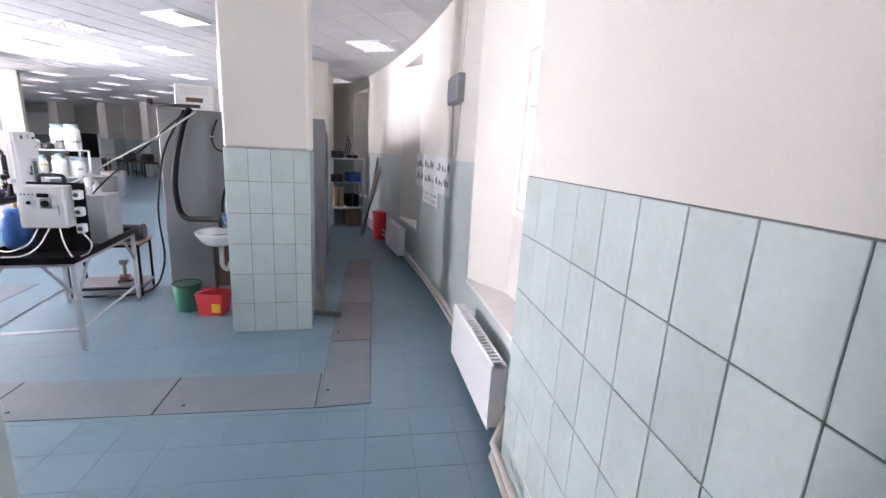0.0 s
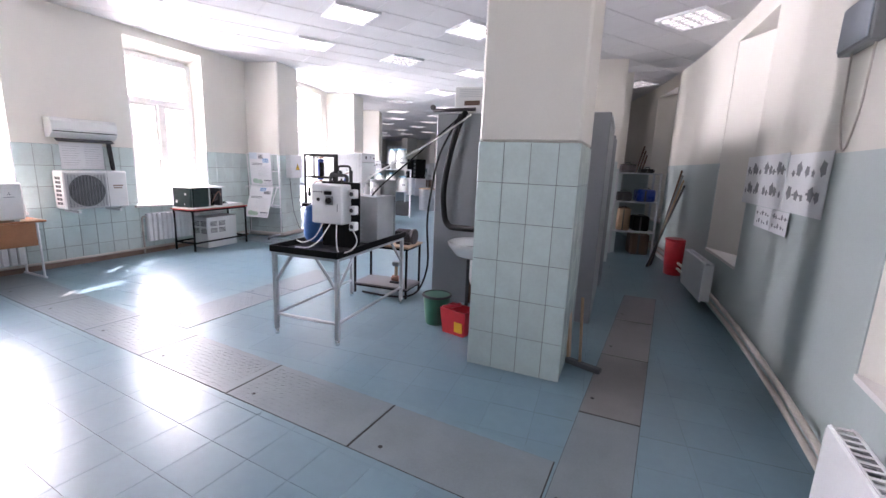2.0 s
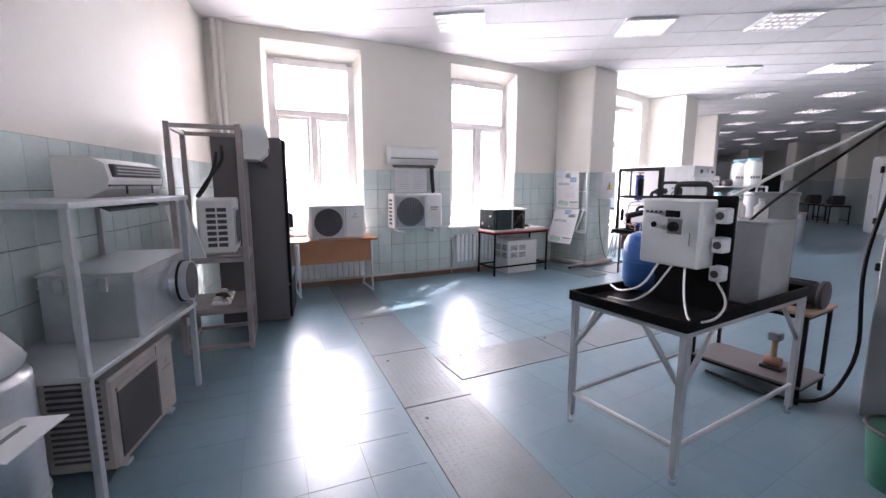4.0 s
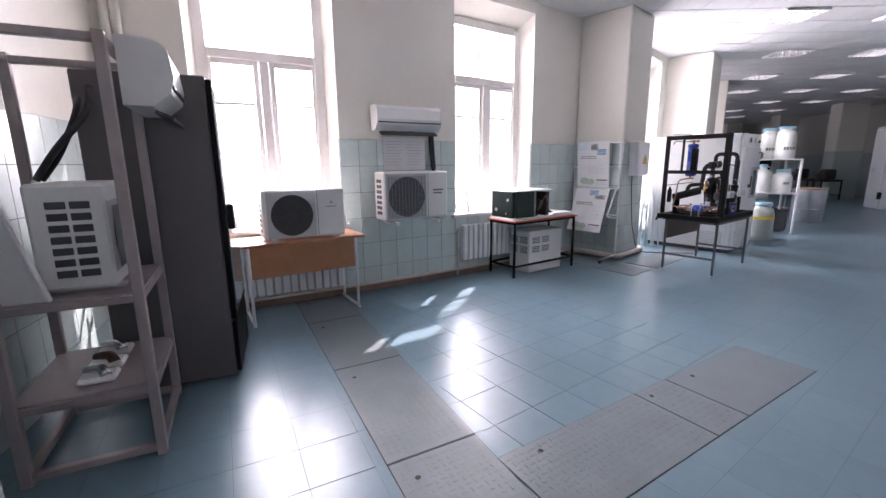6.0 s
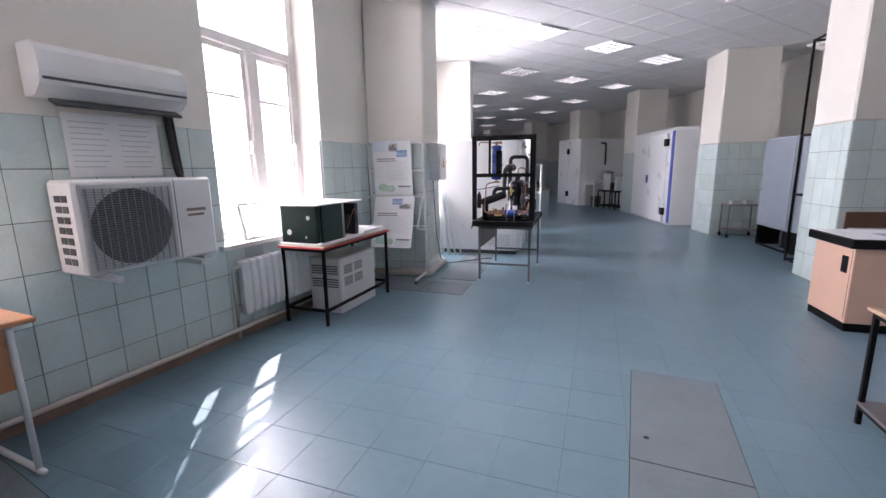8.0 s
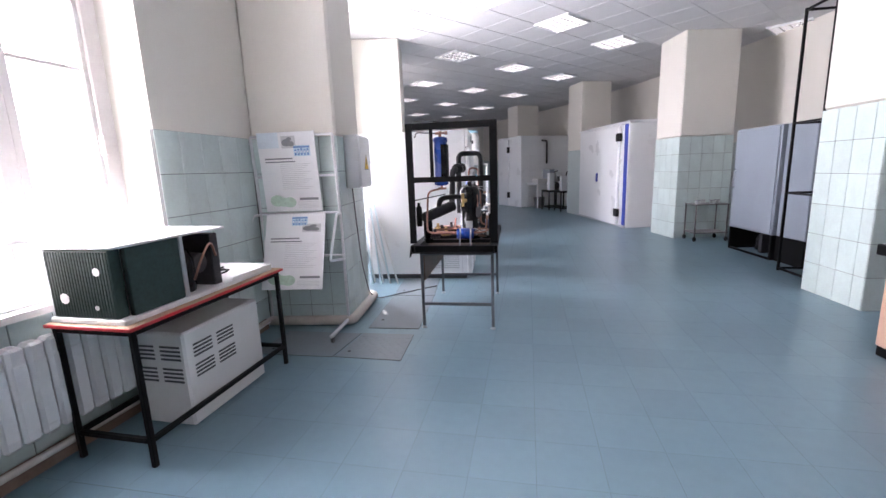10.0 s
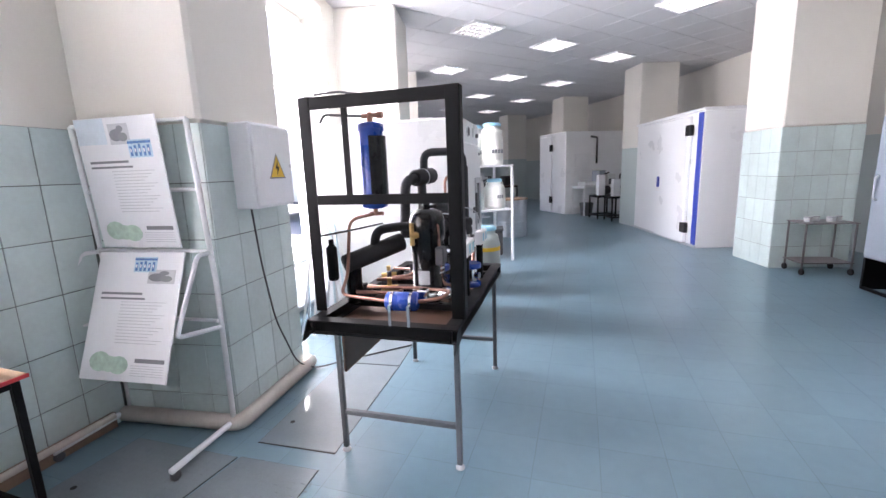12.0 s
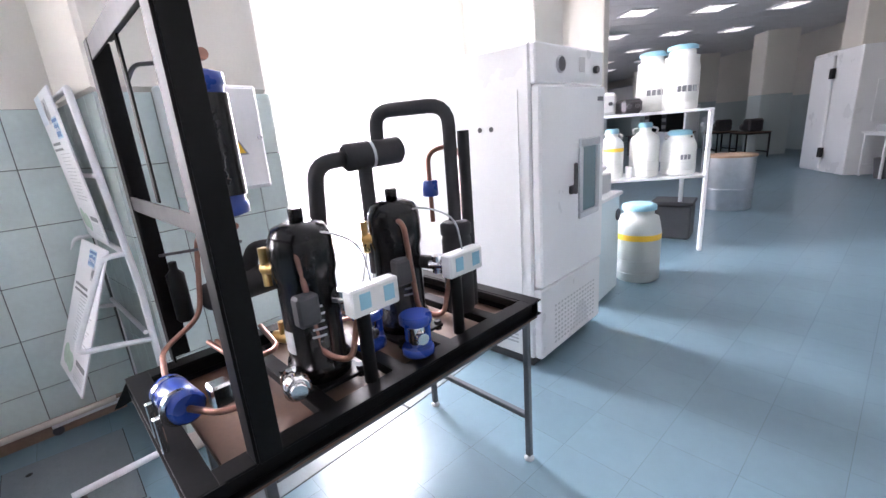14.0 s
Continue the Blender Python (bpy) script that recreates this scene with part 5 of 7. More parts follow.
for s in ((0.43, 0.85, 0.70, 0.89), (0.43, 1.28, 0.70, 1.33), (0.43, 0.89, 0.47, 1.28), (0.66, 0.89, 0.70, 1.28)):
    wf.box(s[0], -0.045, s[1], s[2], -0.027, s[3], 0.006)
part("window_frame", wf, M_ALU, door)
part("window_pane", box(0.47, -0.034, 0.89, 0.66, -0.029, 1.28, 0.001), M_DARKGLASS, door)
part("handle", box(0.325, -0.07, 1.02, 0.35, -0.05, 1.2, 0.006).box(0.31, -0.05, 1.02, 0.365, -0.028, 1.07, 0.006), M_DARKGREY, door)
part("name_plate", box(0.68, -0.0305, H - 0.29, 0.76, -0.028, H - 0.265, 0), M_INK, door)
part("lower_panel", box(0.004, -0.02, 0.07, W - 0.004, 0.029, 0.51, 0.008), M_CHAMBER, chamber)
g = Mesh()
for i in range(14):
    for j in range(9):
        g.box(0.16 + 0.04 * i, -0.0215, 0.12 + 0.03 * j, 0.18 + 0.04 * i, -0.019, 0.132 + 0.03 * j, 0)
part("ventilation_grille", g, M_ACGREY, chamber)
part("dial", Mesh().cyl((0.25, -0.018, H - 0.1), (0.25, -0.004, H - 0.1), 0.045, 22, 0.003), M_ALU, chamber)
part("dial_face", Mesh().cyl((0.25, -0.022, H - 0.1), (0.25, -0.017, H - 0.1), 0.036, 22), M_DARKGREY, chamber)
part("knob", Mesh().cyl((0.68, -0.03, H - 0.11), (0.68, -0.004, H - 0.11), 0.022, 14, 0.003), M_DARKGREY, chamber)
part("switch", box(0.48, -0.012, H - 0.13, 0.54, -0.004, H - 0.05, 0.003), M_ACGREY, chamber)
part("cable_port", Mesh().cyl((-0.004, 0.28, 1.42), (0.002, 0.28, 1.42), 0.014, 12).cyl((-0.004, 0.36, 1.42), (0.002, 0.36, 1.42), 0.014, 12), M_DARKGREY, chamber)
part("side_panel_line", box(-0.003, 0.10, 0.08, 0.001, 0.103, H - 0.22, 0), M_ACGREY, chamber)
g = Mesh()
for i in range(8):
    g.box(-0.003, 0.14, 0.14 + 0.025 * i, 0.001, 0.5, 0.15 + 0.025 * i, 0)
part("side_vent", g, M_ACGREY, chamber)

lowcab = thing("low_cabinet", pose(-6.12, 10.80, 0, 0, 0, 102), "pale blue low cabinet with a white top beside the chamber", "cabinet")
part("body", box(0, 0, 0.02, 0.46, 0.6, 0.82, 0.006), M_PALEBLUE, lowcab)
part("worktop", box(-0.01, -0.02, 0.821, 0.48, 0.62, 0.85, 0.004), M_WHITE, lowcab)
part("handle", Mesh().cyl((0.42, -0.012, 0.66), (0.42, 0.001, 0.66), 0.05, 18, 0.004), M_DARKGREY, lowcab)
inst = thing("bench_instrument", pose(-6.2, 10.9, 0.851, 0, 0, 100), "small grey laboratory instrument on the low cabinet", "instrument")
part("body", box(0, 0, 0, 0.28, 0.3, 0.16, 0.012), M_ACGREY, inst)
part("lid", box(0.02, 0.02, 0.161, 0.26, 0.26, 0.24, 0.03), M_WHITE, inst)

SH = pose(-6.89, 11.93, 0, 0, 0, 47)
shelf = thing("white_shelf", SH, "white steel two-tier shelf holding cryogenic vessels", "shelf")
L, DD = 1.12, 0.5
for x in (0, L):
    for y in (0, DD):
        part("leg", box(x - 0.018, y - 0.018, 0, x + 0.018, y + 0.018, 1.43, 0.003), M_WHITE, shelf)
for z in (0.78, 1.43):
    part("shelf_board", box(-0.02, -0.02, z, L + 0.02, DD + 0.02, z + 0.028, 0.004), M_WHITE, shelf)


def dewar(m, r, h, neck, label, body=None, cap=None, band=False, handles=True, group="cryogenic vessels"):
    t = thing("cryogenic_vessel", m, label, "dewar", group)
    part("body", Mesh().lathe([(r * 0.9, 0), (r, 0.02), (r, h * 0.7), (r * 0.93, h * 0.8), (neck * 1.3, h * 0.9), (neck, h * 0.92), (neck, h)], 26), body or M_DEWAR, t)
    part("cap", Mesh().lathe([(neck * 1.15, h), (neck * 1.15, h + 0.035), (neck * 0.9, h + 0.05)], 20), cap or M_CAPBLUE, t)
    if handles:
        for s in (-1, 1):
            part("handle", Mesh().tube([(s * r * 0.7, 0, h * 0.84), (s * r * 0.95, 0, h * 0.97), (s * r * 0.5, 0, h * 1.0)], 0.01, 6, 0.04), body or M_DEWAR, t)
    if band:
        part("band", Mesh().lathe([(r * 1.006, h * 0.6), (r * 1.006, h * 0.68)], 26), M_YELLOW, t)
    for z in (0.12, 0.3):
        part("rib", Mesh().lathe([(r * 1.0, h * z), (r * 1.015, h * z + 0.006), (r * 1.0, h * z + 0.012)], 26), body or M_DEWAR, t)
    return t


for (x, y, r, h, n, band, lab) in ((0.24, 0.2, 0.12, 0.46, 0.06, True, "cream cryogenic vessel with a yellow band on the shelf"), (0.57, 0.18, 0.145, 0.50, 0.06, False, "white cryogenic vessel with a carrying handle on the shelf"), (0.92, 0.18, 0.165, 0.40, 0.10, False, "white cryogenic vessel with a pale blue lid on the shelf")):
    d = dewar(SH @ pose(x, y, 0.81), r, h, n, lab, band=band)
    if x > 0.9:
        me = Mesh()
        for k in range(3):
            me.box(-0.05 + 0.035 * k, -r - 0.003, h * 0.4, -0.025 + 0.035 * k, -r + 0.004, h * 0.52, 0)
        part("lettering", me, M_INK, d)
for (x, y, r, h, n, lab) in ((0.90, 0.2, 0.165, 0.56, 0.12, "white lettered cryogenic vessel with pale blue lid atop the shelf"), (0.68, 0.36, 0.15, 0.54, 0.11, "cream cryogenic vessel on top of the shelf")):
    d = dewar(SH @ pose(x, y, 1.46), r, h, n, lab, handles=False)
    me = Mesh()
    for k in range(4):
        me.box(-0.1 + 0.05 * k, -r - 0.003, h * 0.3, -0.065 + 0.05 * k, -r + 0.012, h * 0.4, 0)
    part("lettering", me, M_INK, d)
dewar(pose(-6.22, 11.60, 0), 0.19, 0.64, 0.125, "tall grey-green cryogenic vessel with a yellow band on the floor", M_GREYDEWAR, M_CAPBLUE, True, False)
for (x, y, w, d, h, lab) in ((0.03, 0.1, 0.22, 0.36, 0.22, "grey instrument on top of the shelf"), (0.29, 0.05, 0.2, 0.3, 0.14, "dark pump on top of the shelf")):
    o = thing("instrument", SH @ pose(x, y, 1.459), lab, "instrument")
    part("body", box(0, 0, 0, w, d, h, 0.03), M_ACGREY if h > 0.15 else M_TERRA, o)
    part("knob", Mesh().cyl((w * 0.3, -0.02, h * 0.5), (w * 0.3, 0.001, h * 0.5), 0.025, 12, 0.003).cyl((w * 0.7, -0.02, h * 0.5), (w * 0.7, 0.001, h * 0.5), 0.02, 12, 0.003), M_DARKGREY, o)
jar = thing("white_cup", SH @ pose(0.40, 0.12, 0.809), "small white plastic cup on the lower shelf", "cup")
part("body", Mesh().lathe([(0.03, 0), (0.036, 0.12)], 16), M_ACWHITE, jar)
crate = thing("dark_crate", pose(-6.62, 13.2, 0, 0, 0, 15), "dark grey plastic crate on the floor by the shelf", "crate")
part("body", box(-0.2, -0.18, 0, 0.22, 0.2, 0.40, 0.02), M_DARKGREY, crate)
part("rim", box(-0.215, -0.195, 0.401, 0.235, 0.215, 0.44, 0.01), M_DARKGREY, crate)
barrel = thing("steel_barrel", pose(-6.70, 15.2, 0), "tall grey steel barrel with a wooden lid", "barrel")
part("body", Mesh().lathe([(0.30, 0), (0.31, 0.02), (0.32, 0.76)], 28), M_GALV, barrel)
part("lid", Mesh().lathe([(0.335, 0.761), (0.335, 0.79)], 28), M_PALEWOOD, barrel)
part("hoop", Mesh().lathe([(0.316, 0.3), (0.324, 0.31), (0.316, 0.32)], 28), M_GALV, barrel)

# ---- things: the end wall with shelves, drum, rack and refrigerator ----
BK = pose(-3.36, 1.62, 0, 0, 0, 180 - 16.5)
sh1 = thing("metal_shelf", BK, "light grey steel shelf unit loaded with air-conditioning parts", "shelf")
SL, SD = 1.19, 0.52
for x in (0, SL):
    for y in (0, SD):
        part("leg", box(x - 0.018, y - 0.018, 0, x + 0.018, y + 0.018, 1.385, 0.003), M_ALU, sh1)
for z in (0.60, 1.37):
    part("shelf_board", box(-0.02, -0.025, z, SL + 0.03, SD + 0.02, z + 0.028, 0.003), M_ALU, sh1)
lying = indoor_unit(pose(-3.941, 1.431, 1.40, 0, 0, 167), 0.75, "white indoor air-conditioner unit lying on the steel shelf", 0.215, 0.25)
part("open_outlet", box(0.06, -0.262, 0.115, 0.69, -0.215, 0.185, 0.006), M_DARKGREY, lying)
lou = Mesh()
for k in range(3):
    lou.box(0.08, -0.268, 0.128 + 0.018 * k, 0.67, -0.26, 0.135 + 0.018 * k, 0.001)
part("louvre", lou, M_ACGREY, lying)
for k in (0.2, 0.55):
    part("clip", box(k, -0.256, 0.02, k + 0.008, -0.246, 0.07, 0.001), M_DARKGREY, lying)
DU = pose(-3.82, 1.75, 0.629, 0, 0, 167)
duct = thing("duct_fan_box", DU, "galvanised duct fan box with a round spigot on the shelf", "duct fan")
part("body", box(0, 0, 0, 0.88, 0.44, 0.36, 0.006), M_GALV, duct)
part("lid", box(-0.008, -0.008, 0.361, 0.888, 0.448, 0.375, 0.003), M_GALV, duct)
part("lid_flange", box(-0.006, -0.006, 0.30, -0.001, 0.446, 0.31, 0.001).box(-0.006, -0.006, 0.30, 0.886, -0.001, 0.31, 0.001), M_GALV, duct)
SPX, SPZ = 0.60, 0.19
part("spigot", Mesh().cyl((SPX, 0.0, SPZ), (SPX, -0.10, SPZ), 0.135, 32), M_GALV, duct)
part("rubber_ring", Mesh().cyl((SPX, -0.04, SPZ), (SPX, -0.055, SPZ), 0.143, 32), M_RUBBER, duct)
part("spigot_hole", Mesh().cyl((SPX, -0.0995, SPZ), (SPX, -0.102, SPZ), 0.125, 32), M_DARKGREY, duct)
for y in (0.12, 0.32):
    part("latch", box(-0.016, y, 0.27, 0.0, y + 0.05, 0.35, 0.004), M_CHROME, duct)
# Cream taken darker and browner: the shelf's shade is put into the casing colour.
M_SHADED_CREAM = mat("shaded_cream_plastic", (0.42, 0.38, 0.35), 0.45, var=0.12, scale=5, bump=0.03)
low = outdoor_unit("outdoor_unit", BK @ pose(0.20, 0.03, 0), 0.70, 0.51, 0.32, "cream outdoor air-conditioner unit under the shelf, shade put into its colour", vents=False, logo="mark", group="outdoor units", square=True, shell=M_SHADED_CREAM)
for i in range(14):
    part("side_slot", box(-0.004, 0.04, 0.08 + 0.032 * i, 0.002, 0.28, 0.095 + 0.032 * i, 0.001), M_DARKGREY, low)

drum = thing("steel_drum", pose(-3.02, 1.33, 0), "galvanised steel cylinder wrapped in clear film", "cylinder")
part("body", Mesh().lathe([(0.2, 0), (0.22, 0.01), (0.22, 0.78), (0.21, 0.80), (0.10, 0.82)], 28), M_GALV, drum)
part("band", Mesh().lathe([(0.221, 0.30), (0.228, 0.31), (0.221, 0.32)], 28), M_GALV, drum)
part("film_cover", Mesh().lathe([(0.2, 0.82), (0.21, 0.85), (0.15, 0.95), (0.05, 1.0), (0.01, 1.01)], 20), M_ACGREY, drum)
folder = thing("paper_plan", pose(-2.70, 1.47, 0, 0, 0, -16), "white printed plan lying on a low stand", "paper")
part("paper", box(-0.26, -0.22, 0.655, 0.02, 0.14, 0.659, 0), M_PAPER, folder)
part("print", box(-0.22, -0.16, 0.6595, -0.06, -0.12, 0.6605, 0).box(-0.22, -0.06, 0.6595, -0.05, -0.03, 0.6605, 0).box(-0.2, 0.03, 0.6595, -0.09, 0.05, 0.6605, 0), M_INK, folder)
part("stand_post", box(-0.14, -0.06, 0, -0.1, -0.02, 0.654, 0.003), M_ALU, folder)
part("stand_base", box(-0.24, -0.16, 0, 0.0, 0.08, 0.02, 0.003), M_ALU, folder)

RK2 = pose(-5.13, 2.355, 0, 0, 0, 180 - 6)
rk2 = thing("open_steel_rack", RK2, "tall pinkish-grey open steel rack with air-conditioner units", "rack")
for x in (0, 0.62):
    for y in (0, 0.52):
        part("upright", box(x - 0.022, y - 0.022, 0, x + 0.022, y + 0.022, 1.98, 0.003), M_STRUT, rk2)
for z in (0.04, 0.36, 0.82, 1.95):
    for y in (0, 0.52):
        part("cross_bar", box(0.022, y - 0.018, z - 0.018, 0.598, y + 0.018, z + 0.018, 0.003), M_STRUT, rk2)
    for x in (0, 0.62):
        part("side_bar", box(x - 0.018, 0.022, z - 0.018, x + 0.018, 0.498, z + 0.018, 0.003), M_STRUT, rk2)
for z in (0.379, 0.839):
    part("shelf_board", box(-0.01, -0.01, z, 0.63, 0.53, z + 0.012, 0.002), M_STRUT, rk2)
outdoor_unit("outdoor_unit", RK2 @ pose(0.06, 0.08, 0.852), 0.50, 0.50, 0.29, "white outdoor air-conditioner unit on the open steel rack", logo="words", group="outdoor units")
indoor_unit(RK2 @ pose(0.13, -0.024, 1.70), 0.73, "white indoor air-conditioner unit fixed to the front of the rack", 0.30, 0.21)
hz = thing("hose_coil", RK2 @ pose(0.30, 0.3, 1.42), "black insulated pipes hanging behind the outdoor unit", "pipe")
part("hose", Mesh().tube([(0.32, -0.1, 0.42), (0.18, -0.12, 0.28), (0.06, 0.0, 0.1), (0.05, 0.1, -0.06)], 0.016, 8, 0.1), M_FOAM, hz)
part("hose", Mesh().tube([(0.32, -0.05, 0.36), (0.2, -0.05, 0.24), (0.12, 0.02, 0.05), (0.12, 0.1, -0.06)], 0.016, 8, 0.1), M_FOAM, hz)
pnl = thing("flat_casing", RK2 @ pose(-0.005, 0.31, 0.852, -14), "pale flat casing sheet leaning on the rack shelf", "casing")
part("panel", box(0, 0, 0, 0.012, 0.16, 0.50, 0.002), M_ACWHITE, pnl)
part("folded_edge", box(-0.02, 0.0, 0, -0.0005, 0.012, 0.50, 0.002), M_ACWHITE, pnl)
for i in range(3):
    b = thing("bundle", RK2 @ pose(0.1 + 0.17 * i, 0.2, 0.392), "small metal fittings and clear film on the lower shelf", "fittings", "fittings on the rack")
    part("fitting", Mesh().tube([(0, 0, 0.03), (0.06, 0.03, 0.05), (0.1, 0.1, 0.03)], 0.025, 8, 0.04), M_CHROME if i != 1 else M_BROWNWOOD, b)
    part("film", box(-0.02, -0.04, 0, 0.1, 0.12, 0.03, 0.012), M_ACWHITE, b)

FRG = pose(-5.77, 2.77, 0, 0, 0, 180 - 11.5)
fr = thing("refrigerated_cabinet", FRG, "tall brown-grey refrigerated cabinet with a dark glass door", "refrigerator")
part("body", box(0, 0, 0.02, 0.64, 0.66, 1.95, 0.008), M_BROWNGREY, fr)
part("door_frame", box(0.0, -0.035, 0.42, 0.64, -0.002, 1.93, 0.006), M_BLACK, fr)
part("door_glass", box(0.05, -0.039, 0.47, 0.59, -0.0352, 1.88, 0.001), M_DARKGLASS, fr)
part("handle", box(0.03, -0.08, 1.02, 0.06, -0.039, 1.18, 0.008), M_RUBBER, fr)
part("lower_panel", box(0.0, -0.03, 0.05, 0.64, -0.002, 0.40, 0.004), M_BLACK, fr)

# ---- the test bench beside the first pillar ----
BN = pose(-2.90, 4.05, 0, 0, 0, 4)
bn = thing("test_bench", BN, "grey tube test bench with braces and a black tray top", "bench")
for x, y in ((0.02, 0.02), (0.68, 0.02), (0.02, 1.32), (0.68, 1.32)):
    lg = part("leg", box(x - 0.018, y - 0.018, 0.05, x + 0.018, y + 0.018, 0.79, 0.003), M_ALU, bn)
    part("castor_foot", Mesh().lathe([(0.016, 0), (0.02, 0.008), (0.02, 0.03), (0.01, 0.05)], 12, pose(x, y, 0)), M_CHROME, lg)
for a, b in (((0.02, 0.02, 0.2), (0.68, 0.02, 0.2)), ((0.02, 0.02, 0.2), (0.02, 1.32, 0.2)), ((0.68, 0.02, 0.2), (0.68, 1.32, 0.2))):
    part("stretcher", Mesh().tube([a, b], 0.014, 6), M_ALU, bn)
for a, b in (((0.02, 0.02, 0.5), (0.22, 0.02, 0.78)), ((0.68, 0.02, 0.5), (0.46, 0.02, 0.78)), ((0.68, 0.02, 0.5), (0.68, 0.3, 0.78)), ((0.68, 1.32, 0.5), (0.68, 1.04, 0.78)), ((0.02, 1.32, 0.5), (0.02, 1.04, 0.78)), ((0.02, 0.02, 0.5), (0.02, 0.3, 0.78))):
    part("brace", Mesh().tube([a, b], 0.014, 6), M_ALU, bn)
tray_ = part("tray", box(-0.005, -0.005, 0.79, 0.70, 1.36, 0.80, 0.002), M_BLACK, bn)
for e in ((-0.01, -0.012, 0.705, 0.008), (-0.01, 1.35, 0.705, 1.37), (-0.01, 0.008, 0.008, 1.35), (0.685, 0.008, 0.705, 1.35)):
    part("rim", box(e[0], e[1], 0.792, e[2], e[3], 0.85, 0.003), M_BLACK, tray_)
part("top_rail", box(0.0, 0.0, 0.765, 0.70, 0.03, 0.79, 0.003).box(0.67, 0.03, 0.765, 0.70, 1.33, 0.79, 0.003), M_ALU, bn)

cb = thing("control_box", BN @ pose(0.245, 0.30, 0.802), "white control box on a black board with knobs and display", "control box")
part("back_board", box(0.0, 0.13, 0.0, 0.41, 0.15, 0.62, 0.003), M_BLACK, cb)
part("case", box(0.0, -0.02, 0.24, 0.325, 0.13, 0.60, 0.008), M_WHITE, cb)
part("door", box(0.004, -0.032, 0.245, 0.321, -0.02, 0.595, 0.006), M_WHITE, cb)
part("display", box(0.14, -0.036, 0.505, 0.22, -0.031, 0.54, 0.001), M_GLOSSBLACK, cb)
part("rotary_knob", Mesh().cyl((0.195, -0.06, 0.455), (0.195, -0.036, 0.455), 0.028, 16, 0.004), M_GLOSSBLACK, cb)
part("knob_plate", box(0.155, -0.036, 0.415, 0.235, -0.031, 0.497, 0.002), M_GREY, cb)
part("knob", Mesh().cyl((0.08, -0.045, 0.46), (0.08, -0.031, 0.46), 0.016, 12, 0.003), M_GLOSSBLACK, cb)
for i in range(4):
    part("lamp", Mesh().cyl((0.035 + 0.026 * i, -0.036, 0.53), (0.035 + 0.026 * i, -0.031, 0.53), 0.007, 8), M_DARKGREY, cb)
part("lock_slot", box(0.275, -0.034, 0.36, 0.281, -0.031, 0.43, 0), M_INK, cb)
for z in (0.18, 0.33, 0.48):
    so = part("socket", box(0.345, 0.05, z, 0.405, 0.129, z + 0.08, 0.008), M_WHITE, cb)
    part("socket_hole", Mesh().cyl((0.375, 0.046, z + 0.04), (0.375, 0.051, z + 0.04), 0.02, 12), M_DARKGREY, so)
part("handle_frame", Mesh().tube([(0.08, 0.16, 0.60), (0.08, 0.16, 0.68), (0.26, 0.16, 0.68), (0.26, 0.16, 0.60)], 0.016, 8, 0.03), M_FOAM, cb)
part("white_cable", Mesh().tube([(0.1, 0.0, 0.24), (0.05, -0.05, 0.1), (-0.12, -0.02, 0.03), (-0.24, 0.05, 0.04)], 0.0065, 6, 0.08).tube([(0.25, 0.0, 0.24), (0.32, -0.12, 0.12), (0.42, -0.24, 0.02), (0.5, -0.16, 0.04), (0.48, 0.0, 0.1), (0.36, 0.08, 0.2)], 0.006, 6, 0.1).tube([(0.18, 0.0, 0.24), (0.14, -0.1, 0.1), (0.05, -0.14, 0.02), (-0.1, -0.15, 0.02)], 0.006, 6, 0.08), M_ACWHITE, cb)
tk = thing("blue_tank", BN @ pose(0.08, 0.56, 0.802), "round blue pressure tank on the test bench", "tank")
part("body", Mesh().lathe([(0.05, 0.0), (0.10, 0.02), (0.12, 0.07), (0.12, 0.3), (0.10, 0.35), (0.05, 0.375)], 24), M_TANKBLUE, tk)
part("seam", Mesh().lathe([(0.121, 0.18), (0.124, 0.185), (0.121, 0.19)], 24), M_TANKBLUE, tk)
part("valve", Mesh().cyl((0, 0, 0.37), (0, 0, 0.42), 0.015, 10), M_BRASS, tk)
pg = thing("pump_group", BN @ pose(0.26, 0.55, 0.802), "dark pump, valves and copper pipes on the black tray", "pump")
part("pump_body", Mesh().cyl((0.0, 0.0, 0.08), (0.22, 0.0, 0.08), 0.06, 16, 0.01).cyl((0.22, 0.0, 0.08), (0.27, 0.0, 0.08), 0.075, 16, 0.01), M_TERRA, pg)
part("base", box(-0.02, -0.06, 0, 0.28, 0.06, 0.02, 0.003), M_BLACK, pg)
part("copper_pipe", Mesh().tube([(0.25, 0, 0.15), (0.25, 0, 0.32), (0.1, 0.05, 0.34), (0.02, 0.05, 0.1)], 0.012, 8, 0.05), M_COPPER, pg)
fb = thing("finned_heat_exchanger", BN @ pose(0.33, 0.74, 0.802), "light grey finned heat exchanger block on the bench", "heat exchanger")
part("body", box(0.012, 0.012, 0, 0.34, 0.38, 0.46, 0.005), M_ALU, fb)
part("top_plate", box(0, 0, 0.461, 0.352, 0.392, 0.475, 0.002), M_ALU, fb)
for i in range(9):
    part("tube_bend", Mesh().tube([(0.03, 0.005, 0.04 + 0.046 * i), (0.10, -0.022, 0.04 + 0.046 * i), (0.17, 0.005, 0.04 + 0.046 * i)], 0.009, 6, 0.03), M_ALU, fb)
gd = thing("grey_canister", BN @ pose(0.50, 1.19, 0.802), "tall grey painted canister on the bench end", "canister")
part("body", Mesh().lathe([(0.13, 0), (0.14, 0.01), (0.14, 0.62), (0.135, 0.63)], 26), M_GREY, gd)
part("rim", Mesh().lathe([(0.142, 0.61), (0.148, 0.62), (0.142, 0.632)], 26), M_GREY, gd)
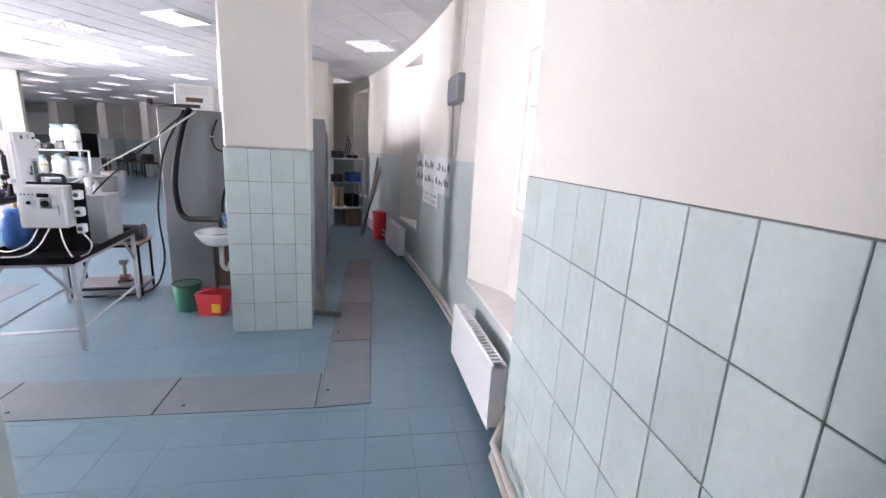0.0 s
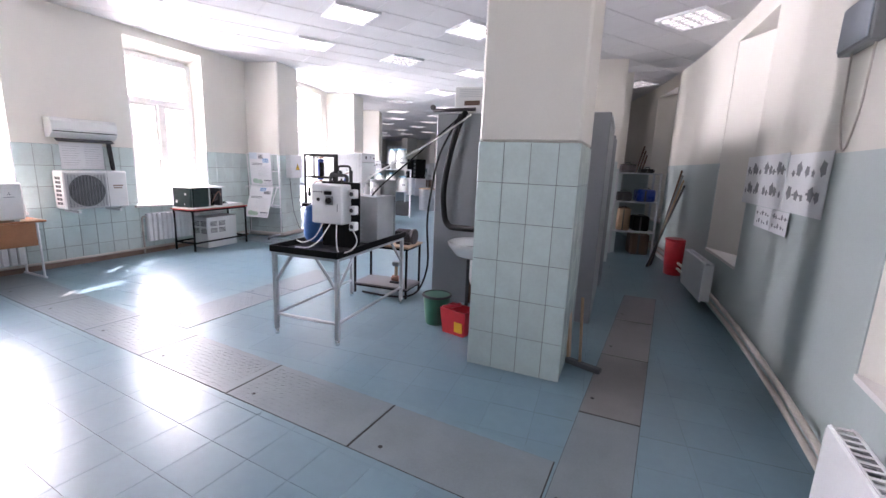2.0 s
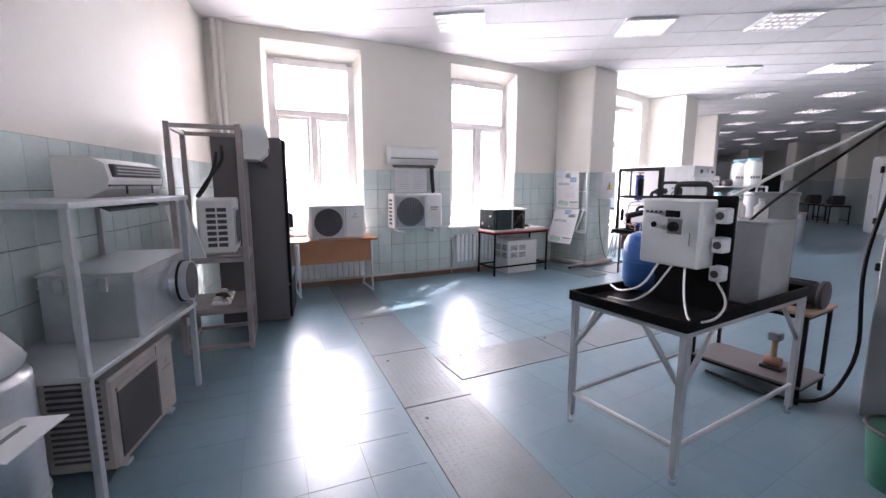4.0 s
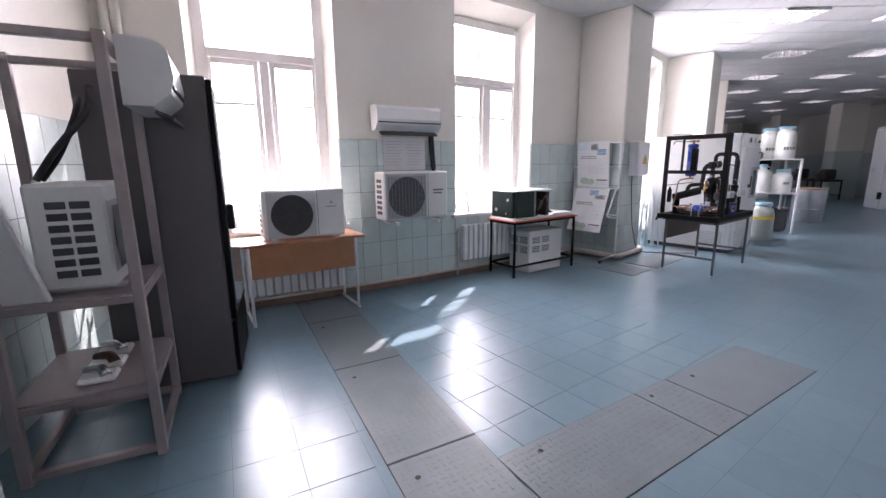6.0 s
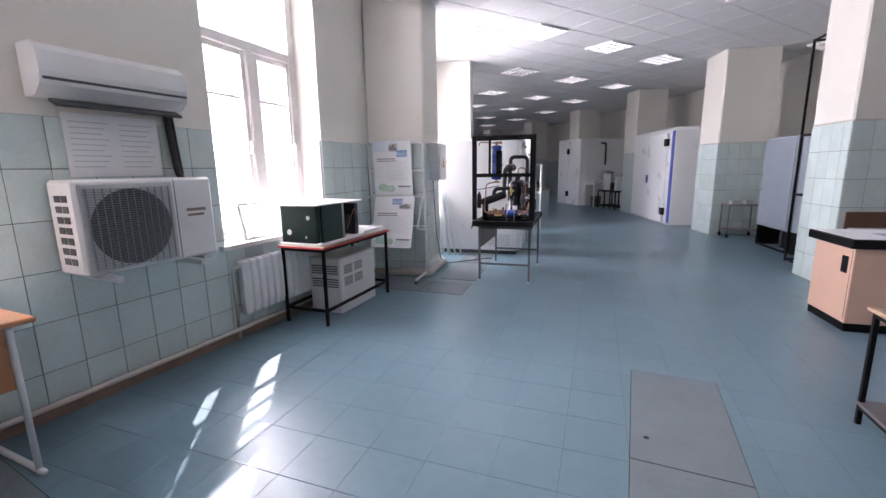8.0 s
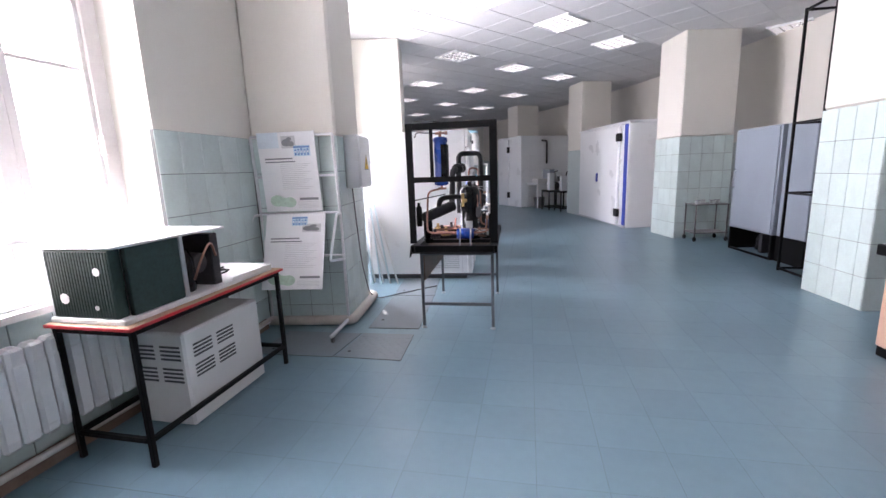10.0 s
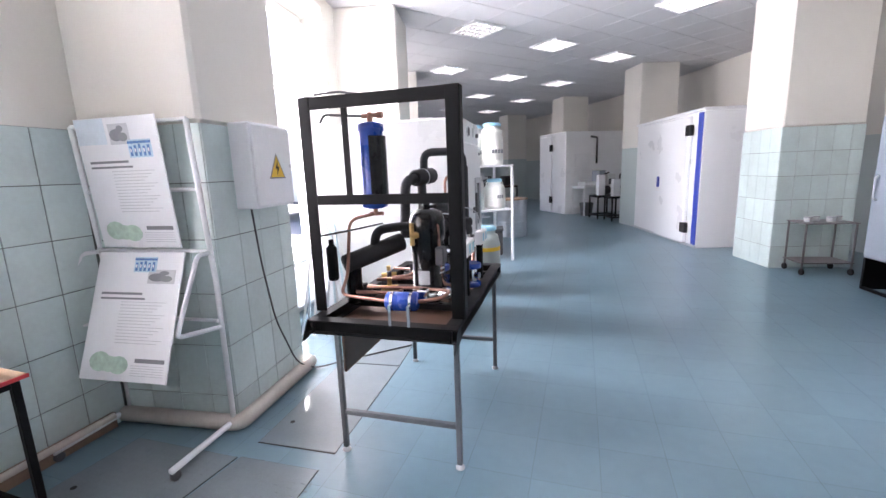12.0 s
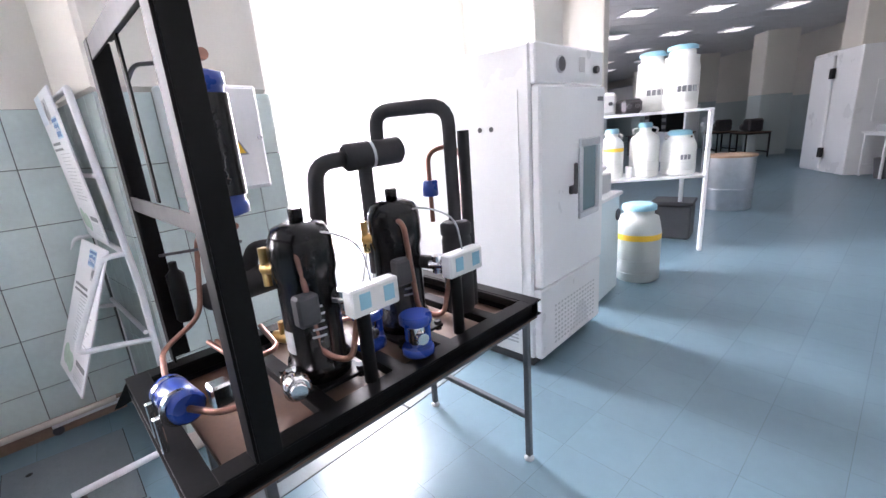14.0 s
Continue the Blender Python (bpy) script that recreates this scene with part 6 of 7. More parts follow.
bt = thing("white_bottles", BN @ pose(0.42, 0.98, 1.278), "two small white plastic bottles on the heat exchanger", "bottle")
for x in (0.0, 0.12):
    b = part("bottle", Mesh().lathe([(0.035, 0), (0.036, 0.07), (0.015, 0.09), (0.015, 0.105)], 14, pose(x, 0, 0)), M_ACWHITE, bt)
    part("cap", Mesh().lathe([(0.018, 0.105), (0.018, 0.12)], 12, pose(x, 0, 0)), M_ACGREY, b)

ST2 = pose(-3.06, 5.52, 0, 0, 0, 4)
stl = thing("work_stool", ST2, "low table with a worn wooden top and black steel frame", "stool")
table_frame(stl, 0.02, 0.02, 0.72, 0.42, 0.62, 0.012, M_BLACK, ((0.1, "fblr"),))
part("tabletop", box(-0.01, -0.01, 0.622, 0.75, 0.45, 0.645, 0.005), M_PALEWOOD, stl)
part("lower_board", box(0.0, 0.0, 0.113, 0.74, 0.44, 0.13, 0.003), M_BROWNGREY, stl)
mt = thing("electric_motor", ST2 @ pose(0.50, 0.2, 0.646), "dark electric motor with cooling ribs on the stool", "motor")
part("body", Mesh().cyl((0, 0, 0.1), (0.22, 0, 0.1), 0.075, 18, 0.01), M_TERRA, mt)
part("flange", Mesh().cyl((0.22, 0, 0.1), (0.25, 0, 0.1), 0.095, 18, 0.004), M_TERRA, mt)
part("foot", box(0.02, -0.07, 0, 0.2, 0.07, 0.03, 0.003), M_TERRA, mt)
for i in range(12):
    a = i * math.pi / 6
    part("rib", box(0.03, -0.003, 0.07, 0.19, 0.003, 0.085, 0, pose(0, 0, 0.1) @ pose(0, 0, 0, 30 * i)), M_TERRA, mt)
cp = thing("small_pump", ST2 @ pose(0.45, 0.2, 0.131), "small pump with copper fittings on the lower board", "pump")
part("body", Mesh().cyl((0, 0, 0.06), (0.1, 0, 0.06), 0.04, 14, 0.005), M_COPPER, cp)
part("riser", Mesh().cyl((0.05, 0, 0.09), (0.05, 0, 0.22), 0.02, 10), M_PALEWOOD, cp)
part("connector", box(0.01, -0.04, 0.22, 0.09, 0.04, 0.28, 0.01), M_GREY, cp)
part("foot", box(-0.02, -0.04, 0, 0.12, 0.04, 0.025, 0.003), M_TERRA, cp)

# ---- steel cabinet behind the pillar, with heater, hoses, sink and bins ----
GB = pose(-2.1, 5.80, 0, 0, 0, 1)
gb = thing("grey_steel_chamber", GB, "large grey painted steel chamber with hoses hanging down its front", "chamber")
part("body", box(0, 0, 0.0, 1.86, 1.66, 2.19, 0.01), M_GREY, gb)
part("panel_seam", box(0.78, -0.003, 0.05, 0.785, 0.002, 2.15, 0).box(-0.003, 0.5, 0.05, 0.002, 0.505, 2.15, 0), M_DARKGREY, gb)
part("coat_hook", Mesh().tube([(0.55, -0.002, 1.9), (0.55, -0.04, 1.9), (0.6, -0.05, 1.9)], 0.008, 6, 0.02), M_ALU, gb)
part("side_rail", box(1.862, 0.02, 2.12, 1.872, 1.3, 2.16, 0.002), M_ALU, gb)
gb2 = thing("grey_steel_cabinet", pose(-0.80, 7.49, 0, 0, 0, 4), "grey steel cabinet standing along the corridor", "cabinet")
part("body", box(0, 0, 0, 0.56, 1.3, 2.1, 0.01), M_GREY, gb2)
part("door", box(0.561, 0.03, 0.08, 0.575, 1.27, 2.05, 0.005), M_GREY, gb2)
ht = thing("wall_heater", GB @ pose(0.18, 0.06, 2.191), "white electric unit with dark display on top of the chamber", "heater")
part("case", box(0, 0, 0, 0.42, 0.24, 0.29, 0.015), M_ACWHITE, ht)
part("display", box(0.12, -0.004, 0.09, 0.30, 0.001, 0.14, 0.001), M_BROWNWOOD, ht)
g = Mesh()
for i in range(5):
    g.box(0.06, -0.003, 0.18 + 0.018 * i, 0.36, 0.001, 0.186 + 0.018 * i, 0)
part("vent_slots", g, M_ACGREY, ht)
va = thing("valve_group", GB @ pose(-0.04, -0.02, 2.192), "small valves and fittings on the chamber edge", "valve")
part("pipe", Mesh().tube([(0.0, 0.0, 0.03), (0.2, 0.0, 0.03), (0.5, 0.02, 0.04)], 0.02, 8), M_TERRA, va)
part("handwheel", Mesh().cyl((0.0, -0.03, 0.06), (0.0, 0.0, 0.06), 0.03, 14, 0.004), M_TERRA, va)
hs = thing("hose", GB, "thick black ribbed hose and cables hanging down the chamber", "hose")
part("thick_hose", Mesh().tube([(0.36, -0.05, 2.2), (0.30, -0.1, 2.05), (0.22, -0.14, 1.7), (0.16, -0.14, 1.3), (0.2, -0.14, 1.0), (0.28, -0.18, 0.93), (0.6, -0.3, 0.95), (0.72, -0.45, 0.98)], 0.034, 10, 0.15), M_RUBBER, hs)
part("thin_cable", Mesh().tube([(0.30, -0.05, 2.18), (0.05, -0.08, 1.7), (-0.05, -0.1, 1.0), (0.0, -0.1, 0.4), (-0.1, -0.2, 0.06), (-0.4, -0.3, 0.03), (-0.8, -0.3, 0.04)], 0.012, 8, 0.2), M_RUBBER, hs)
part("slanting_cable", Mesh().tube([(0.34, -0.06, 2.18), (0.0, -0.4, 1.75), (-0.3, -0.8, 1.35), (-0.45, -1.0, 1.05)], 0.008, 8, 0.3), M_RUBBER, hs)
part("white_hose", Mesh().tube([(0.42, -0.04, 2.17), (0.1, -0.35, 1.85), (-0.2, -0.7, 1.6), (-0.4, -0.9, 1.42), (-0.5, -1.0, 1.36)], 0.009, 8, 0.3), M_ACWHITE, hs)
part("side_loop", Mesh().tube([(0.64, -0.03, 2.1), (0.56, -0.04, 1.9), (0.6, -0.05, 1.75), (0.72, -0.04, 1.72)], 0.01, 6, 0.08), M_RUBBER, hs)
part("short_hose", Mesh().tube([(0.95, -0.3, 1.5), (0.78, -0.35, 1.4), (0.72, -0.4, 1.2), (0.72, -0.42, 1.05)], 0.014, 8, 0.12), M_RUBBER, hs)

SK = pose(-1.32, 5.14, 0)
sk = thing("wash_basin", SK, "white ceramic wash basin fixed beside the pillar", "sink")
bs = Mesh()
rings = []
for r, z in ((0.06, 0.74), (0.17, 0.78), (0.235, 0.86), (0.25, 0.90), (0.235, 0.905), (0.20, 0.88), (0.15, 0.81), (0.05, 0.785)):
    rings.append([(r * 0.95 * math.cos(k * math.pi / 14), -0.12 + r * 1.1 * math.sin(k * math.pi / 14), z) for k in range(28)])
vs = [p for rr in rings for p in rr]
fs = [(j * 28 + k, j * 28 + (k + 1) % 28, (j + 1) * 28 + (k + 1) % 28, (j + 1) * 28 + k) for j in range(7) for k in range(28)] + [tuple(range(196, 224)), tuple(reversed(range(28)))]
bs.add(vs, fs, True)
part("basin", bs, M_CERAMIC, sk)
part("trap", Mesh().tube([(0.0, -0.1, 0.74), (0.0, -0.1, 0.5), (0.06, -0.08, 0.45), (0.08, -0.06, 0.55), (0.1, 0.1, 0.56)], 0.026, 8, 0.05), M_ACWHITE, sk)
part("back_plate", box(-0.12, 0.14, 0.2, 0.22, 0.155, 0.88, 0.003), M_BROWNWOOD, sk)
part("bracket", box(-0.16, 0.0, 0.80, 0.2, 0.14, 0.83, 0.003).box(-0.14, 0.12, 0.02, -0.11, 0.15, 0.8, 0.003).box(0.18, 0.12, 0.02, 0.21, 0.15, 0.8, 0.003), M_DARKGREY, sk)
part("tap", Mesh().tube([(0.0, 0.06, 0.9), (0.0, 0.06, 1.0), (0.03, -0.06, 1.02), (0.06, -0.1, 0.98)], 0.011, 8, 0.05), M_CHROME, sk)
pm = thing("water_pump", SK @ pose(0.04, 0.1, 0.905), "dark blue water pump standing behind the basin", "pump")
part("body", Mesh().cyl((-0.06, 0, 0.08), (0.10, 0, 0.08), 0.07, 16, 0.01), M_TANKBLUE, pm)
part("head", box(-0.09, -0.05, 0.0, -0.05, 0.05, 0.14, 0.008), M_TERRA, pm)
part("flow_fitting", Mesh().cyl((0.0, 0, 0.14), (0.0, 0, 0.28), 0.022, 10), M_ALU, pm)

bn1 = thing("waste_bin", pose(-1.70, 5.08, 0), "dark green plastic waste bin with a thick rim", "bin")
part("body", Mesh().lathe([(0.11, 0.0), (0.115, 0.01), (0.145, 0.30)], 24), M_GREEN, bn1)
part("rim", Mesh().lathe([(0.146, 0.285), (0.156, 0.295), (0.15, 0.31), (0.135, 0.31), (0.13, 0.25)], 24), M_DARKGREY, bn1)
rb = thing("red_container", pose(-1.40, 4.93, 0, 0, 0, -14), "open red plastic canister with a yellow label", "container")
rbm = Mesh()
o0 = [(-0.15, -0.10), (0.15, -0.10), (0.15, 0.11), (-0.15, 0.11)]
rbm.add([(x * 0.82, y * 0.82, 0) for x, y in o0] + [(x, y, 0.25) for x, y in o0] + [(x * 0.93, y * 0.9, 0.25) for x, y in o0] + [(x * 0.78, y * 0.76, 0.01) for x, y in o0], [(3, 2, 1, 0)] + [(i, (i + 1) % 4, 4 + (i + 1) % 4, 4 + i) for i in range(4)] + [(4 + i, 4 + (i + 1) % 4, 8 + (i + 1) % 4, 8 + i) for i in range(4)] + [(8 + i, 8 + (i + 1) % 4, 12 + (i + 1) % 4, 12 + i) for i in range(4)] + [(12, 13, 14, 15)])
part("tub", rbm, M_RED, rb)
part("spout", Mesh().tube([(-0.13, -0.08, 0.25), (-0.05, -0.05, 0.27), (0.04, -0.02, 0.30)], 0.02, 8, 0.04), M_RED, rb)
part("label", box(0.03, -0.1, 0.05, 0.12, -0.092, 0.15, 0, pose(0, 0.002, 0, 4)), M_YELLOW, rb)
sq = thing("floor_squeegee", pose(-0.30, 4.86, 0, 0, 0, -20), "wooden-handled floor squeegee leaning against the pillar", "squeegee")
part("blade", box(-0.02, -0.12, 0, 0.30, -0.06, 0.045, 0.008), M_DARKGREY, sq)
part("handle", Mesh().tube([(0.12, -0.09, 0.045), (0.02, 0.06, 0.55)], 0.013, 8), M_PALEWOOD, sq)
plk = thing("wooden_board", pose(-0.33, 4.78, 0, 0, -4, 0), "short pale wooden board leaning on the pillar", "board")
part("board", box(0.0, 0, 0, 0.02, 0.16, 0.55, 0.003), M_PALEWOOD, plk)

# ---- things along the corridor ----
radiator(on_ring(R_OUT - 0.10, -2.87, -1, 0.10), 1.12, 0.46, "white panel radiator below the deep window recess", panel=True)
radiator(on_ring(R_OUT - 0.10, 5.55, -1, 0.12), 1.03, 0.48, "white panel radiator below the second window recess", panel=True)
jb = thing("junction_box", on_ring(R_OUT - 0.004, -0.4, -1, 2.36), "grey electrical box with hanging wires high on the wall", "junction box")
part("case", box(0, -0.07, 0, 0.42, 0, 0.28, 0.008), M_GREY, jb)
part("lid", box(0.02, -0.082, 0.02, 0.40, -0.071, 0.26, 0.005), M_BLUEGREY, jb)
part("wire", Mesh().tube([(0.36, -0.03, 0.28), (0.40, -0.02, 0.7), (0.40, -0.02, 1.1)], 0.006, 6).tube([(0.1, -0.03, 0.0), (0.14, -0.03, -0.4), (0.26, -0.03, -0.62), (0.34, -0.02, -0.4), (0.36, -0.02, 0.0)], 0.006, 6, 0.1), M_PIPE, jb)
ps = thing("wall_posters", on_ring(R_OUT - 0.022, 1.25, -1, 0.0), "group of white sheets with dark technical drawings on the wall", "poster")
for k, (x0, x1, z0, z1) in enumerate(((-0.98, -0.43, 1.36, 1.82), (-0.42, 0.2, 1.36, 1.82), (0.21, 0.97, 1.36, 1.80), (-0.43, 0.02, 1.17, 1.355), (0.03, 0.42, 1.17, 1.355))):
    sh_ = part("sheet", box(x0, -0.004, z0, x1, -0.001, z1, 0), M_PAPER, ps)
    me = Mesh()
    for i in range(5):
        for j in range(2):
            cx = x0 + (x1 - x0) * (0.15 + 0.17 * i + 0.03 * ((i + j + k) % 2))
            zz = z0 + (z1 - z0) * (0.2 + 0.4 * j)
            w_ = (x1 - x0) * (0.03 + 0.02 * ((i * 3 + j + k) % 3))
            rr, lean = (z1 - z0) * (0.07 + 0.035 * ((i * 2 + j + k) % 3)), 0.7 * ((i + 2 * j + k) % 4)
            pts = [(cx + rr * (1.0 if q % 2 else 0.72) * math.cos(lean + q * math.pi / 5), -0.0052, zz + rr + rr * (1.0 if q % 2 else 0.72) * math.sin(lean + q * math.pi / 5)) for q in range(10)]
            me.add(pts, [tuple(range(10))])
            if (i + j) % 2:
                me.box(cx - w_ * 1.6, -0.0055, zz + rr * 0.9, cx + w_ * 1.6, -0.004, zz + rr * 1.15, 0)
    part("drawing", me, M_INK, sh_)
fx = thing("plastic_barrel", pose(0.80, 9.0, 0), "tall red plastic barrel on the floor beside the leaning poles", "barrel")
part("body", Mesh().lathe([(0.12, 0.0), (0.14, 0.01), (0.155, 0.3), (0.165, 0.58), (0.145, 0.585), (0.125, 0.03)], 24), M_RED, fx)
part("rim", Mesh().lathe([(0.166, 0.56), (0.178, 0.565), (0.178, 0.59), (0.166, 0.595)], 24), M_RED, fx)
ld = thing("leaning_poles", on_ring(R_OUT - 0.03, 7.3, -1, 0.0), "dark wooden poles and a ladder leaning against the wall", "poles")
for i in range(4):
    part("pole", Mesh().tube([(-0.5 - 0.05 * i, -0.4 + 0.03 * i, 0.01), (-0.30 - 0.1 * i, -0.03, 1.45 + 0.08 * i)], 0.018, 6), (M_BROWNGREY, M_PALEWOOD, M_GREY, M_BROWNWOOD)[i], ld)
for i in range(4):
    part("rung", Mesh().tube([(-0.49 + 0.045 * i, -0.33 + 0.08 * i, 0.3 + 0.3 * i), (-0.62 + 0.03 * i, -0.27 + 0.08 * i, 0.3 + 0.3 * i)], 0.012, 6), M_GREY, ld)
RR = pose(-0.25, 10.35, 0, 0, 0, 12)
cr = thing("corridor_shelf", RR, "steel shelf stacked with tools, hoses and boxes at the corridor bend", "shelf")
for x in (0, 0.8):
    for y in (0, 0.5):
        part("leg", box(x - 0.018, y - 0.018, 0, x + 0.018, y + 0.018, 1.62, 0.003), M_ALU, cr)
for z in (0.45, 1.04, 1.60):
    part("shelf_board", box(-0.02, -0.02, z, 0.82, 0.52, z + 0.025, 0.003), M_ALU, cr)
for (x, y, z, w, d, h, m_, lab, nm) in ((0.05, 0.05, 1.626, 0.3, 0.3, 0.16, M_TERRA, "dark tool bag on the top shelf", "tool_bag"), (0.45, 0.1, 1.626, 0.25, 0.3, 0.08, M_BLACK, "flat black case on the top shelf", "flat_case"),
                                        (0.42, 0.05, 1.066, 0.34, 0.34, 0.24, M_BLUE, "blue power tool case on the middle shelf", "tool_case"), (0.03, 0.05, 1.066, 0.3, 0.3, 0.18, M_TERRA, "dark machine part on the middle shelf", "machine_part"),
                                        (0.1, 0.05, 0.476, 0.25, 0.35, 0.45, M_PALEWOOD, "reddish wooden crate on the lower shelf", "wooden_crate"), (0.4, 0.05, 0.0, 0.35, 0.4, 0.42, M_BROWNWOOD, "brown wooden box under the lowest shelf", "wooden_box"),
                                        (0.42, 0.08, 0.476, 0.3, 0.35, 0.3, M_BLACK, "black metal box on the lower shelf", "metal_box")):
    o = thing(nm, RR @ pose(x, y, z), lab, nm.replace("_", " "))
    part("body", box(0, 0, 0, w, d, h, 0.025), m_, o)
    part("strap", box(w * 0.4, -0.004, 0.005, w * 0.5, 0.002, h - 0.02, 0.001), M_DARKGREY, o)
    part("handle", Mesh().tube([(w * 0.3, d * 0.3, h - 0.004), (w * 0.35, d * 0.3, h + 0.03), (w * 0.65, d * 0.3, h + 0.03), (w * 0.7, d * 0.3, h - 0.004)], 0.008, 6, 0.02), M_DARKGREY, o)
bd = thing("propped_boards", RR @ pose(0.42, 0.48, 1.626), "red-brown boards propped on the top shelf", "boards")
for i in range(3):
    part("board", box(0.05 * i, 0, 0, 0.05 * i + 0.03, 0.02, 0.55 - 0.08 * i, 0.003, pose(0, 0, 0, 0, 12)), M_BROWNWOOD, bd)

# ---- things on the pillar side of the hall ----
PC = pose(-2.59, 7.54, 0, 0, 0, 8)
pc = thing("control_desk", PC, "peach laminate control desk with black edging and plinth", "desk")
part("body", box(0, 0.0, 0.07, 1.0, 0.56, 0.70, 0.006), M_PEACH, pc)
part("plinth", box(0.006, 0.004, 0, 0.99, 0.55, 0.07, 0.002), M_BLACK, pc)
part("worktop", box(-0.05, -0.05, 0.70, 1.02, 0.6, 0.775, 0.008), M_BLACK, pc)
part("top_sheet", box(-0.03, -0.03, 0.7755, 1.0, 0.58, 0.781, 0.001), M_PAPER, pc)
part("lock_plate", box(-0.006, 0.06, 0.48, 0.001, 0.14, 0.62, 0.002), M_GLOSSBLACK, pc)
part("door_gap", box(-0.002, 0.02, 0.10, 0.001, 0.024, 0.68, 0), M_DARKGREY, pc)
bk = thing("paper_pile", PC @ pose(0.12, 0.1, 0.782), "scattered papers and small parts on the control desk", "papers")
for i in range(4):
    part("paper", box(0.13 * i, 0.05 * (i % 2), 0.002 * i, 0.13 * i + 0.21, 0.05 * (i % 2) + 0.15, 0.002 * i + 0.0015, 0, pose(0, 0, 0, 0, 0, 6 * i - 8)), (M_PAPER, M_PINKPRINT, M_PALEINK, M_INK)[i], bk)
ps_ = thing("power_supply", PC @ pose(0.62, 0.18, 0.782), "grey power supply with terminals on the control desk", "power supply")
part("case", box(0, 0, 0, 0.3, 0.28, 0.09, 0.006), M_ACGREY, ps_)
part("front_panel", box(0.01, -0.003, 0.01, 0.29, 0.001, 0.08, 0), M_DARKGREY, ps_)
part("white_cable", Mesh().tube([(0.28, 0.0, 0.05), (0.32, -0.2, -0.02), (0.2, -0.24, -0.3), (0.24, -0.26, -0.6), (0.4, -0.4, -0.765), (0.7, -0.7, -0.77)], 0.012, 6, 0.12), M_ACWHITE, ps_)
ch = thing("wooden_chair_back", PC @ pose(0.42, 0.66, 0), "brown wooden chair standing behind the control desk", "chair")
part("backrest", box(0, 0.34, 0.74, 0.4, 0.36, 0.90, 0.006), M_BROWNWOOD, ch)
part("seat", box(0, 0, 0.43, 0.4, 0.36, 0.45, 0.006), M_BROWNWOOD, ch)
for x in (0.02, 0.38):
    for y in (0.02, 0.35):
        part("leg", box(x - 0.012, y - 0.012, 0, x + 0.012, y + 0.012, 0.74 if y > 0.1 else 0.43, 0.002), M_BLACK, ch)
P2 = pose(-2.2, 9.08, 0, 0, 0, 9.5)
electric_box(P2 @ pose(0.98, -0.003, 1.25), 0.42, 0.5, 0.16, "pale grey electrical cabinet with a yellow warning triangle above the desk", 0.4)
cond = thing("cable_conduit", P2 @ pose(1.12, -0.06, 0.8), "grey corrugated conduit under the electrical cabinet", "conduit")
part("tube", Mesh().cyl((0, 0, 0), (0, 0, 0.45), 0.03, 12), M_GREY, cond)
wallp = structure("wall_recess", box(0.98, 0.0, 0, 1.98, 0.15, CEIL, 0), M_CREAM, "cream wall beside the pillar", "wall")
wallp.matrix_basis = P2
part("dado", box(1.0, -0.006, 0, 1.98, -0.001, 1.8, 0), M_DADO_PAINT, wallp)

BF = pose(-2.18, 10.63, 0, 0, 0, -83)
bf = thing("black_frame_rack", BF, "tall empty black angle-steel frame beside the pillar", "frame")
for x in (0, 0.47):
    for y in (0, 0.30):
        part("upright", box(x - 0.013, y - 0.013, 0, x + 0.013, y + 0.013, 2.98, 0.002), M_BLACK, bf)
for z in (0.03, 0.95, 1.75, 2.96):
    for e in ((0.013, -0.012, 0.457, 0.012), (0.013, 0.288, 0.457, 0.312), (-0.012, 0.013, 0.012, 0.287), (0.458, 0.013, 0.482, 0.287)):
        part("rail", box(e[0], e[1], z - 0.012, e[2], e[3], z + 0.012, 0.002), M_BLACK, bf)
GC = pose(-2.22, 12.15, 0, 0, 0, -79)
gc = thing("refrigeration_cabinet", GC, "blue-grey upright steel cabinet with an open dark base", "cabinet")
part("body", box(0, 0, 0.34, 0.95, 0.6, 1.79, 0.01), M_BLUEGREY, gc)
part("door", box(0.02, -0.02, 0.36, 0.93, -0.001, 1.77, 0.006), M_BLUEGREY, gc)
part("handle", Mesh().tube([(0.08, -0.02, 0.95), (0.08, -0.055, 0.97), (0.08, -0.055, 1.18), (0.08, -0.02, 1.2)], 0.01, 6, 0.03), M_ALU, gc)
part("base_frame", box(0, 0, 0.0, 0.03, 0.6, 0.34, 0.002).box(0.92, 0, 0.0, 0.95, 0.6, 0.34, 0.002).box(0.03, 0.57, 0, 0.92, 0.6, 0.34, 0.002).box(0.03, 0, 0, 0.92, 0.03, 0.03, 0.002), M_BLACK, gc)
part("compressor", Mesh().lathe([(0.1, 0.03), (0.11, 0.06), (0.11, 0.2), (0.06, 0.27)], 18, pose(0.35, 0.3, 0)), M_GLOSSBLACK, gc)
part("condenser", box(0.55, 0.1, 0.03, 0.62, 0.5, 0.3, 0.004), M_TERRA, gc)
gc2 = thing("refrigeration_cabinet", pose(-2.04, 11.2, 0, 0, 0, -79), "dark blue-grey cabinet side behind the black frame", "cabinet")
part("body", box(0, 0.05, 0.34, 0.5, 0.6, 1.79, 0.01), M_BLUEGREY, gc2)
part("base_frame", box(0, 0.05, 0, 0.5, 0.6, 0.34, 0.004), M_BLACK, gc2)

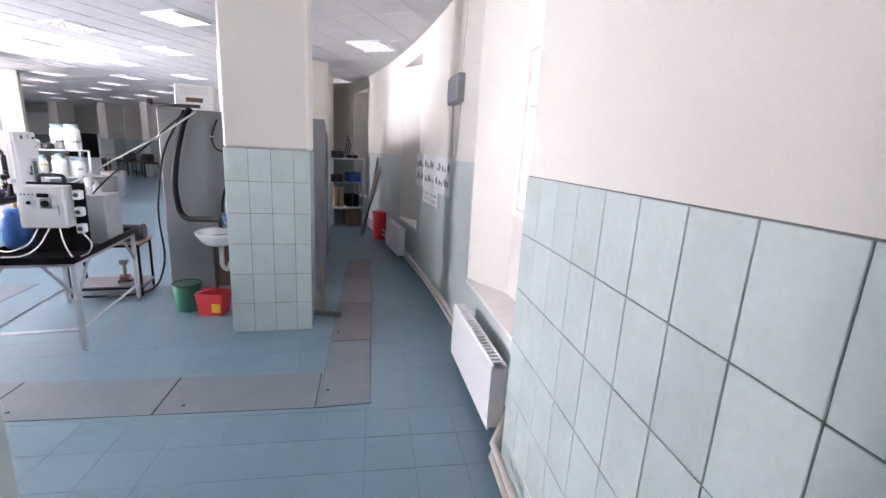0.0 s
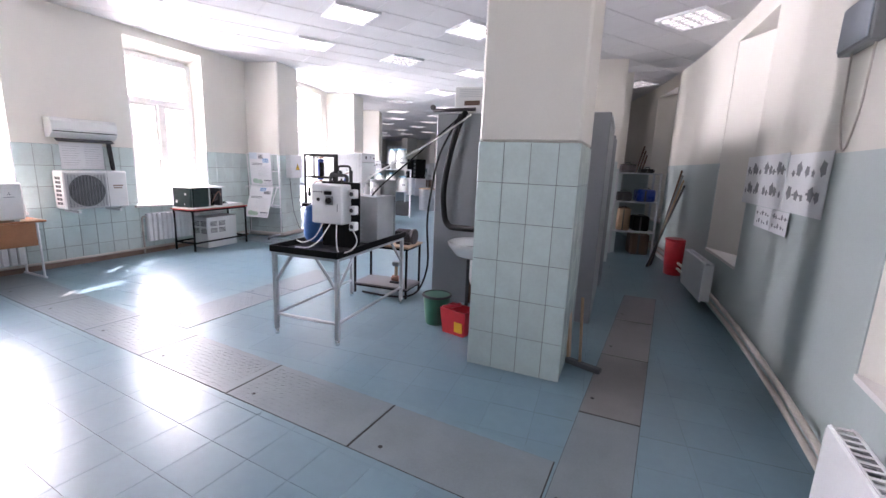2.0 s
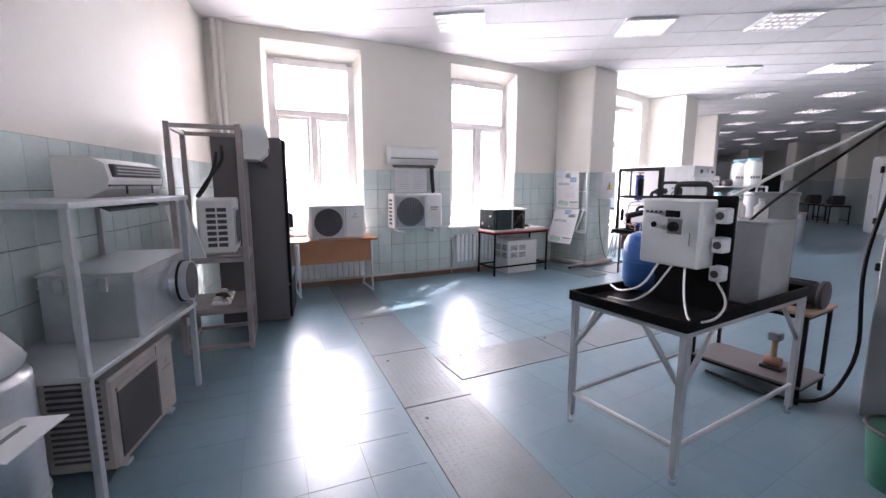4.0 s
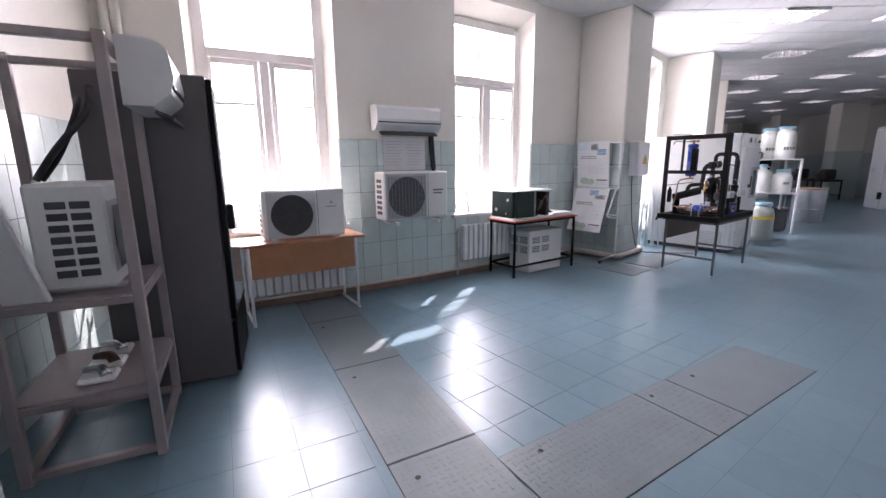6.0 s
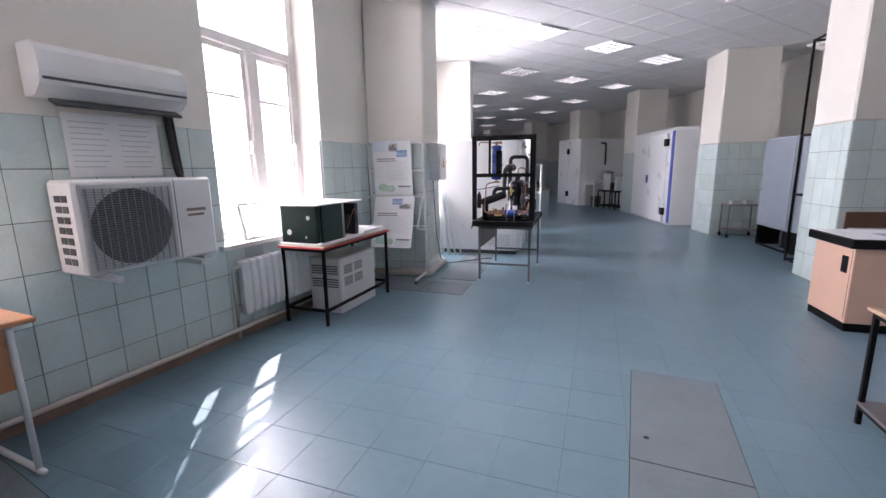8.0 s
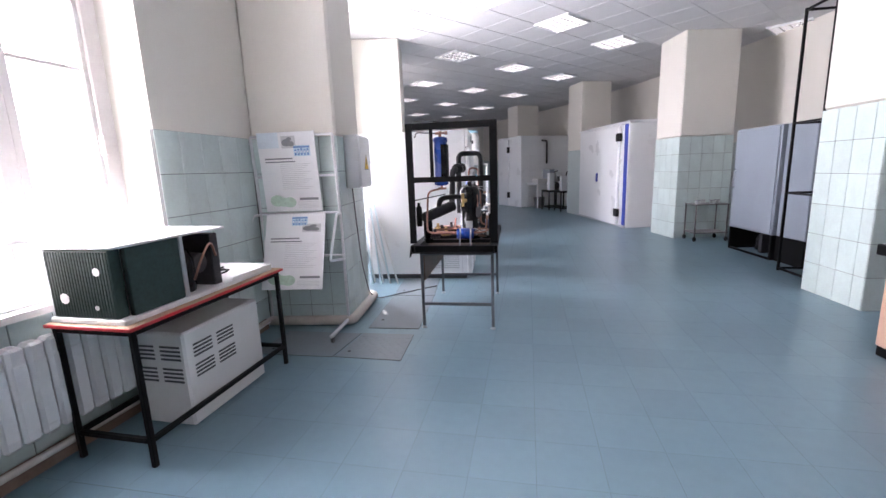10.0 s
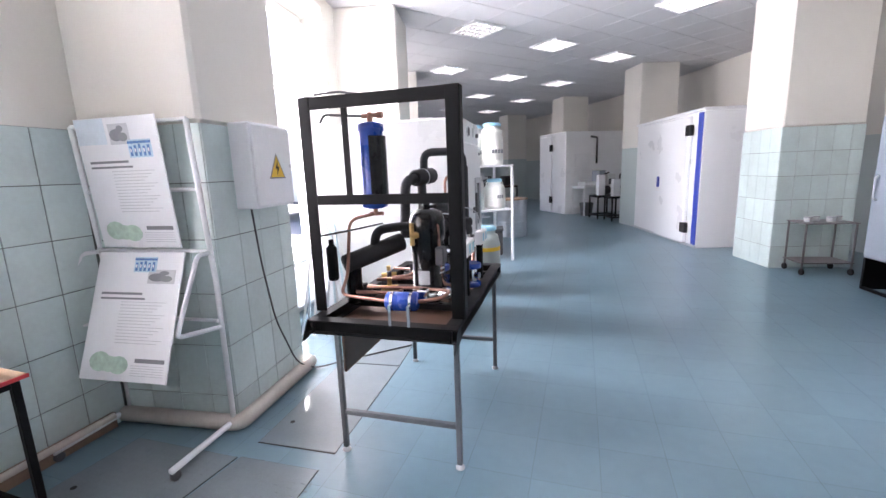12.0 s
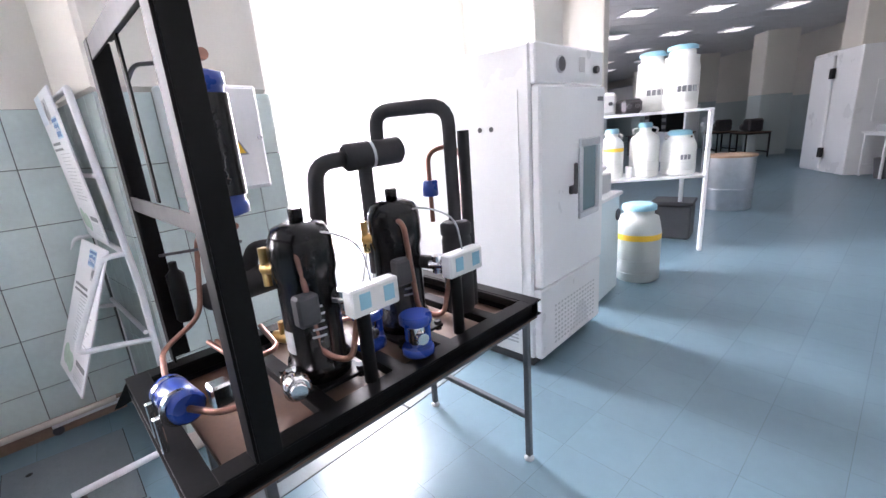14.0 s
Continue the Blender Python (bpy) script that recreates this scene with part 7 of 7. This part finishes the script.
TR = pose(-2.56, 12.66, 0, 0, 0, 12)
trl = thing("trolley", TR, "small rusty steel trolley on castors with jars on top", "trolley")
for x in (0, 0.52):
    for y in (0, 0.34):
        lg = part("leg", Mesh().tube([(x, y, 0.06), (x, y, 0.62)], 0.012, 8), M_BROWNGREY, trl)
        part("castor", Mesh().cyl((x - 0.014, y, 0.04), (x + 0.014, y, 0.04), 0.04, 14, 0.004), M_RUBBER, lg)
for z in (0.14, 0.62):
    part("shelf_board", box(-0.02, -0.02, z, 0.54, 0.36, z + 0.015, 0.003), M_BROWNGREY, trl)
for i in range(4):
    j = thing("jar", TR @ pose(0.08 + 0.12 * i, 0.12 + 0.08 * (i % 2), 0.636), "small pale jar on the trolley", "jar", "jars on the trolley")
    part("body", Mesh().lathe([(0.04, 0), (0.045, 0.05)], 14), M_ACGREY, j)
    part("lid", Mesh().lathe([(0.046, 0.051), (0.046, 0.062)], 14), M_GREY, j)

# cold rooms
C1 = pose(-3.44, 14.3, 0, 0, 0, 18.2)
c1 = thing("cold_room", C1, "white walk-in cold room with a hinged door and blue corner strip", "cold room")
CL, CD, CH = 2.72, 1.6, 2.18
part("body", box(0, 0, 0, CD, CL, CH, 0.012), M_CHAMBER, c1)
part("top_trim", box(-0.012, -0.012, CH + 0.001, CD, CL + 0.012, CH + 0.05, 0.006), M_WHITE, c1)
part("corner_strip", box(-0.02, 0.0, 0.05, -0.001, 0.13, CH - 0.02, 0.006), M_STRIPE, c1, "blue plastic corner strip")
dr_ = part("door", box(-0.07, 0.32, 0.04, -0.003, 1.42, CH - 0.05, 0.012), M_CHAMBER, c1)
for z in (0.22, 1.82):
    part("hinge", box(-0.09, 0.24, z, -0.02, 0.40, z + 0.17, 0.01), M_RUBBER, dr_)
part("handle", box(-0.10, 1.30, 0.95, -0.07, 1.38, 1.15, 0.012), M_STRIPE, dr_)
part("panel_joint", box(-0.003, 1.5, 0.03, 0.001, 1.506, CH - 0.02, 0), M_ACGREY, c1)
part("base_trim", box(-0.02, -0.02, 0, -0.001, CL, 0.04, 0.003), M_ALU, c1)
C2 = pose(-6.05, 19.3, 0, 0, 0, 37.5)
c2 = thing("cold_room", C2, "white walk-in cold room with a door hung on black hinges", "cold room")
part("body", box(0, 0, 0, 2.3, 1.52, 2.38, 0.012), M_CHAMBER, c2)
d2 = part("door", box(-0.05, 0.75, 0.04, -0.003, 1.45, 2.3, 0.012), M_CHAMBER, c2)
for z in (0.3, 1.85):
    part("hinge", box(-0.08, 0.68, z, -0.02, 0.80, z + 0.2, 0.01), M_RUBBER, d2)
part("wall_panel", box(0.3, -0.02, 1.0, 0.8, -0.001, 1.75, 0.004), M_WHITE, c2)
part("pipe", Mesh().tube([(1.0, -0.04, 1.45), (1.0, -0.04, 2.2), (0.8, -0.04, 2.22)], 0.03, 8, 0.05), M_FOAM, c2)
lt = thing("laboratory_table", C2 @ pose(0.15, -0.72, 0), "white laboratory table with instruments beside the cold room", "table")
table_frame(lt, 0.05, 0.05, 1.15, 0.6, 0.80, 0.018, M_WHITE, ((0.2, "b"),))
part("tabletop", box(0, 0, 0.802, 1.2, 0.65, 0.83, 0.004), M_WHITE, lt)
for i, (x, w, h, m_) in enumerate(((0.1, 0.4, 0.12, M_ACGREY), (0.55, 0.22, 0.42, M_BLUEGREY), (0.85, 0.25, 0.3, M_ACWHITE))):
    o = thing("desktop_instrument", C2 @ pose(0.15 + x, -0.6, 0.831), ("flat grey instrument on the laboratory table", "blue-grey upright instrument on the laboratory table", "white instrument on the laboratory table")[i], "instrument")
    part("case", box(0, 0, 0, w, 0.35, h, 0.012), m_, o)
    part("front_panel", box(0.02, -0.003, 0.02, w - 0.02, 0.001, h * 0.6, 0), M_DARKGREY if i else M_PALEINK, o)
wb = thing("waste_basket", C2 @ pose(0.35, -0.55, 0), "dark grey waste basket under the laboratory table", "bin")
part("body", Mesh().lathe([(0.15, 0), (0.19, 0.36), (0.17, 0.365)], 20), M_DARKGREY, wb)
for k, (x, y, a) in enumerate(((-4.75, 17.75, 24), (-5.1, 18.2, 30))):
    o = thing("test_rig", pose(x, y, 0, 0, 0, a), "dark machinery with white boxes on a black frame", "test rig", "test rigs")
    table_frame(o, 0, 0, 0.5, 0.45, 0.6, 0.018, M_BLACK, ((0.1, "fblr"),))
    part("machine", Mesh().cyl((0.1, 0.22, 0.74), (0.42, 0.22, 0.74), 0.12, 16, 0.02), M_TERRA, o)
    part("control_case", box(0.02, 0.02, 0.62, 0.2, 0.16, 1.05 + 0.1 * k, 0.008), M_WHITE, o)
    part("pipe", Mesh().tube([(0.3, 0.3, 0.85), (0.3, 0.3, 1.15), (0.45, 0.3, 1.2)], 0.02, 8, 0.05), M_FOAM, o)
    part("base_board", box(-0.02, -0.02, 0.601, 0.52, 0.47, 0.618, 0.003), M_BLACK, o)

# far end of the hall
for a, r, lab in ((40.5, 27.4, "dark bench with machinery by the far wall"), (43.8, 27.3, "dark bench with machinery by the far wall")):
    q = at(r, a)
    o = thing("machine_bench", pose(q.x, q.y, 0, 0, 0, a), lab, "bench", "far benches")
    table_frame(o, 0, 0, 0.6, 1.0, 0.7, 0.02, M_BLACK, ((0.15, "lr"),))
    part("tabletop", box(-0.03, -0.03, 0.701, 0.63, 1.03, 0.73, 0.004), M_BROWNWOOD, o)
    part("machine", box(0.1, 0.15, 0.731, 0.5, 0.55, 1.1, 0.05), M_TERRA, o)
    part("motor", Mesh().cyl((0.3, 0.6, 0.86), (0.3, 0.95, 0.86), 0.12, 16, 0.02), M_TERRA, o)
q = at(26.6, 46.5)
fd = thing("long_desk", pose(q.x, q.y, 0, 0, 0, 47), "long brown wooden desk at the far end", "desk")
part("desktop", box(-1.6, 0, 0.72, 0.6, 0.7, 0.75, 0.005), M_BROWNWOOD, fd)
part("front_panel", box(-1.55, 0.03, 0.3, 0.55, 0.05, 0.719, 0.003), M_BROWNWOOD, fd)
for x in (-1.5, 0.5):
    part("leg", box(x - 0.02, 0.05, 0, x + 0.02, 0.65, 0.719, 0.003), M_BLACK, fd)
q = at(27.4, 49.4)
wc = thing("white_cabinet", pose(q.x, q.y, 0, 0, 0, 50), "white upright cabinet with a dark window beside the far doorway", "cabinet")
part("body", box(0, 0, 0, 0.6, 0.8, 1.7, 0.01), M_CHAMBER, wc)
part("door_window", box(-0.005, 0.25, 0.9, -0.001, 0.5, 1.4, 0.001), M_DARKGLASS, wc)
q = at(28.85, 65.2)
wbd = thing("whiteboard", pose(q.x, q.y, 1.7, 0, 0, 65.2 - 90), "large white projection board on the far wall", "whiteboard")
part("frame", box(-1.3, -0.03, -0.02, 1.3, -0.002, 1.32, 0.005), M_ALU, wbd)
part("surface", box(-1.26, -0.036, 0.02, 1.26, -0.0305, 1.28, 0.001), M_PAPER, wbd)
for k, (r, a) in enumerate(((25.2, 40.5), (24.9, 42.0))):
    q = at(r, a)
    o = thing("equipment_tower", pose(q.x, q.y, 0, 0, 0, a), "tall dark equipment tower on a white base", "equipment")
    part("base", box(0, 0, 0, 0.6, 0.6, 0.9, 0.01), M_WHITE, o)
    part("tower", box(0.03, 0.03, 0.901, 0.57, 0.57, 1.9, 0.02), M_BLACK, o)
    for j in range(4):
        part("slot", box(-0.002 + 0.03, 0.1, 1.0 + 0.2 * j, 0.032, 0.5, 1.1 + 0.2 * j, 0.001), M_GREY, o)
fan = thing("pedestal_fan", pose(-8.3, 18.5, 0, 0, 0, 40), "grey pedestal fan standing in the hall", "fan")
part("base", Mesh().lathe([(0.2, 0), (0.2, 0.02), (0.03, 0.05)], 20), M_ALU, fan)
part("pole", Mesh().cyl((0, 0, 0.05), (0, 0, 1.05), 0.015, 10), M_ALU, fan)
part("motor", Mesh().cyl((0, -0.04, 1.15), (0, 0.12, 1.15), 0.05, 14, 0.01), M_ACGREY, fan)
gc_ = Mesh()
for r in (0.06, 0.12, 0.18):
    gc_.tube([(r * math.cos(k * math.pi / 12), -0.06, 1.15 + r * math.sin(k * math.pi / 12)) for k in range(25)], 0.004, 5)
for k in range(12):
    gc_.tube([(0, -0.07, 1.15), (0.18 * math.cos(k * math.pi / 6), -0.06, 1.15 + 0.18 * math.sin(k * math.pi / 6))], 0.002, 4)
part("cage", gc_, M_ALU, fan)
for k in range(3):
    a = 2 * math.pi * k / 3
    part("blade", Mesh().add([(0.02 * math.cos(a), -0.03, 1.15 + 0.02 * math.sin(a)), (0.15 * math.cos(a - 0.4), -0.04, 1.15 + 0.15 * math.sin(a - 0.4)), (0.16 * math.cos(a + 0.2), -0.02, 1.15 + 0.16 * math.sin(a + 0.2)), (0.03 * math.cos(a + 1), -0.02, 1.15 + 0.03 * math.sin(a + 1))], [(0, 1, 2, 3)]), M_ACGREY, fan)

# ---- tiles of walls and floor ----
for job in tile_jobs:
    lay_tiles(*job)

PITCH = 0.305
half = PITCH / 2 - 0.0011
ftile = box(-half, -half, -0.012, half, half, 0.0, 0.0006).data("floor_tile", M_FLOOR)
wide = PITCH / 2 - 0.0006
ftile_top = Mesh().add([(-wide, -wide, 0), (wide, -wide, 0), (wide, wide, 0), (-wide, wide, 0)], [(0, 1, 2, 3)])
rest = Mesh()
singles = 0
for zone, deg, ox, oy in (("south", -4.6, -3.28, 2.514), ("north", 4.0, -5.352, 4.452)):
    zm = pose(ox, oy, 0, 0, 0, deg)
    for i in range(-90, 60):
        for j in range(-40, 110):
            c = zm @ Vector((PITCH * (i + 0.5), PITCH * (j + 0.5), 0))
            off = c.y - strip_y(c.x) - 0.25
            if off > 0.2 and zone == "south" or off < -0.3 and zone == "north":
                continue
            r, a = polar(c.x, c.y)
            if not (R_IN - 0.2 < r < R_OUT + 0.2 and A_START < a < A_END):
                continue
            if c.y < 2.06 - 0.254 * (c.x + 7.14) - 0.3 and c.x < -0.8:
                continue
            lift = -0.0012 if zone == "north" and off < 0.8 else 0.0
            near = -5.0 < c.x < 0.9 and 1.2 < c.y < 3.2 or -6.9 < c.x < -4.2 and 3.4 < c.y < 6.0
            if near and singles < 300:
                ob = new("floor_tile", ftile)
                ob.parent = floor
                ob.matrix_basis = pose(c.x, c.y, lift, 0, 0, deg)
                singles += 1
            else:
                rest.add(ftile_top.v, ftile_top.f, False, pose(c.x, c.y, lift, 0, 0, deg))
ob = part("floor_tiles", rest, M_FLOOR, floor)
tagged(ob, kind="stuff")
